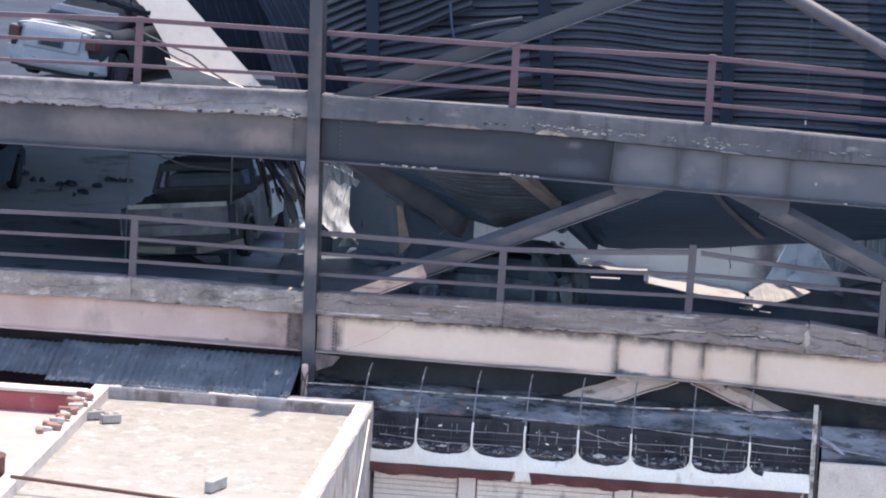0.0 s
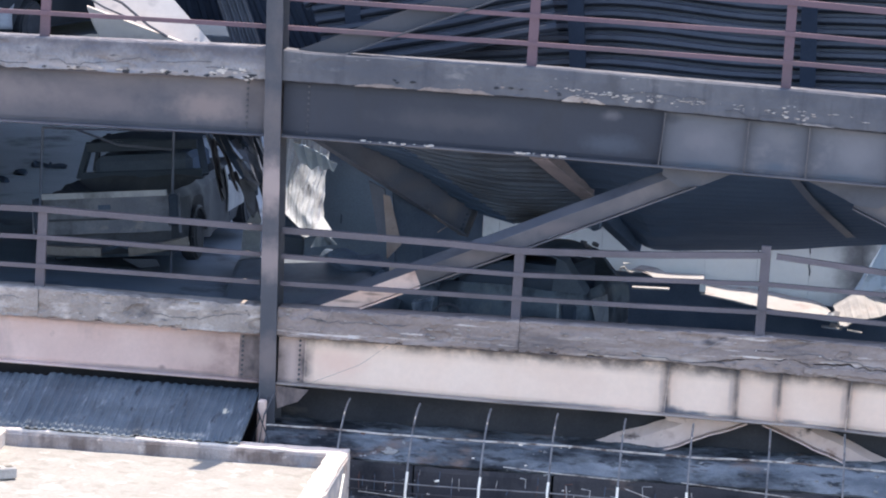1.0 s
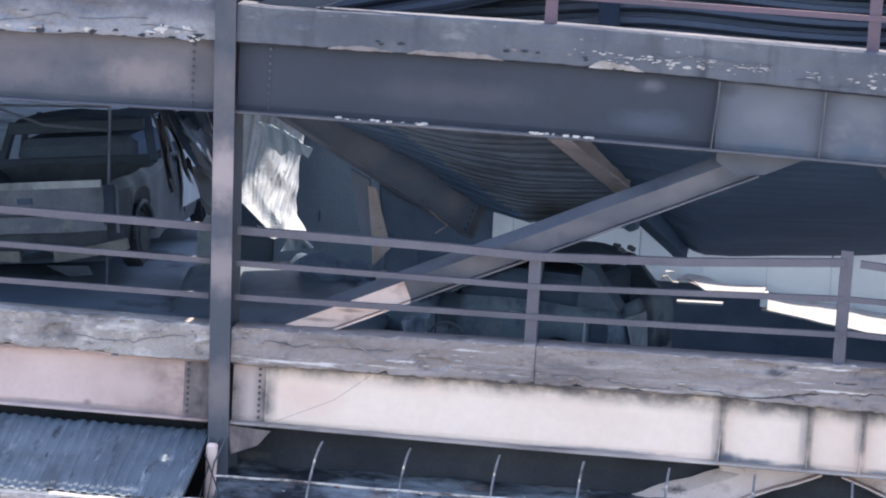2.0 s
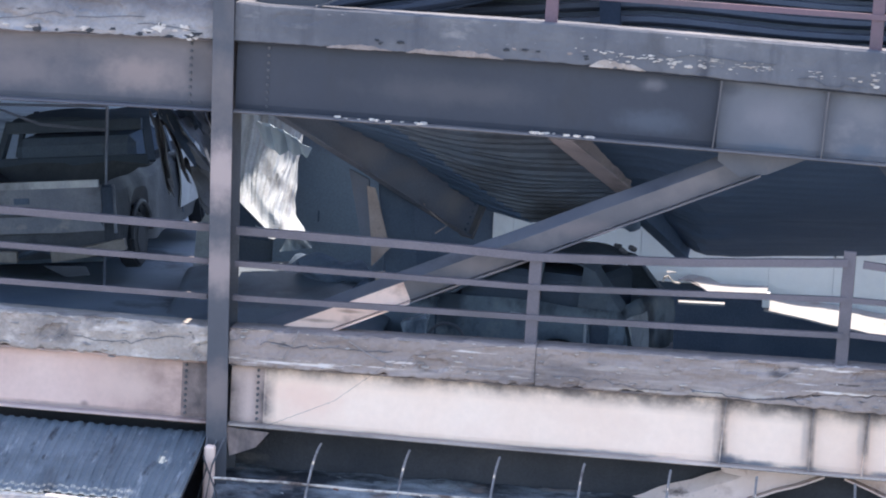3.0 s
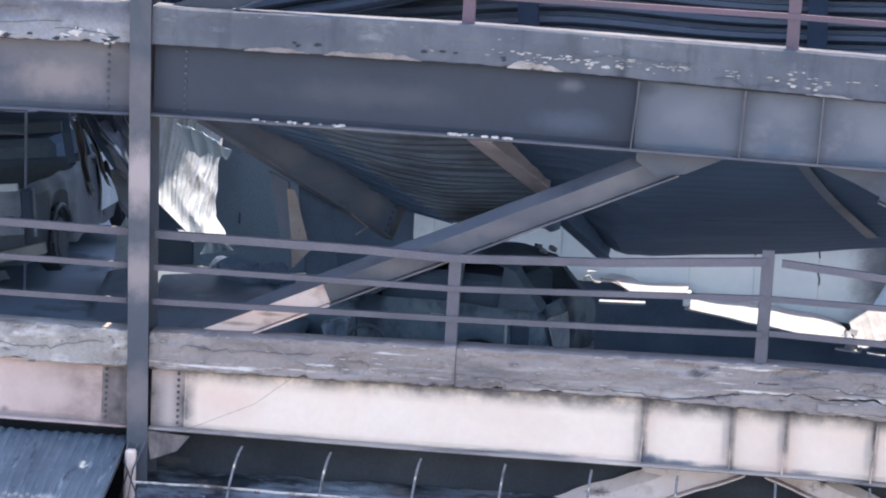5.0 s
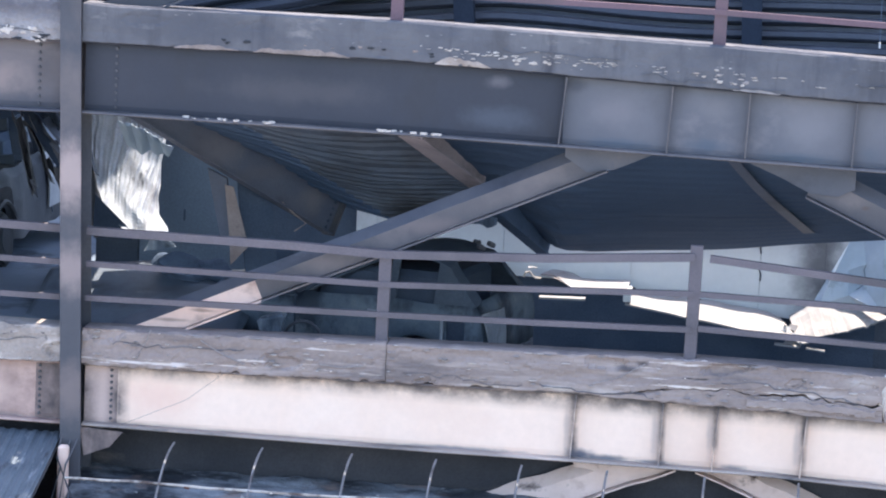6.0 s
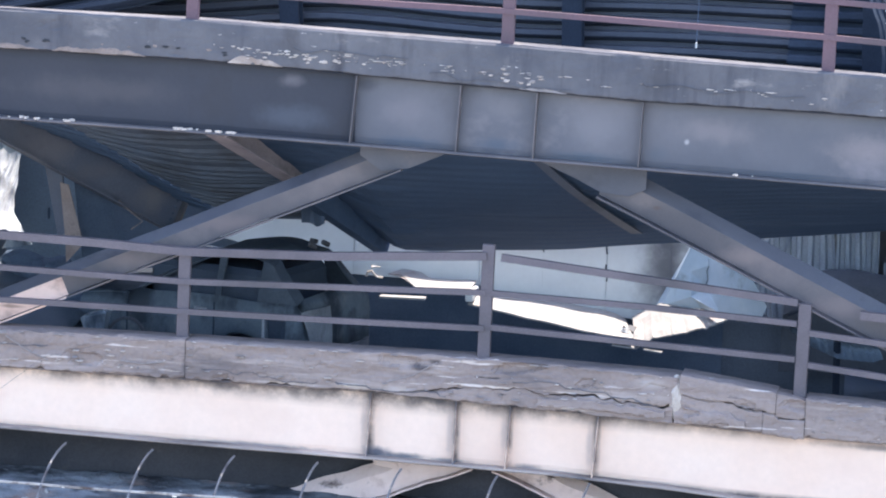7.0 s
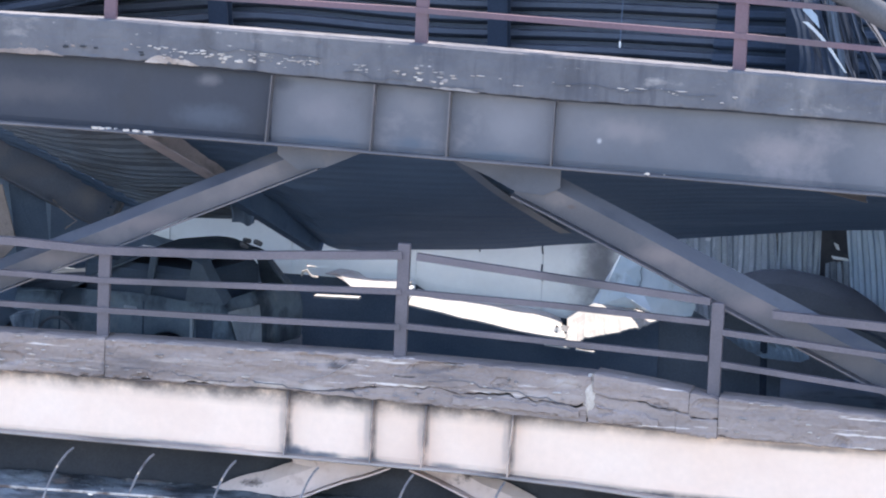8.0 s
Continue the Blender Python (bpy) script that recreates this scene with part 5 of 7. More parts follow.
piece_top, piece_low = curve([8.35, 8.8, 9.35], [3.66, 3.575, 3.49]), curve([8.35, 8.6, 8.85, 9.2, 9.35], [3.60, 3.44, 3.345, 3.33, 3.39])
curl = lambda p, u, v: Vector((p.x + 0.10 * (1 - u), 2.5 + 0.16 * math.sin(math.pi * u) + p.y, piece_low(p.x) + (piece_top(p.x) - piece_low(p.x)) * u))
bm = bm_corrugated((8.38, 0.0, 0.0), (0, 0.0, 1.0), (0.92, 0.0, 0.0), 0.075, 0.014, curl, 8)
small = sheet_thing("small_corrugated_piece", "small dull corrugated piece curling beside the railing post", "corrugated sheet", bm, grey_panel)
part("prop", bm_bar((8.95, 2.62, 2.6), (8.93, 2.60, 3.5), 0.05, 0.05), soot_sheet, small)
# the crumpled bare sheet and the dark strips by the column
w4 = wobble(0.03, 5.0, 37)
edge_left = curve([3.86, 4.0, 4.12, 4.5, 5.2], [-0.30, -0.46, -0.60, -0.86, -0.86])
edge_right = curve([3.80, 3.92, 4.07, 4.55, 4.72, 5.2], [0.16, 0.13, 0.0, -0.04, -0.02, -0.06])


def crumple(u, v):
    """Irregular pleats running down, crossed by two slanting creases; the foot swings out into the light."""
    z = 3.86 + 1.22 * v - 0.04 * math.sin(u * 7) * (1 - v)
    x = edge_left(z) + (edge_right(z) - edge_left(z)) * u
    w = x * 7.5 + 1.1 * noise.noise(Vector((x * 1.6, z * 0.7, 3))) + 0.9 * (z - 4.4) * max(0.0, 0.35 - u)
    fold = abs(w % 1.0 - 0.5) * 0.10 * (0.35 + 1.0 * abs(noise.noise(Vector((x * 3.1, z * 1.1, 4)))))
    fold += abs((w * 2.7 + 0.4 * z) % 1.0 - 0.5) * 0.03 * min(1.0, 3 * v)
    crease = 0.03 * abs(noise.noise(Vector((x * 2.4 + z * 2.0, z * 0.6, 9)))) + 0.015 * abs(noise.noise(Vector((x * 7 + z * 4, z * 2, 2))))
    slope = 0.72 * (1 - (1 - v) ** 1.7) + 0.10 * v * (1 - u)
    p = Vector((x + 0.02 * noise.noise(Vector((z * 6, u * 3, 1))), 3.58 + slope + fold + crease, z))
    return p + (w4(p, u, v) - p) * 0.5


sheet = tagged(part("crumpled_sheet", bm_grid(110, 60, crumple, 0.006), silver), "crumpled bright sheet of bare metal hanging behind the railing", "metal sheet")
flap_low = curve([0, 0.2, 0.34, 0.5, 0.66, 0.8, 0.92, 1], [4.80, 4.74, 4.70, 4.76, 4.71, 4.73, 4.69, 4.80])


def folded_flap(u, v):
    """The torn top edge, folded over to the front in scallops."""
    top = 5.06 - 0.05 * u - 0.16 * u * u
    z = top + (flap_low(u) - top) * v
    x = -0.42 + 0.52 * u + 0.07 * v * u + 0.10 * (1 - u) * v
    puff = 0.10 * abs(math.sin(u * 11 + 0.8 * v)) + 0.03 * noise.noise(Vector((u * 9, v * 4, 2)))
    return Vector((x, 3.60 + 0.13 * v - puff * 0.7, z))


# Dark plate added in place of the unlit background under the sheet.
part("dark_backdrop", plate([(-0.66, 3.76, 4.24), (-0.27, 3.70, 3.90), (-0.24, 3.70, 3.78), (-0.68, 3.76, 3.80)], 0.01), pit_blue, sheet, "dark plate added for the dark background below the sheet")
# Paler material than the sheet itself, so the shaded flap reads as lit.
part("folded_flap", bm_grid(44, 14, folded_flap, 0.006), pale_blue_sheet, sheet, "torn scalloped edge folded over")
bm = bm_grid(10, 8, lambda u, v: Vector((-0.17 + 0.35 * u + (0.06 - 0.24 * u) * v, 4.0 + 0.03 * math.sin(u * 11 + v * 3), 3.62 + 0.07 * u + (0.34 - 0.12 * u) * v * (0.4 + 0.6 * u))), 0.006)
tagged(part("crumpled_sheet", bm, corr_wall), "pale torn foot of a crumpled metal sheet", "metal sheet")
for i, (a, b, w) in enumerate((((-1.6, 3.9, 5.15), (-0.84, 3.7, 4.40), 0.09), ((-1.48, 3.8, 5.1), (-1.02, 3.7, 4.55), 0.05), ((-1.25, 4.0, 5.2), (-0.80, 3.8, 4.5), 0.10), ((-1.52, 3.7, 5.05), (-1.28, 3.65, 4.25), 0.045), ((-1.42, 3.8, 5.0), (-1.12, 3.75, 4.35), 0.03),
                               ((-1.15, 4.2, 5.25), (-0.72, 3.9, 4.45), 0.10), ((-1.05, 4.3, 5.2), (-0.92, 4.2, 4.72), 0.07), ((-1.12, 3.75, 4.55), (-0.86, 3.7, 4.05), 0.11), ((-1.05, 4.1, 5.1), (-0.60, 3.9, 3.80), 0.10), ((-1.35, 3.85, 5.1), (-1.05, 3.8, 4.9), 0.12))):
    a, b = Vector(a), Vector(b)
    bm = bm_grid(14, 5, lambda u, v: w4(a + (b - a) * u + Vector((w * (v - 0.5) * 2 * (1 - 0.4 * u), 0.07 * math.sin(v * 6 + u * 3 + i), 0.05 * math.sin(v * 7 + u * 4))), u, v), 0.008)
    tagged(part("hanging_strip", bm, (steel_dark, pit_blue, joist_brown, steel_dark)[i % 4]), "dark bent strip of sheet metal hanging behind the column", "metal strip", "hanging strips")
tagged(part("torn_scrap", plate([(-1.15, 4.3, 3.22), (-0.88, 4.3, 3.22), (-0.88, 4.3, 3.9), (-0.98, 4.3, 4.2), (-1.06, 4.3, 4.28), (-1.02, 4.3, 3.95), (-1.12, 4.3, 3.76)], 0.01), burnt_door), "pale torn scrap of metal beside the column", "metal scrap", "torn scraps")


# ---- cars ----
def wheel(parent, x, y, r=0.30, w=0.19, flat=0.0):
    bm = bmesh.new()
    bmesh.ops.create_cone(bm, cap_ends=True, segments=22, radius1=r, radius2=r, depth=w, matrix=Matrix.Translation((x, y, r - flat)) @ Matrix.Rotation(radians(90), 4, "X"))
    bmesh.ops.bevel(bm, geom=[e for e in bm.edges if len(e.link_faces) == 2 and e.calc_face_angle() > 0.9], offset=0.03, segments=2, affect="EDGES")
    t = part("wheel", bm, rubber, parent)
    bm = bmesh.new()
    s = 1 if y > 0 else -1
    bmesh.ops.create_cone(bm, cap_ends=True, segments=18, radius1=r * 0.66, radius2=r * 0.5, depth=0.05, matrix=Matrix.Translation((x, y + s * w * 0.42, r - flat)) @ Matrix.Rotation(radians(-90 * s), 4, "X"))
    part("rim", bm, rim_metal, t)


def car(label, m, paint, trim, L=4.3, W=1.68, H=1.42, kind="sedan", sag=0.0, lamps=None, glass=None, plate_mat=None, dent=0.03, cabin_mat=None):
    """Length along x (front at +x), standing on z = 0 of m."""
    c = thing("car", label, "car")
    c.matrix_world = m
    hw, r = W / 2, 0.31
    axles = (-L * 0.30, L * 0.31)
    belt = 0.88 if kind != "pickup" else 1.0
    if kind == "pickup":
        zb = curve([-L / 2, -L * 0.02, L * 0.0, L * 0.25, L * 0.30, L / 2], [1.0, 1.02, 1.03, 1.03, 0.98, 0.86])
        gh = (-0.10 * L, -0.05 * L, 0.15 * L, 0.27 * L)
    elif kind == "wagon":
        zb = curve([-L / 2, -L * 0.46, 0, L * 0.28, L / 2], [0.80, 0.92, 0.92, 0.90, 0.72])
        gh = (-0.47 * L, -0.42 * L, -0.07 * L, 0.10 * L)
    else:
        zb = curve([-L / 2, -L * 0.47, -L * 0.28, L * 0.2, L * 0.3, L / 2], [0.86, 0.97, 0.98, 0.92, 0.9, 0.70])
        gh = (-0.36 * L, -0.18 * L, 0.08 * L, 0.25 * L)
    stations = steps(-L / 2, L / 2, 0.075)
    x_bed = gh[0] - 0.08
    bm = bmesh.new()
    rings = []
    for x in stations:
        e = abs(x) / (L / 2)
        w = hw * (1 - 0.10 * max(0, (e - 0.82) / 0.18) ** 2)
        zs = 0.24
        for xa in axles:
            if abs(x - xa) < r + 0.07:
                zs = max(zs, 0.30 + math.sqrt(max(0, (r + 0.07) ** 2 - (x - xa) ** 2)))
        zt = zb(x)
        zs = min(zs, zt - 0.15)
        zm = zs * 0.45 + zt * 0.55
        prof = [(-w * 0.94, zs), (-w, zm), (-w * 0.97, zt - 0.10), (-w * 0.90, zt - 0.01), (-w * 0.45, zt + 0.02), (0, zt + 0.03), (w * 0.45, zt + 0.02), (w * 0.90, zt - 0.01), (w * 0.97, zt - 0.10), (w, zm), (w * 0.94, zs)]
        if kind == "pickup" and -L / 2 + 0.05 < x < x_bed:
            prof = [(y, z if abs(y) > 0.86 * w else 0.62) for y, z in prof]
        out = []
        for y, z in prof:
            p = Vector((x, y, z - sag))
            d = Vector((noise.noise(p * 2.1), noise.noise(p * 2.1 + Vector((7, 0, 0))), noise.noise(p * 2.1 + Vector((0, 9, 0))))) * dent
            out.append(bm.verts.new(p + d))
        rings.append(out)
    for a, b in zip(rings, rings[1:]):
        for k in range(len(a) - 1):
            bm.faces.new((a[k], b[k], b[k + 1], a[k + 1]))
    bm.faces.new(rings[0])
    bm.faces.new(rings[-1][::-1])
    bmesh.ops.recalc_face_normals(bm, faces=bm.faces[:])
    part("body", bm, paint, c, smooth=bool(lamps))
    part("underbody", bm_box(-L * 0.46, L * 0.46, -hw * 0.8, hw * 0.8, 0.18, 0.40), void_black, c)
    x0, x1, x2, x3 = gh
    hr = H - sag
    rm = cabin_mat or trim
    bm = bm_grid(10, 8, lambda u, v: Vector((x1 + (x2 - x1) * u, hw * 0.80 * (2 * v - 1), hr - 0.05 * (2 * v - 1) ** 4 - 0.03 * (2 * u - 1) ** 2 + dent * noise.noise(Vector((u * 3, v * 3, L))))), 0.035)
    if lamps:
        arch = curve([0, 0.12, 0.30, 0.45, 0.62, 0.80, 1.0], [0.0, 0.45, 0.88, 1.0, 0.97, 0.62, 0.0])
        zl = zb(x0) - 0.04
        bm.free()
        bm = bm_grid(26, 24, lambda u, v: Vector((x0 + (x3 - x0) * u, hw * 0.90 * (1 - 0.14 * arch(u)) * math.copysign(abs(2 * v - 1) ** 0.6, v - 0.5), zl + (hr - zl) * arch(u) * (1 - abs(2 * v - 1) ** 3.2) ** 0.8)), 0.02)
    part("roof", bm, rm, c, smooth=bool(lamps))
    for s in (-1, 1) if not lamps else ():
        yb, yt = s * hw * 0.90, s * hw * 0.79
        part("pillar", bm_bar((x0, yb, zb(x0) - sag), (x1, yt, hr - 0.05), 0.09, 0.06), rm, c)
        part("pillar", bm_bar((x3, yb, zb(x3) - sag), (x2, yt, hr - 0.05), 0.06, 0.05), rm, c)
        xm = (x1 + x2) / 2 + 0.05
        part("pillar", bm_bar((xm, yb, zb(xm) - sag), (xm, yt, hr - 0.04), 0.09, 0.05), rm, c)
        if kind == "wagon":
            xq = x1 + (x2 - x1) * 0.2
            part("pillar", bm_bar((xq, yb, zb(xq) - sag), (xq, yt, hr - 0.04), 0.08, 0.05), rm, c)
        part("door_seam", bm_bar((xm, s * (hw + 0.012), 0.35 - sag), (xm, s * (hw + 0.006), zb(xm) - 0.1 - sag), 0.012, 0.012), void_black, c)
        if kind != "pickup":
            part("door_handle", bm_bar((xm + 0.12, s * (hw + 0.02), zb(xm) - 0.2 - sag), (xm + 0.28, s * (hw + 0.02), zb(xm) - 0.2 - sag), 0.03, 0.03), trim, c)
    # Solid dark block, added so that the windows look unlit.
    part("dark_window_fill", bm_box(x0 + 0.18 * (kind != "pickup") + 0.04, x2 - 0.05, -hw * 0.70, hw * 0.70, 0.5 - sag, H - 0.22 - sag, 0.08), void_black, c)
    for s, nm in ((-1, "rear_bumper"), (1, "front_bumper"))[kind == "pickup":]:
        bm = bm_grid(10, 3, lambda u, v: Vector((s * (L / 2 + 0.08 - 0.16 * (2 * u - 1) ** 4), hw * 0.95 * (2 * u - 1), 0.36 + 0.20 * v - sag)), 0.05)
        part(nm, bm, rim_metal if kind == "pickup" else car_white if lamps and s < 0 else paint, c)
    if kind == "pickup":
        tg = part("tailgate", bm_grid(10, 6, lambda u, v: Vector((-L / 2 - 0.045 + 0.05 * (2 * u - 1) ** 6, hw * 0.88 * (2 * u - 1), 0.53 + 0.48 * v - sag + 0.01 * noise.noise(Vector((u * 6, v * 4, 0))))), 0.02), burnt_body, c, "pale scorched tailgate")
        # Handle and lamp openings are solid dark boxes coloured as shaded recesses.
        part("handle_recess_dark", bm_box(-L / 2 - 0.085, -L / 2 - 0.06, -0.08, 0.08, 0.84 - sag, 0.90 - sag), void_black, tg)
        part("gate_rim", bm_bar((-L / 2 - 0.05, -hw * 0.86, 1.03 - sag), (-L / 2 - 0.05, hw * 0.86, 1.03 - sag), 0.05, 0.075), burnt_door, tg)
        part("gate_crease", bm_bar((-L / 2 - 0.075, -hw * 0.8, 0.72 - sag), (-L / 2 - 0.075, hw * 0.8, 0.72 - sag), 0.02, 0.025), burnt_flank, tg)
        for s in (-1, 1):
            part("broken_lamp", bm_box(-L / 2 - 0.055, -L / 2 + 0.10, s * hw * 0.94 - 0.06, s * hw * 0.94 + 0.06, 0.60 - sag, 1.0 - sag, 0.02), pit_black, c, "black block for the dark of the empty lamp hole")
            part("lamp_edge", bm_bar((-L / 2 - 0.02, s * hw * 1.01, 0.5), (-L / 2 + 0.03, s * hw * 1.0, 1.0), 0.03, 0.05), burnt_body, c)
            part("arch_lip", bm_tube([(axles[0] + (r + 0.09) * math.cos(a), s * (hw + 0.01), 0.30 + (r + 0.09) * math.sin(a)) for a in steps(0.15, 3.0, 0.25)], 0.03, 6), burnt_flank, c)
        inv = m.inverted()
        for k, pts in enumerate((((-3.45, 3.56), (-3.1, 3.56), (-2.72, 3.575)), ((-2.36, 3.60), (-1.95, 3.69), (-1.60, 3.785)))):
            bm = bm_tube([inv @ Vector((x, 2.80 + 0.05 * (x + 2.5), z)) for x, z in pts], 0.055, square=True)
            part("bumper_piece", bm, burnt_bumper, c, "bent tan scorched bumper piece")
        part("bumper_bracket", bm_tube([inv @ Vector((-2.75, 2.85, 3.56)), inv @ Vector((-2.5, 2.84, 3.66)), inv @ Vector((-2.3, 2.83, 3.62))], 0.025, 6), pit_black, c)
        part("hanging_bumper_skin", plate([inv @ Vector(p) for p in ((-2.45, 2.80, 3.50), (-2.0, 2.8, 3.53), (-1.95, 2.8, 3.44), (-2.2, 2.8, 3.40))], 0.01), burnt_flank, c)
        door = part("front_door", bm_grid(8, 8, lambda u, v: Vector((0.15 + 0.95 * u, -hw - 0.025 - 0.03 * math.sin(math.pi * v), 0.42 + 0.62 * v)), 0.02), burnt_door, c, "pale grey scorched door")
        # Dark box on the door, coloured as the shaded handle opening.
        part("handle_hole_dark", bm_box(0.22, 0.32, -hw - 0.065, -hw - 0.02, 0.84, 0.92), pit_black, door)
        part("cab_back", bm_box(x0 - 0.03, x0 + 0.02, -hw * 0.88, hw * 0.88, 0.62 - sag, 1.10 - sag, 0.01), cabin_mat or paint, c)
        part("cab_back", bm_box(x0 + 0.05, x0 + 0.10, -hw * 0.80, hw * 0.80, H - 0.16 - sag, H - 0.03 - sag, 0.01), cabin_mat or paint, c)
    if lamps:
        for s in (-1, 1):
            part("tail_lamp", bm_box(-L / 2 - 0.062, -L / 2 + 0.16, s * hw * 0.70 if s > 0 else -hw * 0.95, hw * 0.95 if s > 0 else -hw * 0.70, 0.69 - sag, 0.89 - sag, 0.02), lamps, c, "dark red tail lamp")
    if plate_mat:
        part("plate_recess", bm_box(-L / 2 - 0.112, -L / 2 - 0.08, -0.22, 0.22, 0.655 - sag, 0.78 - sag), trim, c)
        part("number_plate", bm_box(-L / 2 - 0.120, -L / 2 - 0.10, -0.19, 0.17, 0.67 - sag, 0.74 - sag), plate_mat, c, "blank number plate")
        part("trunk_seam", bm_tube([(-L / 2 - 0.05, -hw * 0.62, 0.93 - sag), (-L / 2 - 0.10, -hw * 0.57, 0.60 - sag), (-L / 2 - 0.10, hw * 0.57, 0.60 - sag), (-L / 2 - 0.05, hw * 0.62, 0.93 - sag)], 0.004, 5), void_black, c)
    if lamps:
        lid = part("trunk_lid", bm_grid(8, 10, lambda u, v: Vector((-L / 2 - 0.085 + 0.07 * u ** 3, hw * 0.60 * (2 * v - 1), 0.60 + 0.37 * u - sag + 0.012 * (1 - (2 * v - 1) ** 2))), 0.02), car_white, c, "white trunk lid")
        part("lid_top", bm_grid(6, 10, lambda u, v: Vector((-L / 2 + 0.02 + 0.30 * u, hw * 0.80 * (2 * v - 1), 0.985 + 0.02 * u - 0.04 * (2 * v - 1) ** 4 - sag)), 0.02), car_white, lid)
        part("rear_panel", bm_grid(14, 30, lambda u, v: Vector((-L / 2 - 0.07 + 0.42 * abs(2 * v - 1) ** 7 + 0.05 * u * u - 0.05 * math.exp(-((u - 0.25) / 0.2) ** 2), hw * (1.02 - 0.05 * u) * (2 * v - 1), 0.28 + 0.66 * u - sag)), 0.02), car_white, c, "white rear panel", smooth=True)
    if glass and not lamps:
        part("rear_window", plate([(x0 + 0.0, -hw * 0.72, zb(x0) - sag + 0.02), (x1, -hw * 0.66, hr - 0.06), (x1, hw * 0.66, hr - 0.06), (x0 + 0.0, hw * 0.72, zb(x0) - sag + 0.02)], 0.008), glass, c)
    for xa in axles:
        for s in (-1, 1):
            wheel(c, xa, s * (hw - 0.10), flat=sag * 0.4)
    return c


def heading(x, y, z, deg, roll=0.0, pitch=0.0):
    """Front towards deg, counted from +x."""
    return pose(x, y, z, roll, pitch, deg)


car("burnt-out pale grey pickup truck with a bent bumper on the deck", heading(-2.46, 5.39, 3.27, 86, -6.5), burnt_flank, pit_blue, L=4.8, W=1.93, H=1.52, kind="pickup", cabin_mat=burnt_cabin, dent=0.07)


def burnt_hatchback(label, m):
    """Length along x (front at +x): a shell with open windows and a dark filler block inside."""
    c = thing("car", label, "car")
    c.matrix_world = m
    L, W, r = 3.8, 1.5, 0.29
    hw, axles = W / 2, (-1.22, 1.2)
    top = curve([-1.9, -1.84, -1.52, -1.25, -0.8, -0.45, 0.1, 1.7, 1.9], [0.95, 1.03, 1.40, 1.48, 1.45, 1.30, 0.98, 0.84, 0.70])
    belt = lambda x: min(top(x) - 0.03, 0.99)
    xs = sorted(set(steps(-1.9, 1.9, 0.1) + [-1.84, -1.52, -1.38, -0.95, -0.87, -0.45]))

    def ring(x):
        w = hw * (1 - 0.07 * max(0.0, (abs(x) - 1.55) / 0.35) ** 2)
        zs = 0.26
        for xa in axles:
            if abs(x - xa) < r + 0.06:
                zs = max(zs, 0.28 + math.sqrt((r + 0.06) ** 2 - (x - xa) ** 2))
        zb, zt = belt(x), top(x)
        wt = w * (0.95 - 0.22 * (zt - zb) / 0.55)
        half = [(w * 0.95, zs), (w, max(zs + 0.03, 0.55)), (w * 0.99, max(zs + 0.05, 0.78)), (w * 0.95, zb), (wt, zt - 0.05), (wt * 0.78, zt), (0.0, zt + 0.02)]
        return [(-y, z) for y, z in half] + [(y, z) for y, z in half[-2::-1]]

    def shell(keep):
        bm = bmesh.new()
        rows = []
        for x in xs:
            out = []
            for y, z in ring(x):
                q = Vector((x, y, z))
                out.append(bm.verts.new(q + Vector((noise.noise(q * 2.3), noise.noise(q * 2.3 + Vector((7, 0, 0))), noise.noise(q * 2.3 + Vector((0, 9, 0))))) * 0.035))
            rows.append(out)
        for a, b, xa, xb in zip(rows, rows[1:], xs, xs[1:]):
            for k in range(12):
                if keep(min(k, 11 - k), (xa + xb) / 2, k > 5):
                    bm.faces.new((a[k], b[k], b[k + 1], a[k + 1]))
        if keep(0, -1.9, True):
            bm.faces.new([rows[0][k] for k in range(13)])
            bm.faces.new([rows[-1][k] for k in range(12, -1, -1)])
        for v in [v for v in bm.verts if not v.link_faces]:
            bm.verts.remove(v)
        bmesh.ops.recalc_face_normals(bm, faces=bm.faces[:])
        bmesh.ops.solidify(bm, geom=bm.faces[:], thickness=0.02)
        return bm

    cabin = lambda x: -1.84 < x < 0.1
    part("body", shell(lambda k, x, far: k < 3 or (not cabin(x) and (x < 0 or k < 4))), burnt_green, c, smooth=True)
    # Bonnet gets its own colour, much darker than the body.
    part("bonnet", shell(lambda k, x, far: k >= 4 and x > 0.1), burnt_black, c, "near-black bonnet")
    part("roof", shell(lambda k, x, far: k >= 4 and -1.52 < x < -0.45), burnt_dark, c, "sooty sagging roof")
    for side in (False, True):
        part("rear_pillar", shell(lambda k, x, far: far == side and -1.84 < x < -1.38 and (k == 3 or k == 4 and x < -1.52)), burnt_dark, c)
        part("door_pillar", shell(lambda k, x, far: far == side and -0.95 < x < -0.87 and k == 3), burnt_dark, c)
        part("front_pillar", shell(lambda k, x, far: far == side and -0.45 < x < 0.1 and k == 4), burnt_dark, c)
    part("chassis", bm_box(-1.7, 1.65, -hw * 0.72, hw * 0.72, 0.20, 0.62, 0.03), pit_black, c)
    # Filler block in place of the cabin's own darkness.
    part("dark_window_fill", bm_box(-1.50, 0.0, -hw * 0.70, hw * 0.74, 0.6, 1.27, 0.06), burnt_cabin, c, "dark filler block behind the open windows")
    part("dashboard", bm_box(-0.1, 0.15, -hw * 0.85, hw * 0.85, 0.72, 0.90, 0.03), burnt_cabin, c)
    part("pale_fender", bm_grid(10, 10, lambda u, v: Vector((-1.925 - 0.012 * math.sin(u * 7 + v * 3) - 0.02 * math.sin(math.pi * v), hw * (0.62 + 0.34 * v * (1 - u) - 0.42 * u), 0.34 + 0.60 * v)), 0.012), burnt_door, c, "pale scorched panel of the hatch")
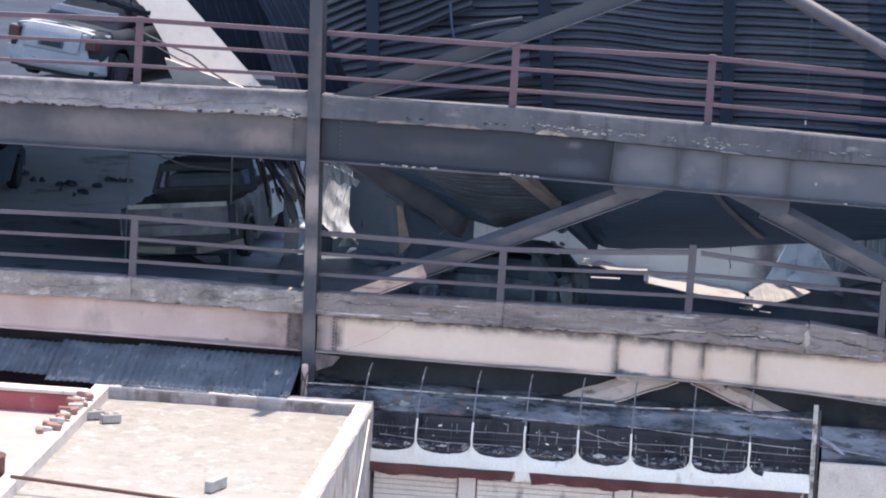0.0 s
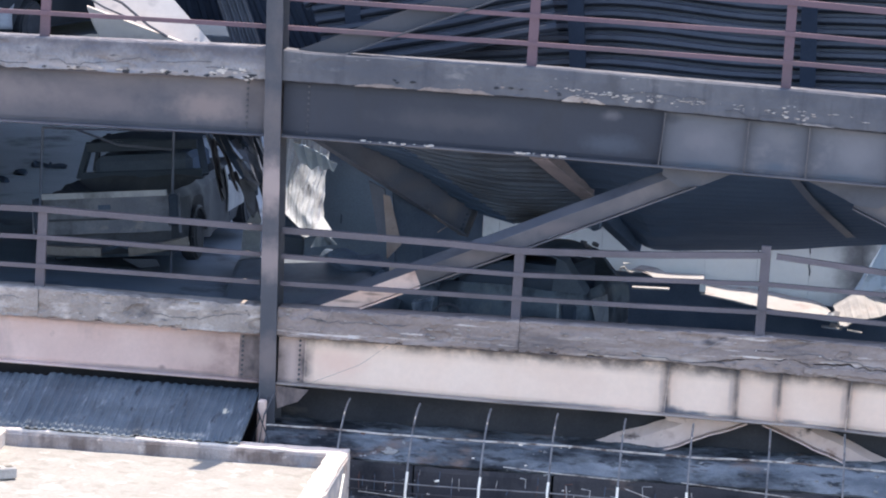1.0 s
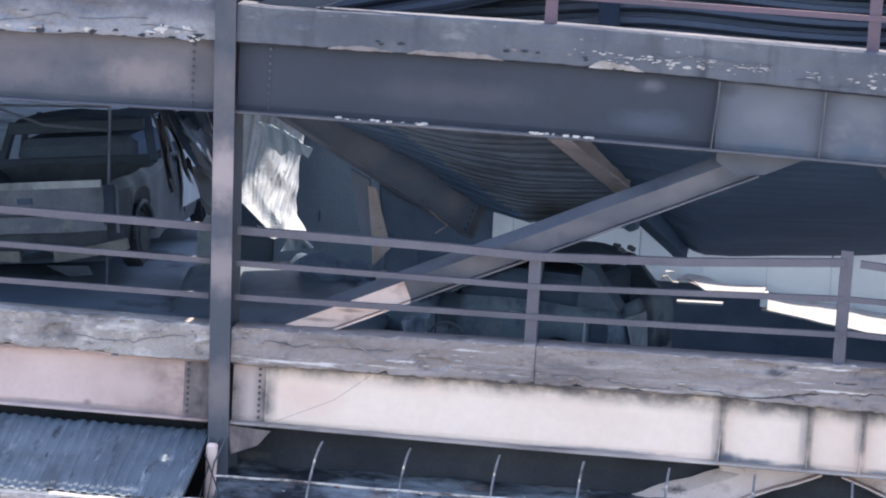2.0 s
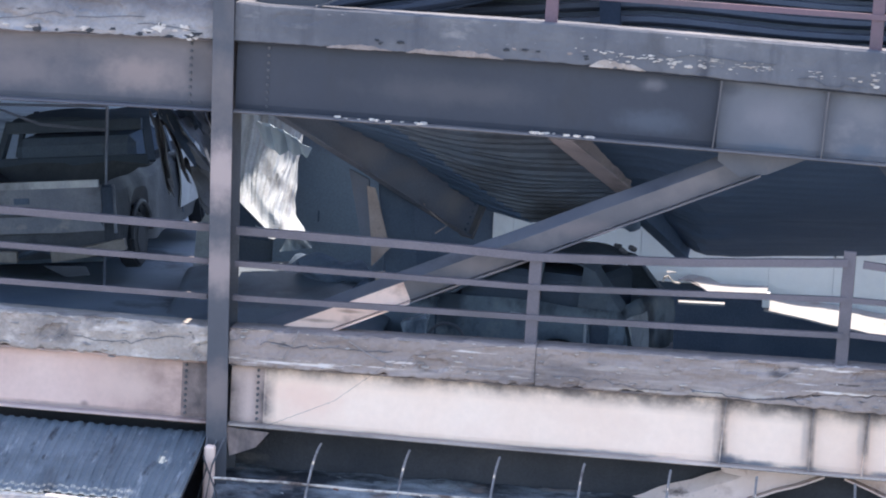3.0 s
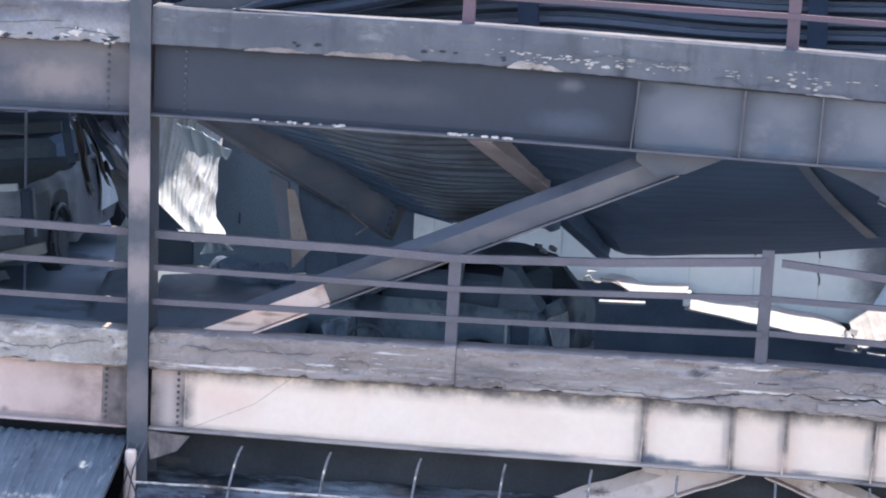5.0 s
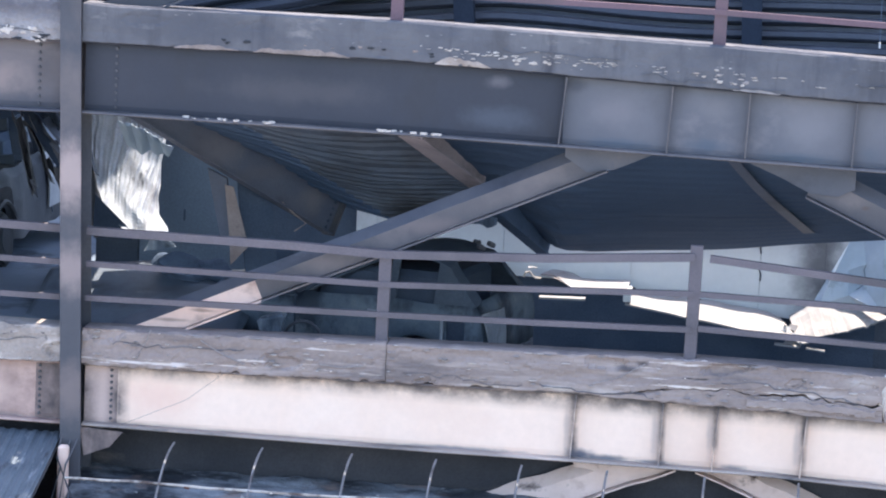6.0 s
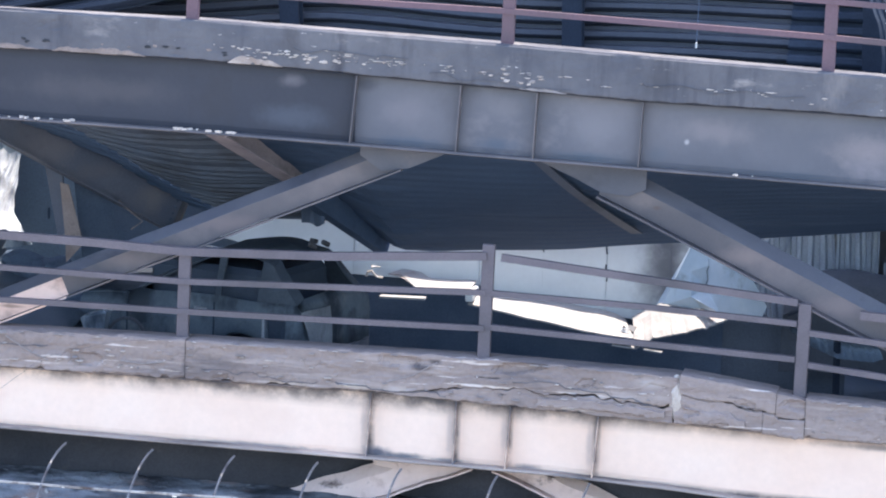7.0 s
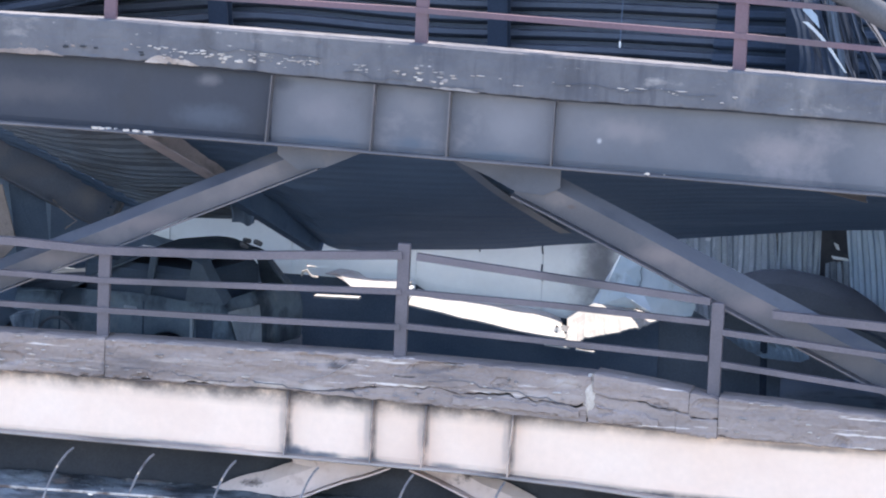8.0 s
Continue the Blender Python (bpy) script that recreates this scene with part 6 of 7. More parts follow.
    part("rear_bumper", bm_grid(14, 3, lambda u, v: Vector((-1.95 + 0.10 * (2 * u - 1) ** 4, hw * 0.97 * (2 * u - 1), 0.33 + 0.17 * v + 0.03 * noise.noise(Vector((u * 5, v, 3))))), 0.03), burnt_body, c, "scorched bent bumper")
    # Solid black block; a hole's shade is painted, nothing is cut.
    part("side_hole_dark", bm_box(-1.74, -1.54, hw * 0.93, hw * 1.02, 0.60, 0.86, 0.03), pit_black, c, "black block coloured as a shaded hole in the side")
    part("side_strip", bm_box(-1.52, -1.49, hw * 0.97, hw * 1.03, 0.58, 0.88, 0.006), burnt_door, c)
    for x in (-0.92, 0.12):
        part("door_seam", bm_bar((x, hw + 0.02, 0.34), (x, hw + 0.012, 0.94), 0.012, 0.012), pit_black, c)
    part("door_handle", bm_bar((-0.84, hw + 0.03, 0.86), (-0.70, hw + 0.03, 0.86), 0.03, 0.03), burnt_door, c)
    for x, y, h in ((-1.50, -0.20, 0.05), (-1.50, -0.46, 0.04), (-1.30, -0.56, 0.02)):
        part("roof_debris", bm_bar((x, y - 0.04, 1.43), (x + 0.03, y + 0.04, 1.43 + h), 0.06, 0.05, bevel=0.012), steel_dark, c, "charred lump on the roof edge")
    # Another solid block, black like the shade in a torn opening.
    part("arch_hole_dark", bm_box(-1.93, -1.78, hw * 0.70, hw * 1.0, 0.20, 0.50, 0.03), pit_black, c, "black block coloured as a shaded hole under the hatch")
    for xa in axles:
        for s in (-1, 1):
            wheel(c, xa, s * (hw - 0.10), r=r)
    return c


burnt_hatchback("burnt-out greenish hatchback with empty windows behind the railing", heading(2.07, 2.95, 2.64, 162))
w9 = wobble(0.05, 1.3, 41)
bm = bm_grid(30, 20, lambda u, v: w9(Vector((-1.0 + 2.25 * u, 1.2 + 2.1 * v, 3.16 + 0.46 * v ** 0.8 - 0.10 * (2 * u - 1) ** 2 - 0.30 * max(0, u - 0.75))), u, v), 0.02)
tagged(part("bent_metal_sheet", bm, sheet_sooty, smooth=True), "wide smooth blue-grey metal sheet lying bent on the deck", "metal sheet")
for i, (x, y, z, r) in enumerate(((0.45, 2.9, 3.66, 0.17), (0.75, 3.0, 3.62, 0.15), (1.05, 2.6, 3.45, 0.16), (0.2, 3.3, 3.62, 0.12))):
    bm = bmesh.new()
    bmesh.ops.create_icosphere(bm, subdivisions=3, radius=r)
    for v in bm.verts:
        v.co = Vector((x, y, z)) + Vector((v.co.x * 1.5, v.co.y, v.co.z * 0.9)) * (1 + 0.5 * noise.noise(v.co * 7 + Vector((i * 3, 0, 0))))
    tagged(part("charred_lump", bm, void_black), "charred lump lying on the bent panel", "debris", "charred lumps")
car("black burnt car at the back of the deck", heading(-7.85, 9.2, 3.25, 90), void_black, void_black, L=4.2, W=1.75, H=1.5, kind="wagon", dent=0.06)
car("white sedan with red tail lamps and a burnt black cabin", heading(-4.20, 4.377, 6.225, 74, 5), burnt_black, void_black, L=4.5, W=1.70, H=1.42, lamps=lamp_red, glass=void_black, plate_mat=rim_metal, dent=0.015, cabin_mat=soot_shade_black)
rack = thing("pipe_frame", "thin rusty pipe frame standing round the burnt car", "pipe frame")
for p, q in (((-3.58, 3.0, 3.26), (-3.59, 3.0, 5.11)), ((-3.59, 3.0, 5.11), (-3.16, 3.0, 5.115)), ((-3.16, 3.0, 5.115), (-1.88, 3.0, 5.18)), ((-1.84, 3.0, 3.3), (-1.88, 3.0, 5.18)), ((-2.66, 3.4, 4.89), (-1.88, 3.0, 4.93)), ((-2.66, 3.4, 4.89), (-3.16, 3.0, 5.115))):
    part("pipe", bm_tube([p, q], 0.016, 6), joist_brown, rack)
random.seed(5)
for i in range(16):
    cx, cy = ((-7.1, 11.6), (-5.8, 10.7), (-5.55, 12.4), (-6.2, 11.2))[i % 4]
    x, y = random.gauss(cx, 0.22), random.gauss(cy, 0.3)
    bm = bmesh.new()
    bmesh.ops.create_icosphere(bm, subdivisions=2, radius=0.5)
    sx, sy = random.uniform(0.06, 0.26), random.uniform(0.06, 0.25)
    for v in bm.verts:
        n = 1 + 0.9 * noise.noise(v.co * 4 + Vector((i * 5, 0, 0)))
        v.co = Vector((x + v.co.x * sx * n, y + v.co.y * sy * n, 3.27 + max(-0.02, v.co.z * 0.14 * n)))
    tagged(part("charred_debris", bm, void_black), "flat lump of charred debris on the deck", "debris", "charred debris")
crate = bmesh.new()
rings = [[crate.verts.new((1.595 + sx * w, 1.55 + sy * d, z + 0.03 * sx * (z > 3.3))) for sx, sy in ((-1, -1), (1, -1), (1, 1), (-1, 1))] for w, d, z in ((0.085, 0.07, 3.02), (0.11, 0.09, 3.36), (0.135, 0.11, 3.45), (0.10, 0.08, 3.475))]
for r0, r1 in zip(rings, rings[1:]):
    for k in range(4):
        crate.faces.new((r0[k], r0[(k + 1) % 4], r1[(k + 1) % 4], r1[k]))
crate.faces.new(rings[0][::-1])
crate.faces.new(rings[-1])
tagged(part("tapered_crate", crate, corr_wall), "pale open tapered crate standing behind the kerb", "crate")
hoop = [(1.90 + 0.19 * math.cos(a), 1.6, 3.22 + 0.20 * math.sin(a)) for a in steps(-1.5, 4.7, 0.3)]
tagged(part("bare_hoop", bm_tube(hoop, 0.018, 6), steel_dark), "sooty bare metal hoop standing behind the kerb", "metal hoop")
for pts in (((-0.05, -0.02, 2.52), (-0.12, -0.3, 2.2), (-0.2, -0.35, 1.85), (-0.22, -0.35, 1.5)), ((0.02, -0.05, 2.5), (-0.06, -0.34, 2.25), (-0.10, -0.4, 1.9), (-0.04, -0.4, 1.5)), ((-0.16, -0.05, 2.5), (-0.15, -0.3, 2.3), (0.0, -0.4, 2.0), (0.06, -0.4, 1.6))):
    tagged(part("loose_wire", bm_tube(pts, 0.010, 5), steel_dark), "dark bent cable hanging at the column's foot", "wire", "loose wires")
tagged(part("white_curl", bm_tube([(3.92, 3.62, 3.66), (3.94, 3.6, 3.71), (3.98, 3.6, 3.725), (4.01, 3.6, 3.685), (4.04, 3.61, 3.66), (4.10, 3.62, 3.655)], 0.012, 6), slab_white), "white curled scrap of metal beside the burnt wagon", "metal scrap", "torn scraps")
bm = bm_grid(8, 6, lambda u, v: w4(Vector((3.46 + 0.26 * u, 2.5 + 0.08 * math.sin(u * 5), 4.32 + 0.22 * v + 0.08 * abs(u - 0.5) * (1 - v))), u, v), 0.02)
tagged(part("hanging_lump", bm, void_black), "black rag of metal hanging under the fallen deck", "metal scrap", "torn scraps")

# ---- small marks of the kerbs and flanges ----
random.seed(11)


def flakes(label, x0, x1, n, zf, y=0.0):
    bm = bmesh.new()
    for _ in range(n):
        x = random.uniform(x0, x1)
        s = random.uniform(0.008, 0.035)
        bmesh.ops.create_cube(bm, size=1.0, matrix=Matrix.Translation((x, y + random.uniform(-0.03, 0.05), zf(x) + s * 0.25)) @ Matrix.Rotation(random.uniform(0, 3), 4, "Z") @ Matrix.Diagonal((s * 1.8, s, s * 0.6, 1)))
    tagged(part("plaster_flakes", bm, slab_white), label, "flakes", kind="stuff")


flakes("white plaster flakes lying on the beam flange", 0.85, 1.75, 16, lambda x: l2_bot(x) + 0.026)
flakes("white plaster flakes lying on the beam flange", 8.05, 8.3, 3, lambda x: l2_bot(x) + 0.026)
flakes("white plaster flakes lying on the beam flange", 2.75, 3.35, 14, lambda x: l2_bot(x) + 0.026)


def patch(x, z, w, h, mat, name="spalled_patch", seed=0, y=-0.04, parent=None, n=26):
    bm = bmesh.new()
    vs = []
    for k in range(n):
        a = k * math.tau / n
        q = 0.95 + 0.6 * noise.noise(Vector((math.cos(a) * 1.3, math.sin(a) * 1.3, seed * 3.3))) + 0.35 * noise.noise(Vector((math.cos(a) * 3, math.sin(a) * 3, seed * 1.7))) + 0.2 * noise.noise(Vector((math.cos(a) * 9, math.sin(a) * 9, seed * 2.9)))
        q = max(0.45, q)
        vs.append(bm.verts.new((x + w / 2 * q * math.cos(a), y, z + h / 2 * q * math.sin(a))))
    c = bm.verts.new((x, y - 0.006, z))
    for k in range(n):
        bm.faces.new((vs[k], vs[(k + 1) % n], c))
    rim = [bm.verts.new(v.co + Vector((0, 0.05, 0))) for v in vs]
    for k in range(n):
        bm.faces.new((vs[k], rim[k], rim[(k + 1) % n], vs[(k + 1) % n]))
    bmesh.ops.recalc_face_normals(bm, faces=bm.faces[:])
    part(name, bm, mat, parent)


kerb_tan = material("tan_broken_concrete", (0.20, 0.165, 0.155), (0.33, 0.27, 0.25), 6.0, 0.9, bump=0.6)
kerb_chip = material("chipped_kerb", (0.24, 0.22, 0.225), (0.36, 0.33, 0.33), 5.0, 0.9, bump=0.6)
marks = thing("kerb_spalls", "pale spalled patches, and dark patches painted as shaded gaps, along the upper kerb", "spalled concrete", kind="stuff")


def cluster(x0, x1, z0, z1, n, mats, seed, big=0.12):
    random.seed(seed)
    for i in range(n):
        x, w = random.uniform(x0, x1), random.uniform(0.03, big)
        patch(x, random.uniform(z0, z1) + l2_low(x) - 6.25, w, w * random.uniform(0.25, 0.6), mats[i % len(mats)], seed=seed + i, parent=marks, n=30, y=-0.038 - 0.001 * (i % 5))


def edge_spall(x0, x1, tall, mat, seed):
    """Broken strip along the kerb's lower edge, its upper outline ragged."""
    crest = lambda x: tall * min(1.0, (x - x0) / 0.10, (x1 - x) / 0.14) * (0.75 + 0.5 * noise.noise(Vector((x * 4, seed, 0))) + 0.35 * noise.noise(Vector((x * 15, seed, 2))))
    part("spalled_patch", bm_strip(steps(x0 + 0.004, x1 - 0.004, 0.016), lambda x: l2_low(x) + max(0.006, crest(x)), lambda x: l2_low(x) - 0.004, -0.041, 0.02, 0.014, seed, rows=4), mat, marks)


spall_tan = material("tan_spalled_concrete", (0.30, 0.245, 0.22), (0.47, 0.40, 0.365), 5.0, 0.95, bump=0.8, stains=[((0.20, 0.175, 0.17), 4.0, 0.58, 0.72, ONE)])
edge_spall(3.27, 3.80, 0.095, spall_tan, 3.0)
edge_spall(1.55, 2.47, 0.060, kerb_tan, 8.0)
edge_spall(0.80, 1.42, 0.045, kerb_tan, 5.0)
edge_spall(6.05, 6.50, 0.030, kerb_chip, 9.0)
cluster(3.3, 4.05, 6.30, 6.41, 12, (spall,), 1, 0.06)
# Dark patches here sit proud, coloured like shaded holes; pale ones are spalls.
cluster(2.0, 3.3, 6.31, 6.37, 9, (soot_shade_dark, kerb_tan), 2, 0.07)
cluster(1.25, 1.55, 6.31, 6.35, 5, (soot_shade_dark,), 4, 0.09)
cluster(4.0, 4.9, 6.33, 6.37, 8, (spall,), 8, 0.06)
cluster(5.7, 6.5, 6.30, 6.38, 9, (spall, kerb_chip), 9, 0.07)
cluster(-0.9, -0.35, 6.26, 6.37, 18, (spall, soot_shade_dark, kerb_chip), 5, 0.14)
cluster(-2.6, -0.9, 6.26, 6.31, 22, (kerb_chip, spall, soot_shade_dark), 6, 0.10)
cluster(-5.5, -2.6, 6.25, 6.30, 20, (kerb_chip, soot_shade_dark), 7, 0.10)
random.seed(21)
for i in range(110):
    x = random.choice((random.gauss(3.9, 0.35), random.gauss(4.4, 0.3), random.gauss(5.2, 0.5), random.uniform(5.5, 9.0)))
    s = random.uniform(0.004, 0.012)
    patch(x, l2_low(x) + random.gauss(0.13, 0.022), s * random.uniform(2.0, 9.0), s, spall, seed=i, parent=marks, n=14)
# a loose cable across the white beam
tagged(part("loose_cable", bm_tube([(0.06, -0.07, 2.54), (0.40, -0.08, 2.61), (1.04, -0.08, 2.90), (1.54, -0.09, 3.30), (2.22, -0.07, 3.50), (2.9, -0.06, 3.58)], 0.0016, 5), concrete_dark), "thin dark cable hanging across the white beam", "cable")
marks2 = thing("kerb_spalls", "pale chips and scratches along the lower kerb", "spalled concrete", kind="stuff")
for i in range(230):
    x = random.uniform(-5, 9.8)
    if -0.25 < x < 0.02 or 7.6 < x < 8.9:
        continue
    s = random.uniform(0.003, 0.012)
    patch(x, l1_low(x) + random.choice((random.uniform(0.02, 0.34), random.gauss(0.08, 0.03), random.gauss(0.24, 0.03))), s * random.uniform(2, 10), s, (spall, kerb_chip)[i % 2], seed=50 + i, parent=marks2, n=7, y=-0.056)

for i in range(90):
    x = random.uniform(-5, 9.8)
    if -0.25 < x < 0.02 or 7.6 < x < 8.9:
        continue
    s = random.uniform(0.004, 0.010)
    patch(x, l1_top(x) - 0.012 - 0.01 * random.random(), s * random.uniform(4, 14), s, (spall, kerb_chip)[i % 2], "edge_chip", seed=300 + i, parent=marks2, n=8, y=-0.050)

# cracks with sharp bends along both kerbs
random.seed(61)
for low_z, tall, owner, spans in ((l1_low, 0.34, marks2, ((-1.5, 1.1), (6.1, 1.4), (-4.6, 1.5), (0.3, 1.3), (3.1, 1.2), (4.4, 1.1))), (l2_low, 0.30, marks, ((-6.0, 1.6), (-4.2, 1.1), (-2.9, 1.2), (-1.6, 0.7), (-1.0, 0.6), (3.9, 1.1), (5.2, 1.4), (7.2, 1.5)))):
    for x, run in spans:
        f = random.uniform(0.2, 0.75)
        pts = []
        q = x
        while q < x + run:
            pts.append((q, -0.043, low_z(q) + tall * f))
            q += random.uniform(0.03, 0.13)
            f = min(0.92, max(0.06, f + random.choice((-0.13, -0.04, 0.0, 0.02, 0.05, 0.12)) * random.uniform(0.4, 1.0)))
        part("crack", bm_tube(pts, random.uniform(0.003, 0.005), 4), concrete_dark, owner)

for pts in (((0.67, 3.55), (0.62, 3.42), (0.53, 3.25)), ((1.15, 3.48), (1.36, 3.36), (1.58, 3.27)), ((4.9, 3.3), (5.15, 3.38), (5.38, 3.52)), ((2.3, 3.32), (2.5, 3.30), (2.72, 3.33))):
    part("scratch", bm_tube([(x, -0.052, z) for x, z in pts], 0.005, 4), kerb_chip, marks2)

# ---- the low roof, canopy and shopfront before the building ----
low = thing("corrugated_low_roof", "dark slate-blue corrugated roof sloping down from the lower beam", "corrugated roof")
for x0, x1, lift, reach in ((-7.0, -3.9, 0.0, 1.18), (-3.98, -2.72, 0.012, 1.44), (-2.78, -1.42, 0.024, 1.47), (-1.48, -0.18, 0.012, 1.45)):
    part("sheet", bm_corrugated((x0, 0.05, 2.485 + lift + 0.006 * x0), (0.0, -reach, -0.253 * reach), (x1 - x0, 0, -0.012), 0.105, 0.014, wobble(0.018, 1.6, x0), 8), roof_blue, low)
part("rafter", bm_bar((-0.22, 0.05, 2.42), (-0.22, -1.2, 2.12), 0.05, 0.08), steel_dark, low)
part("rafter", bm_bar((-3.9, 0.05, 2.42), (-3.9, -1.2, 2.12), 0.05, 0.08), steel_dark, low)
tagged(part("dark_shop_wall", bm_box(-14, 13, 0.45, 0.6, GROUND_Z, 2.5), soot_shade_dark), "charred wall under the lower deck, blackened further for the beam's shadow", "wall", kind="structure")
tagged(part("bracket_plate", plate([(0.0, 0.0, 2.56), (0.42, 0.0, 2.53), (0.30, 0.0, 2.38), (0.05, 0.0, 2.28)], 0.02), paint_brown), "tan scorched bracket plate under the beam by the column", "bracket")
tagged(part("charred_post", bm_bar((-0.12, -0.25, GROUND_Z), (-0.10, -0.25, 2.42), 0.10, 0.10, up=(0, 1, 0), bevel=0.02), brace_pale), "chipped pale post with rust stains beside the column", "post")

def ash_slope(x, v):
    """The fallen boards: v = 0 at the wall, 1 at their rounded lower edge."""
    q = Vector((x, v * 2, 0))
    edge = 0.05 * noise.noise(Vector((x * 1.7, 0, 8))) + 0.03 * noise.noise(Vector((x * 6, 0, 8)))
    lumps = 0.035 * noise.noise(q * 2.6) + 0.02 * noise.noise(q * 8.0)
    return Vector((x, 0.42 - (0.86 + edge) * v, 2.06 - 0.10 * v - 0.16 * v ** 4 + lumps * (1 - 0.6 * v)))


bm = bm_grid(170, 14, lambda u, v: ash_slope(-0.05 + 8.0 * u, v), 0.04)
tagged(part("fallen_ceiling", bm, ash), "ash-covered blue-grey ceiling boards fallen behind the canopy frame", "fallen ceiling")
fascia = thing("burnt_fascia", "burnt dark brown fascia boards below the fallen ceiling", "fascia")
fascia_soot = material("burnt_fascia_board", (0.045, 0.043, 0.052), (0.085, 0.078, 0.085), 1.2, 0.85, bump=0.3, stretch=(0.4, 1, 1),
                       stains=[((0.19, 0.14, 0.12), 1.5, 0.60, 0.74, (0.5, 1, 1.2)), ((0.025, 0.027, 0.034), 1.8, 0.54, 0.66, (1, 1, 0.4)), ((0.24, 0.23, 0.23), 7.0, 0.68, 0.73, (0.4, 1, 1))])
for i, (x0, x1) in enumerate(((0.0, 1.78), (1.80, 3.44), (3.47, 5.06), (5.09, 6.86), (6.89, 7.9))):
    part("board", bm_strip(steps(x0, x1, 0.06), lambda x: 1.80 + 0.012 * math.sin(x * 2), lambda x: 1.34, -0.46 - 0.012 * (i % 2), -0.42, 0.012, 90 + i, rows=5), fascia_soot, fascia)
bm = bm_grid(150, 8, lambda u, v: Vector((0.9 + 7.0 * u, -0.46 - 0.60 * v, 1.345 - 0.03 * v + 0.05 * max(0.0, noise.noise(Vector((u * 40, v * 3, 6)))) + 0.02 * noise.noise(Vector((u * 130, v * 9, 2))))), 0.03)
tagged(part("debris_ledge", bm, fascia_soot), "charred debris lying on the ledge behind the canopy edge", "debris", kind="stuff")
random.seed(15)
bm = bmesh.new()
for i in range(1500):
    x, v = 0.3 + 7.4 * random.random(), random.random() ** 0.8
    s = random.choice((0.006, 0.010, 0.010, 0.016, 0.024, 0.04)) * random.uniform(0.6, 1.3)
    p = ash_slope(x, v) + Vector((0, 0, 0.01)) if i % 2 else Vector((x, -0.5 - 0.5 * v, 1.36 + s * 0.5))
    bmesh.ops.create_cube(bm, size=1.0, matrix=Matrix.Translation(p) @ Euler((random.uniform(-0.6, 0.6), random.uniform(-0.6, 0.6), random.uniform(0, 3))).to_matrix().to_4x4() @ Matrix.Diagonal((s * 2.2, s, s * 0.6, 1)))
rib_grey_light = material("bare_wire_grey", (0.36, 0.35, 0.34), (0.48, 0.47, 0.46), 5.0, 0.6, bump=0.1)
rubble_mat = material("ash_rubble", (0.05, 0.055, 0.065), (0.42, 0.41, 0.40), 6.0, 0.95)
tagged(part("ceiling_rubble", bm, rubble_mat), "small ashy rubble scattered on the fallen ceiling", "rubble", kind="stuff")
random.seed(77)
for i in range(14):
    x, v = random.uniform(1.0, 7.4), random.uniform(0.25, 0.98)
    p = ash_slope(x, v) if i % 3 else Vector((x, -0.75, 1.37))
    s = random.uniform(0.035, 0.075)
    lump = bmesh.new()
    bmesh.ops.create_icosphere(lump, subdivisions=2, radius=1.0)
    for vert in lump.verts:
        vert.co = p + Vector((vert.co.x * s * 1.5, vert.co.y * s, (vert.co.z + 0.6) * s * 0.6)) * (1 + 0.5 * noise.noise(vert.co * 1.6 + Vector((i * 4, 0, 0))))
    tagged(part("plaster_chunk", lump, (parapet_mat, block_grey, ash)[i % 3]), "pale chunk of broken plaster on the fallen ceiling", "plaster chunk", "plaster chunks")
for i in range(34):
    x = random.uniform(0.9, 7.7)
    z = random.uniform(1.42, 1.78)
    y = -0.50 - 0.3 * random.random()
    rod = [(x, y, z), (x + random.uniform(-0.02, 0.02), y, z - random.uniform(0.06, 0.2))]
    if i % 4 == 0:
        rod.insert(0, (x + random.choice((-1, 1)) * random.uniform(0.05, 0.12), y, z + 0.01))
    part("hanger_end", bm_tube(rod, random.uniform(0.004, 0.008), 5), (pipe_pale, rib_grey_light, rust)[i % 3], fascia)
tagged(part("end_wall", bm_box(7.96, 13, -1.30, -1.18, GROUND_Z, 1.66), parapet_mat), "dusty pinkish rendered wall past the canopy", "wall", kind="structure")
tagged(part("shopfront_wall", bm_box(1.0, 13, -1.02, -0.88, GROUND_Z, 1.30), shopfront_soot), "sooty shopfront wall under the canopy", "wall", kind="structure")

canopy = thing("canopy_frame", "curved steel canopy frame, burnt bare, with white sheet remains", "canopy")
rib_grey = material("greyed_rib_paint", (0.15, 0.15, 0.165), (0.26, 0.25, 0.26), 4.0, 0.6, bump=0.1, stains=[((0.09, 0.08, 0.085), 3.0, 0.54, 0.66, ONE)])
rib_x = [0.94, 1.79, 2.65, 3.455, 4.27, 5.08, 6.0, 6.88]


def canopy_at(x, s):
    """Across the canopy: s = 0 at the wall, 1 at the foot."""
    a = s * math.pi / 2
    return (x, -0.10 - 1.22 * math.sin(a), 2.48 - 0.96 * (1 - math.cos(a)))


for x in rib_x:
    part("rib", bm_tube([canopy_at(x, s / 12) for s in range(10)], 0.012, 6), rib_grey, canopy)
    part("rib", bm_tube([canopy_at(x + 0.004 * math.sin(s * 2 + x), s / 12) for s in range(9, 13)], 0.016, 6), white_plastic, canopy, "rib foot coated in molten white sheet")
for s, rad, m in ((0.45, 0.013, pipe_pale), (0.84, 0.008, rib_grey), (0.91, 0.007, fascia_soot)):
    part("purlin", bm_tube([tuple(Vector(canopy_at(x, s)) + Vector((0, 0, 0.010 * math.sin(x * 2.3) + 0.008 * noise.noise(Vector((x * 3, s, 0)))))) for x in steps(0.05, 7.8, 0.15)], rad, 6), m, canopy)
part("end_post", bm_bar((7.86, -1.30, GROUND_Z), (7.84, -1.30, 2.55), 0.07, 0.07, up=(0, 1, 0)), pipe_pale, canopy)
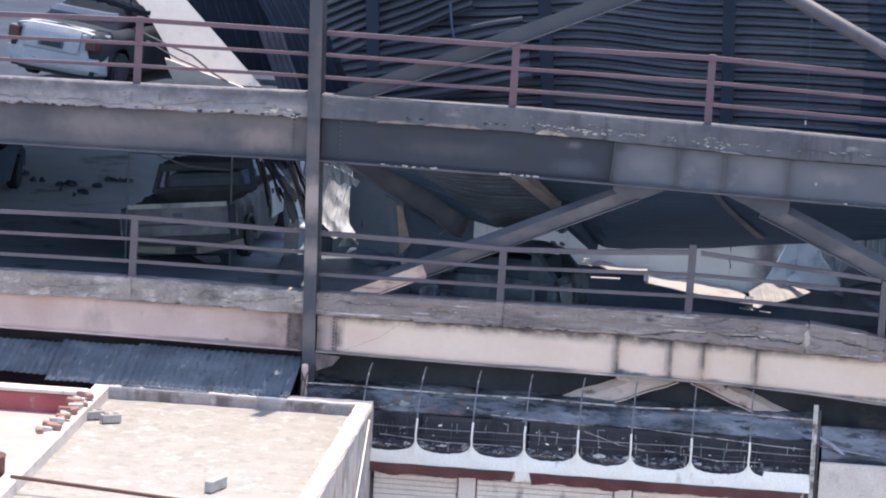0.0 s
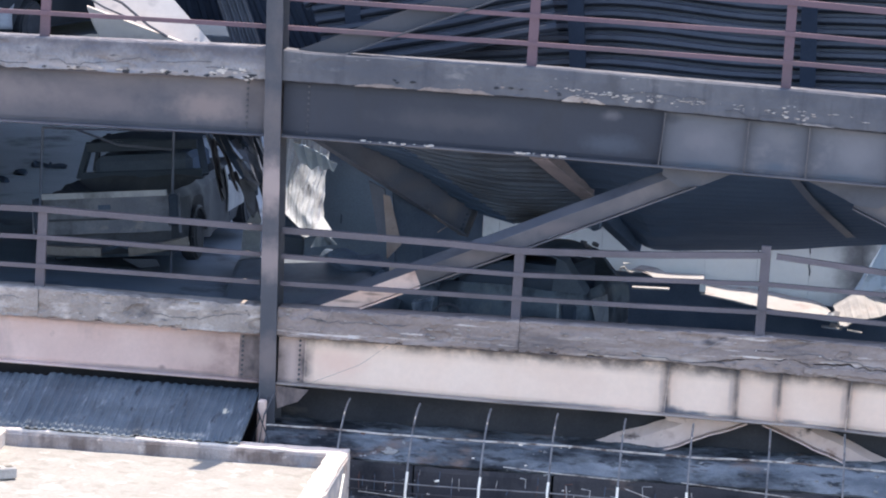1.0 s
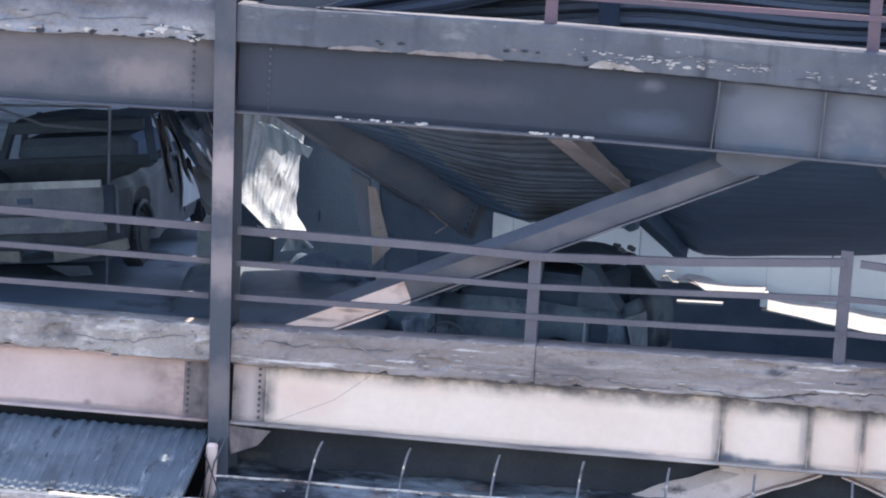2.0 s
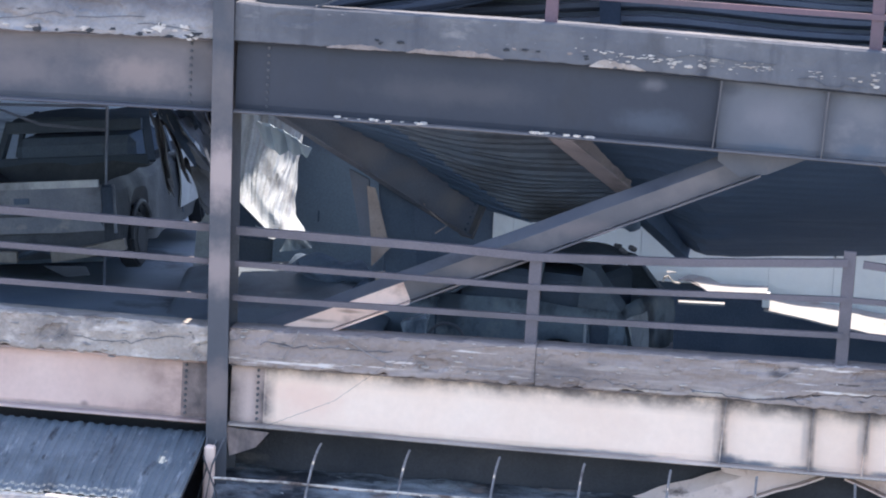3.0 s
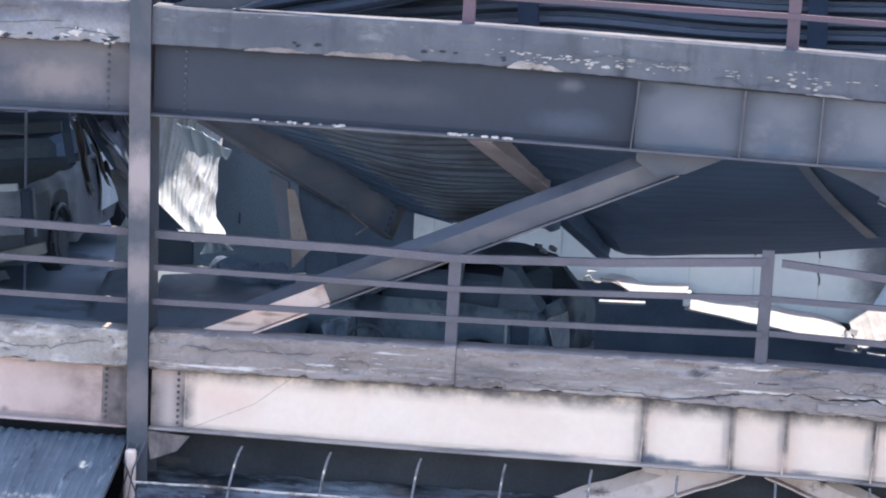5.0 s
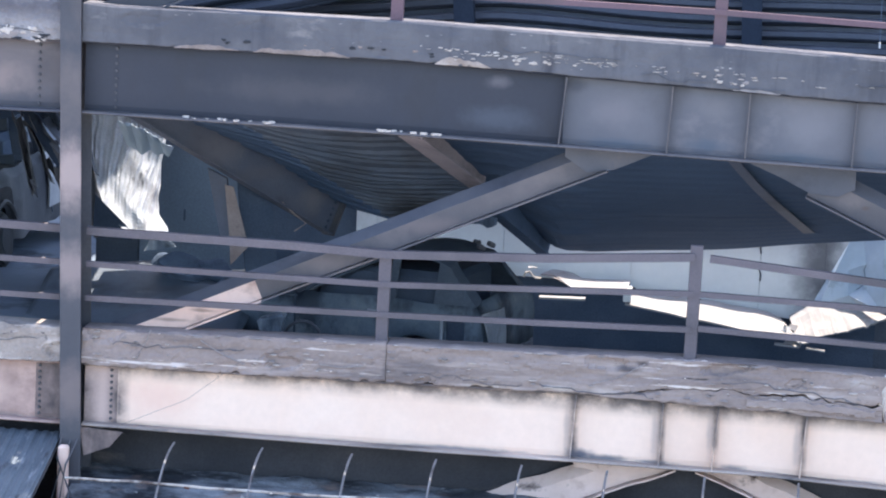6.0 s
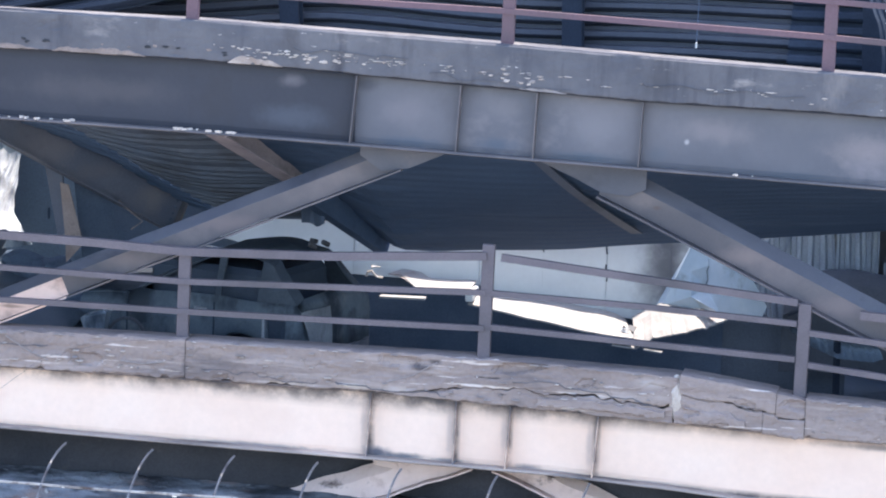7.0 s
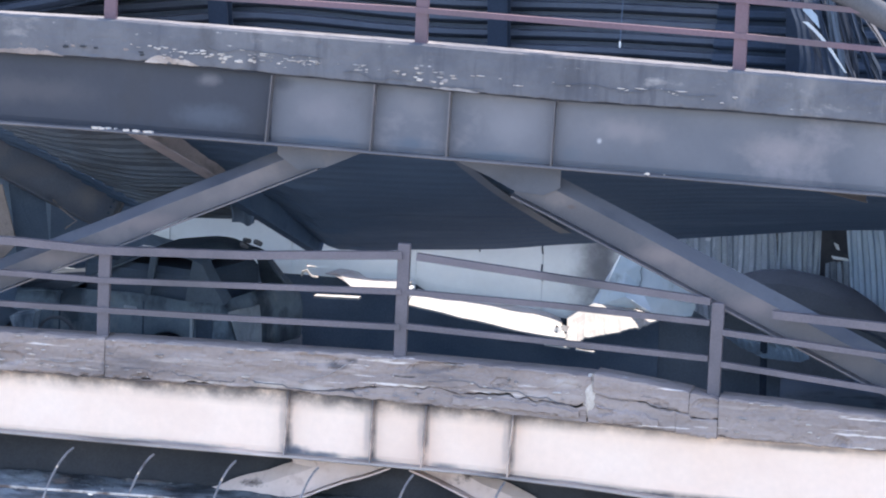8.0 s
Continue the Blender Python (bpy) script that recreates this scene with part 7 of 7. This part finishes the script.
part("end_post", bm_bar((7.93, -1.22, GROUND_Z), (7.91, -1.22, 2.45), 0.03, 0.03, up=(0, 1, 0)), steel_dark, canopy)
bm = bmesh.new()
prev = None
for x in steps(0.9, 7.82, 0.02):
    d = min(abs(x - q) for q in rib_x)
    top = 1.375 + 0.12 * math.exp(-d / 0.035) + 0.10 * math.exp(-d / 0.15) + 0.010 * noise.noise(Vector((x * 9, 0, 0))) + 0.02 * noise.noise(Vector((x * 1.3, 4, 0)))
    if x > 7.1:
        top = 1.47
    pr = [bm.verts.new((x, -1.385, 1.20)), bm.verts.new((x, -1.355, 1.31)), bm.verts.new((x, -1.30, top))]
    if prev:
        bm.faces.new((prev[0], pr[0], pr[1], prev[1]))
        bm.faces.new((prev[1], pr[1], pr[2], prev[2]))
    prev = pr
bm.normal_update()
bmesh.ops.solidify(bm, geom=bm.faces[:], thickness=0.012)
part("sheet_remnant", bm, white_plastic, canopy, "white molten sheet edge with cusps at the ribs")
for x0, x1 in ((0.9, 3.34), (3.56, 7.72)):
    bm = bm_grid(int((x1 - x0) * 24), 3, lambda u, v: Vector((x0 + (x1 - x0) * u - 0.05 * v * (2 * u - 1), -1.36 + 0.02 * math.sin(u * (x1 - x0) * 9) - 0.04, 1.205 - (0.165 + 0.05 * noise.noise(Vector(((x0 + (x1 - x0) * u) * 2.4, 0, 2))) + 0.02 * noise.noise(Vector(((x0 + (x1 - x0) * u) * 11, 0, 2)))) * v)), 0.008)
    part("valance", bm, valance_red, canopy, "scorched dark red valance")
part("loose_flap", plate([(3.35, -1.385, 1.21), (3.55, -1.385, 1.21), (3.62, -1.39, 1.05), (3.52, -1.39, 1.09), (3.36, -1.39, 1.04)], 0.008), white_plastic, canopy, "white torn flap between the valances")
random.seed(31)
for i in range(60):
    x, s = random.uniform(1.0, 7.7), random.uniform(0.72, 0.98)
    p = Vector(canopy_at(x, s))
    bm = bm_tube([p, p + Vector((random.uniform(-0.02, 0.02), 0, -random.uniform(0.05, 0.22)))], 0.004, 4)
    part("drip", bm, (void_black, pipe_pale)[i % 3 == 0], canopy)
for i in range(46):
    x, q = random.uniform(1.0, 7.7), random.choice((0.45, 0.80, 0.9, random.uniform(0.4, 0.98)))
    p = Vector(canopy_at(x, q)) + Vector((0, -0.01, -0.01))
    w = random.choice((0.006, 0.009, 0.012, 0.018)) * random.uniform(0.7, 1.3)
    tilt = random.uniform(-0.5, 0.5)
    part("sheet_scrap", bm_bar(p, p + Vector((w * 2.2, 0.01, w * tilt * 2)), w, w * 0.8), (white_plastic, pipe_pale, rust, white_plastic)[i % 4], canopy)
for pts in (((2.9, 1.98), (3.6, 1.95), (4.4, 1.93)), ((5.0, 1.95), (5.9, 1.90), (7.2, 1.82), (7.85, 1.80)), ((7.95, 1.86), (8.8, 1.76), (9.8, 1.72)), ((1.2, 1.56), (2.2, 1.50), (3.4, 1.52)), ((5.6, 1.62), (6.4, 1.52), (7.1, 1.55)), ((4.3, 1.84), (4.9, 1.66), (5.3, 1.60))):
    tagged(part("loose_wire", bm_tube([(x, -1.0 - 0.02 * i, z) for i, (x, z) in enumerate(pts)], 0.007, 5), pipe_pale), "thin pale wire hanging loose over the fallen ceiling", "wire", "loose wires")
# second canopy past the end post
bm = bm_grid(20, 6, lambda u, v: Vector((7.98 + 5.0 * u, -0.2 - 0.94 * v, 2.0 - 0.40 * v + 0.02 * noise.noise(Vector((u * 9, v * 5, 3))))), 0.02)
tagged(part("side_canopy", bm, ash), "blue-grey sooty canopy sheet beside the frame", "canopy")
tagged(part("fallen_strip", bm_bar((7.95, -0.75, 1.95), (8.5, -0.85, 1.62), 0.12, 0.02), corr_wall), "grey metal strip leaning on the side canopy", "metal strip")
for x0, x1 in ((1.15, 2.45), (2.75, 4.85), (5.15, 7.75)):
    sh = thing("roller_shutter", "closed grey roller shutter below the canopy", "shutter", "roller shutters")
    z = 1.12
    while z > 0.2:
        part("slat", bm_box(x0, x1, -1.075, -1.03, z - 0.075, z, 0.012), shutter_grey, sh)
        z -= 0.08
    part("lower_curtain", bm_box(x0, x1, -1.065, -1.035, GROUND_Z, 0.2), shutter_grey, sh)
for x in (2.6, 5.0):
    tagged(part("shop_pillar", bm_box(x - 0.13, x + 0.13, -1.16, -1.02, GROUND_Z, 1.17, 0.01), pillar_white), "white painted shop pillar with red scuffs", "pillar", "shop pillars")

# ---- flat-roofed building in front ----
BX0, BX1, BY0, BY1, ZR, ZP = -3.2, 1.08, -9.5, -1.20, 1.90, 2.10
fb = thing("flat_roof_building", "low flat-roofed building with pale sunlit roof and worn parapets", "building")
part("wall", bm_box(BX0, BX1, BY0, BY1, GROUND_Z, ZR - 0.02), parapet_mat, fb)
bm = bm_grid(40, 60, lambda u, v: Vector((BX0 + 0.2 + (BX1 - BX0 - 0.4) * u, BY0 + 0.2 + (BY1 - BY0 - 0.4) * v, ZR + 0.012 * noise.noise(Vector((u * 7, v * 12, 5))))), 0.05)
part("roof", bm, roof_screed, fb, "pale patchy cement roof screed")


def parapet(a, b, w, seed):
    """A parapet with uneven top and sides."""
    a, b = Vector(a), Vector(b)
    d = (b - a).normalized()
    side = Vector((d.y, -d.x, 0))
    n = max(4, int((b - a).length / 0.12))
    bm = bmesh.new()
    rings = []
    for i in range(n + 1):
        p = a + (b - a) * i / n
        out = []
        for k, (s, z) in enumerate(((-1, GROUND_Z + 1.5), (-1, ZP - 0.02), (-0.86, ZP), (0.86, ZP), (1, ZP - 0.02), (1, ZR - 0.06))):
            q = p + side * (s * w / 2)
            q.z = z
            j = noise.noise(q * 6 + Vector((seed, 0, 0))) * 0.016
            out.append(bm.verts.new(q + Vector((j * side.x, j * side.y, j if k in (1, 2, 3, 4) else 0))))
        rings.append(out)
    for r0, r1 in zip(rings, rings[1:]):
        for k in range(6):
            bm.faces.new((r0[k], r1[k], r1[(k + 1) % 6], r0[(k + 1) % 6]))
    bm.faces.new(rings[0])
    bm.faces.new(rings[-1])
    bmesh.ops.recalc_face_normals(bm, faces=bm.faces[:])
    part("parapet", bm, parapet_mat, fb)


parapet((BX0, BY1 - 0.11, 0), (BX1 + 0.02, BY1 - 0.11, 0), 0.24, 1)
parapet((BX1 - 0.10, BY1 - 0.24, 0), (BX1 - 0.10, BY0, 0), 0.24, 2)
parapet((BX0 + 0.12, BY0, 0), (BX0 + 0.12, BY1 - 0.24, 0), 0.24, 3)
stained_render = material("dirt_stained_render", (0.30, 0.26, 0.25), (0.42, 0.37, 0.36), 2.0, 0.9, bump=0.5,
                          stains=[((0.22, 0.25, 0.30), 0.9, 0.48, 0.60, ONE), ((0.16, 0.13, 0.125), 2.6, 0.52, 0.66, (1, 1, 0.5)), ((0.52, 0.47, 0.45), 3.4, 0.60, 0.68, ONE)])
peeling_render = material("peeling_render", (0.44, 0.385, 0.37), (0.55, 0.49, 0.47), 1.6, 0.9, bump=0.6,
                          stains=[((0.30, 0.30, 0.325), 0.8, 0.52, 0.62, ONE), ((0.30, 0.205, 0.17), 2.2, 0.58, 0.68, (1, 1, 0.6)), ((0.62, 0.57, 0.55), 3.2, 0.60, 0.66, ONE), ((0.14, 0.12, 0.12), 7.0, 0.64, 0.69, (1, 1, 0.5))])
part("render_coat", bm_strip(steps(BX0 + 0.24, BX1 - 0.23, 0.08), lambda x: ZP - 0.035 + 0.008 * noise.noise(Vector((x * 5, 1, 0))), lambda x: ZR - 0.03, BY1 - 0.252, BY1 - 0.215, 0.008, 3.0), stained_render, fb, "dirt-stained inner face of the parapet")
part("render_coat", bm_box(BX1 + 0.0, BX1 + 0.032, BY0, BY1 - 0.02, GROUND_Z + 0.2, ZP - 0.06), peeling_render, fb, "peeling patchy render of the side wall")
tagged(part("wall_wire", bm_tube([(BX1 + 0.045, -1.9, 1.95), (BX1 + 0.05, -2.6, 1.45), (BX1 + 0.05, -3.4, 0.9), (BX1 + 0.05, -4.4, 0.3)], 0.012, 5), white_plastic), "white wire hanging down the peeling side wall", "wire", "loose wires")
nb = thing("neighbour_roof", "low neighbouring roof with faded red wall and dusty pink screed", "building")
part("roof", bm_box(-12, BX0 - 0.02, -9.5, -2.0, GROUND_Z, 1.72), pink_roof, nb)
part("red_wall", bm_box(-12, BX0 - 0.01, -2.0, -1.75, GROUND_Z, 2.02, 0.02), red_wall, nb, "faded red rendered wall")
part("wall_cap", bm_box(-12, BX0 - 0.01, -2.02, -1.73, 2.024, 2.09, 0.015), parapet_mat, nb)
random.seed(9)
for i in range(16):
    y = -2.4 - 3.1 * (i / 16) + random.uniform(-0.06, 0.06)
    x = BX0 + 0.06 + random.uniform(-0.12, 0.12)
    bm = bm_box(-0.11, 0.11, -0.05, 0.05, 0, 0.07, 0.008)
    ob = part("loose_brick", bm, (brick_red, brick_red, block_grey)[i % 3])
    ob.matrix_world = pose(x, y, ZP + 0.004 + 0.02 * (i % 2), random.uniform(-8, 8), random.uniform(-8, 8), random.uniform(0, 180))
    tagged(ob, "loose weathered brick on the parapet", "brick", "loose bricks")
slab_piece = tagged(part("broken_slab", bm_box(-0.06, 0.06, -0.24, 0.24, 0, 0.17, 0.015), block_grey), "broken pale cement slab standing on the flat roof", "cement slab")
slab_piece.matrix_world = pose(-0.40, -7.1, ZR + 0.005, 0, 0, -18)
for x, y, a in ((-2.88, -3.05, 35), (-2.60, -3.22, 35)):
    blk = thing("cement_block", "grey cement block lying on the flat roof", "cement block", "cement blocks", (x, y, ZR + 0.01))
    blk.rotation_euler = (0, 0, radians(a))
    part("body", bm_box(-0.15, 0.15, -0.07, 0.07, 0, 0.13, 0.012), block_grey, blk)
    # Flat dark plates on the block's top paint the shade of its hollows.
    for dx in (-0.075, 0.075):
        part("cavity_dark", bm_box(dx - 0.045, dx + 0.045, -0.04, 0.04, 0.131, 0.134), block_dark, blk)
tagged(part("rusty_pipe", bm_tube([(-3.05, -8.15, 2.13), (-1.6, -8.24, 2.06), (0.5, -8.38, 1.95)], 0.028, 8), rust), "thin rusty pipe lying across the flat roof", "pipe")
bm = bmesh.new()
bmesh.ops.create_cone(bm, cap_ends=True, segments=28, radius1=0.28, radius2=0.28, depth=0.6, matrix=Matrix.Translation((-3.50, -7.75, 2.02)))
drum = tagged(part("rusty_drum", bm, rust), "rusty brown steel drum on the neighbouring roof", "drum")
for z in (1.82, 2.02, 2.31):
    bm = bmesh.new()
    ring = [(-3.50 + 0.285 * math.cos(a * math.tau / 28), -7.75 + 0.285 * math.sin(a * math.tau / 28), z) for a in range(29)]
    part("hoop", bm_tube(ring, 0.012, 5), rust, drum)
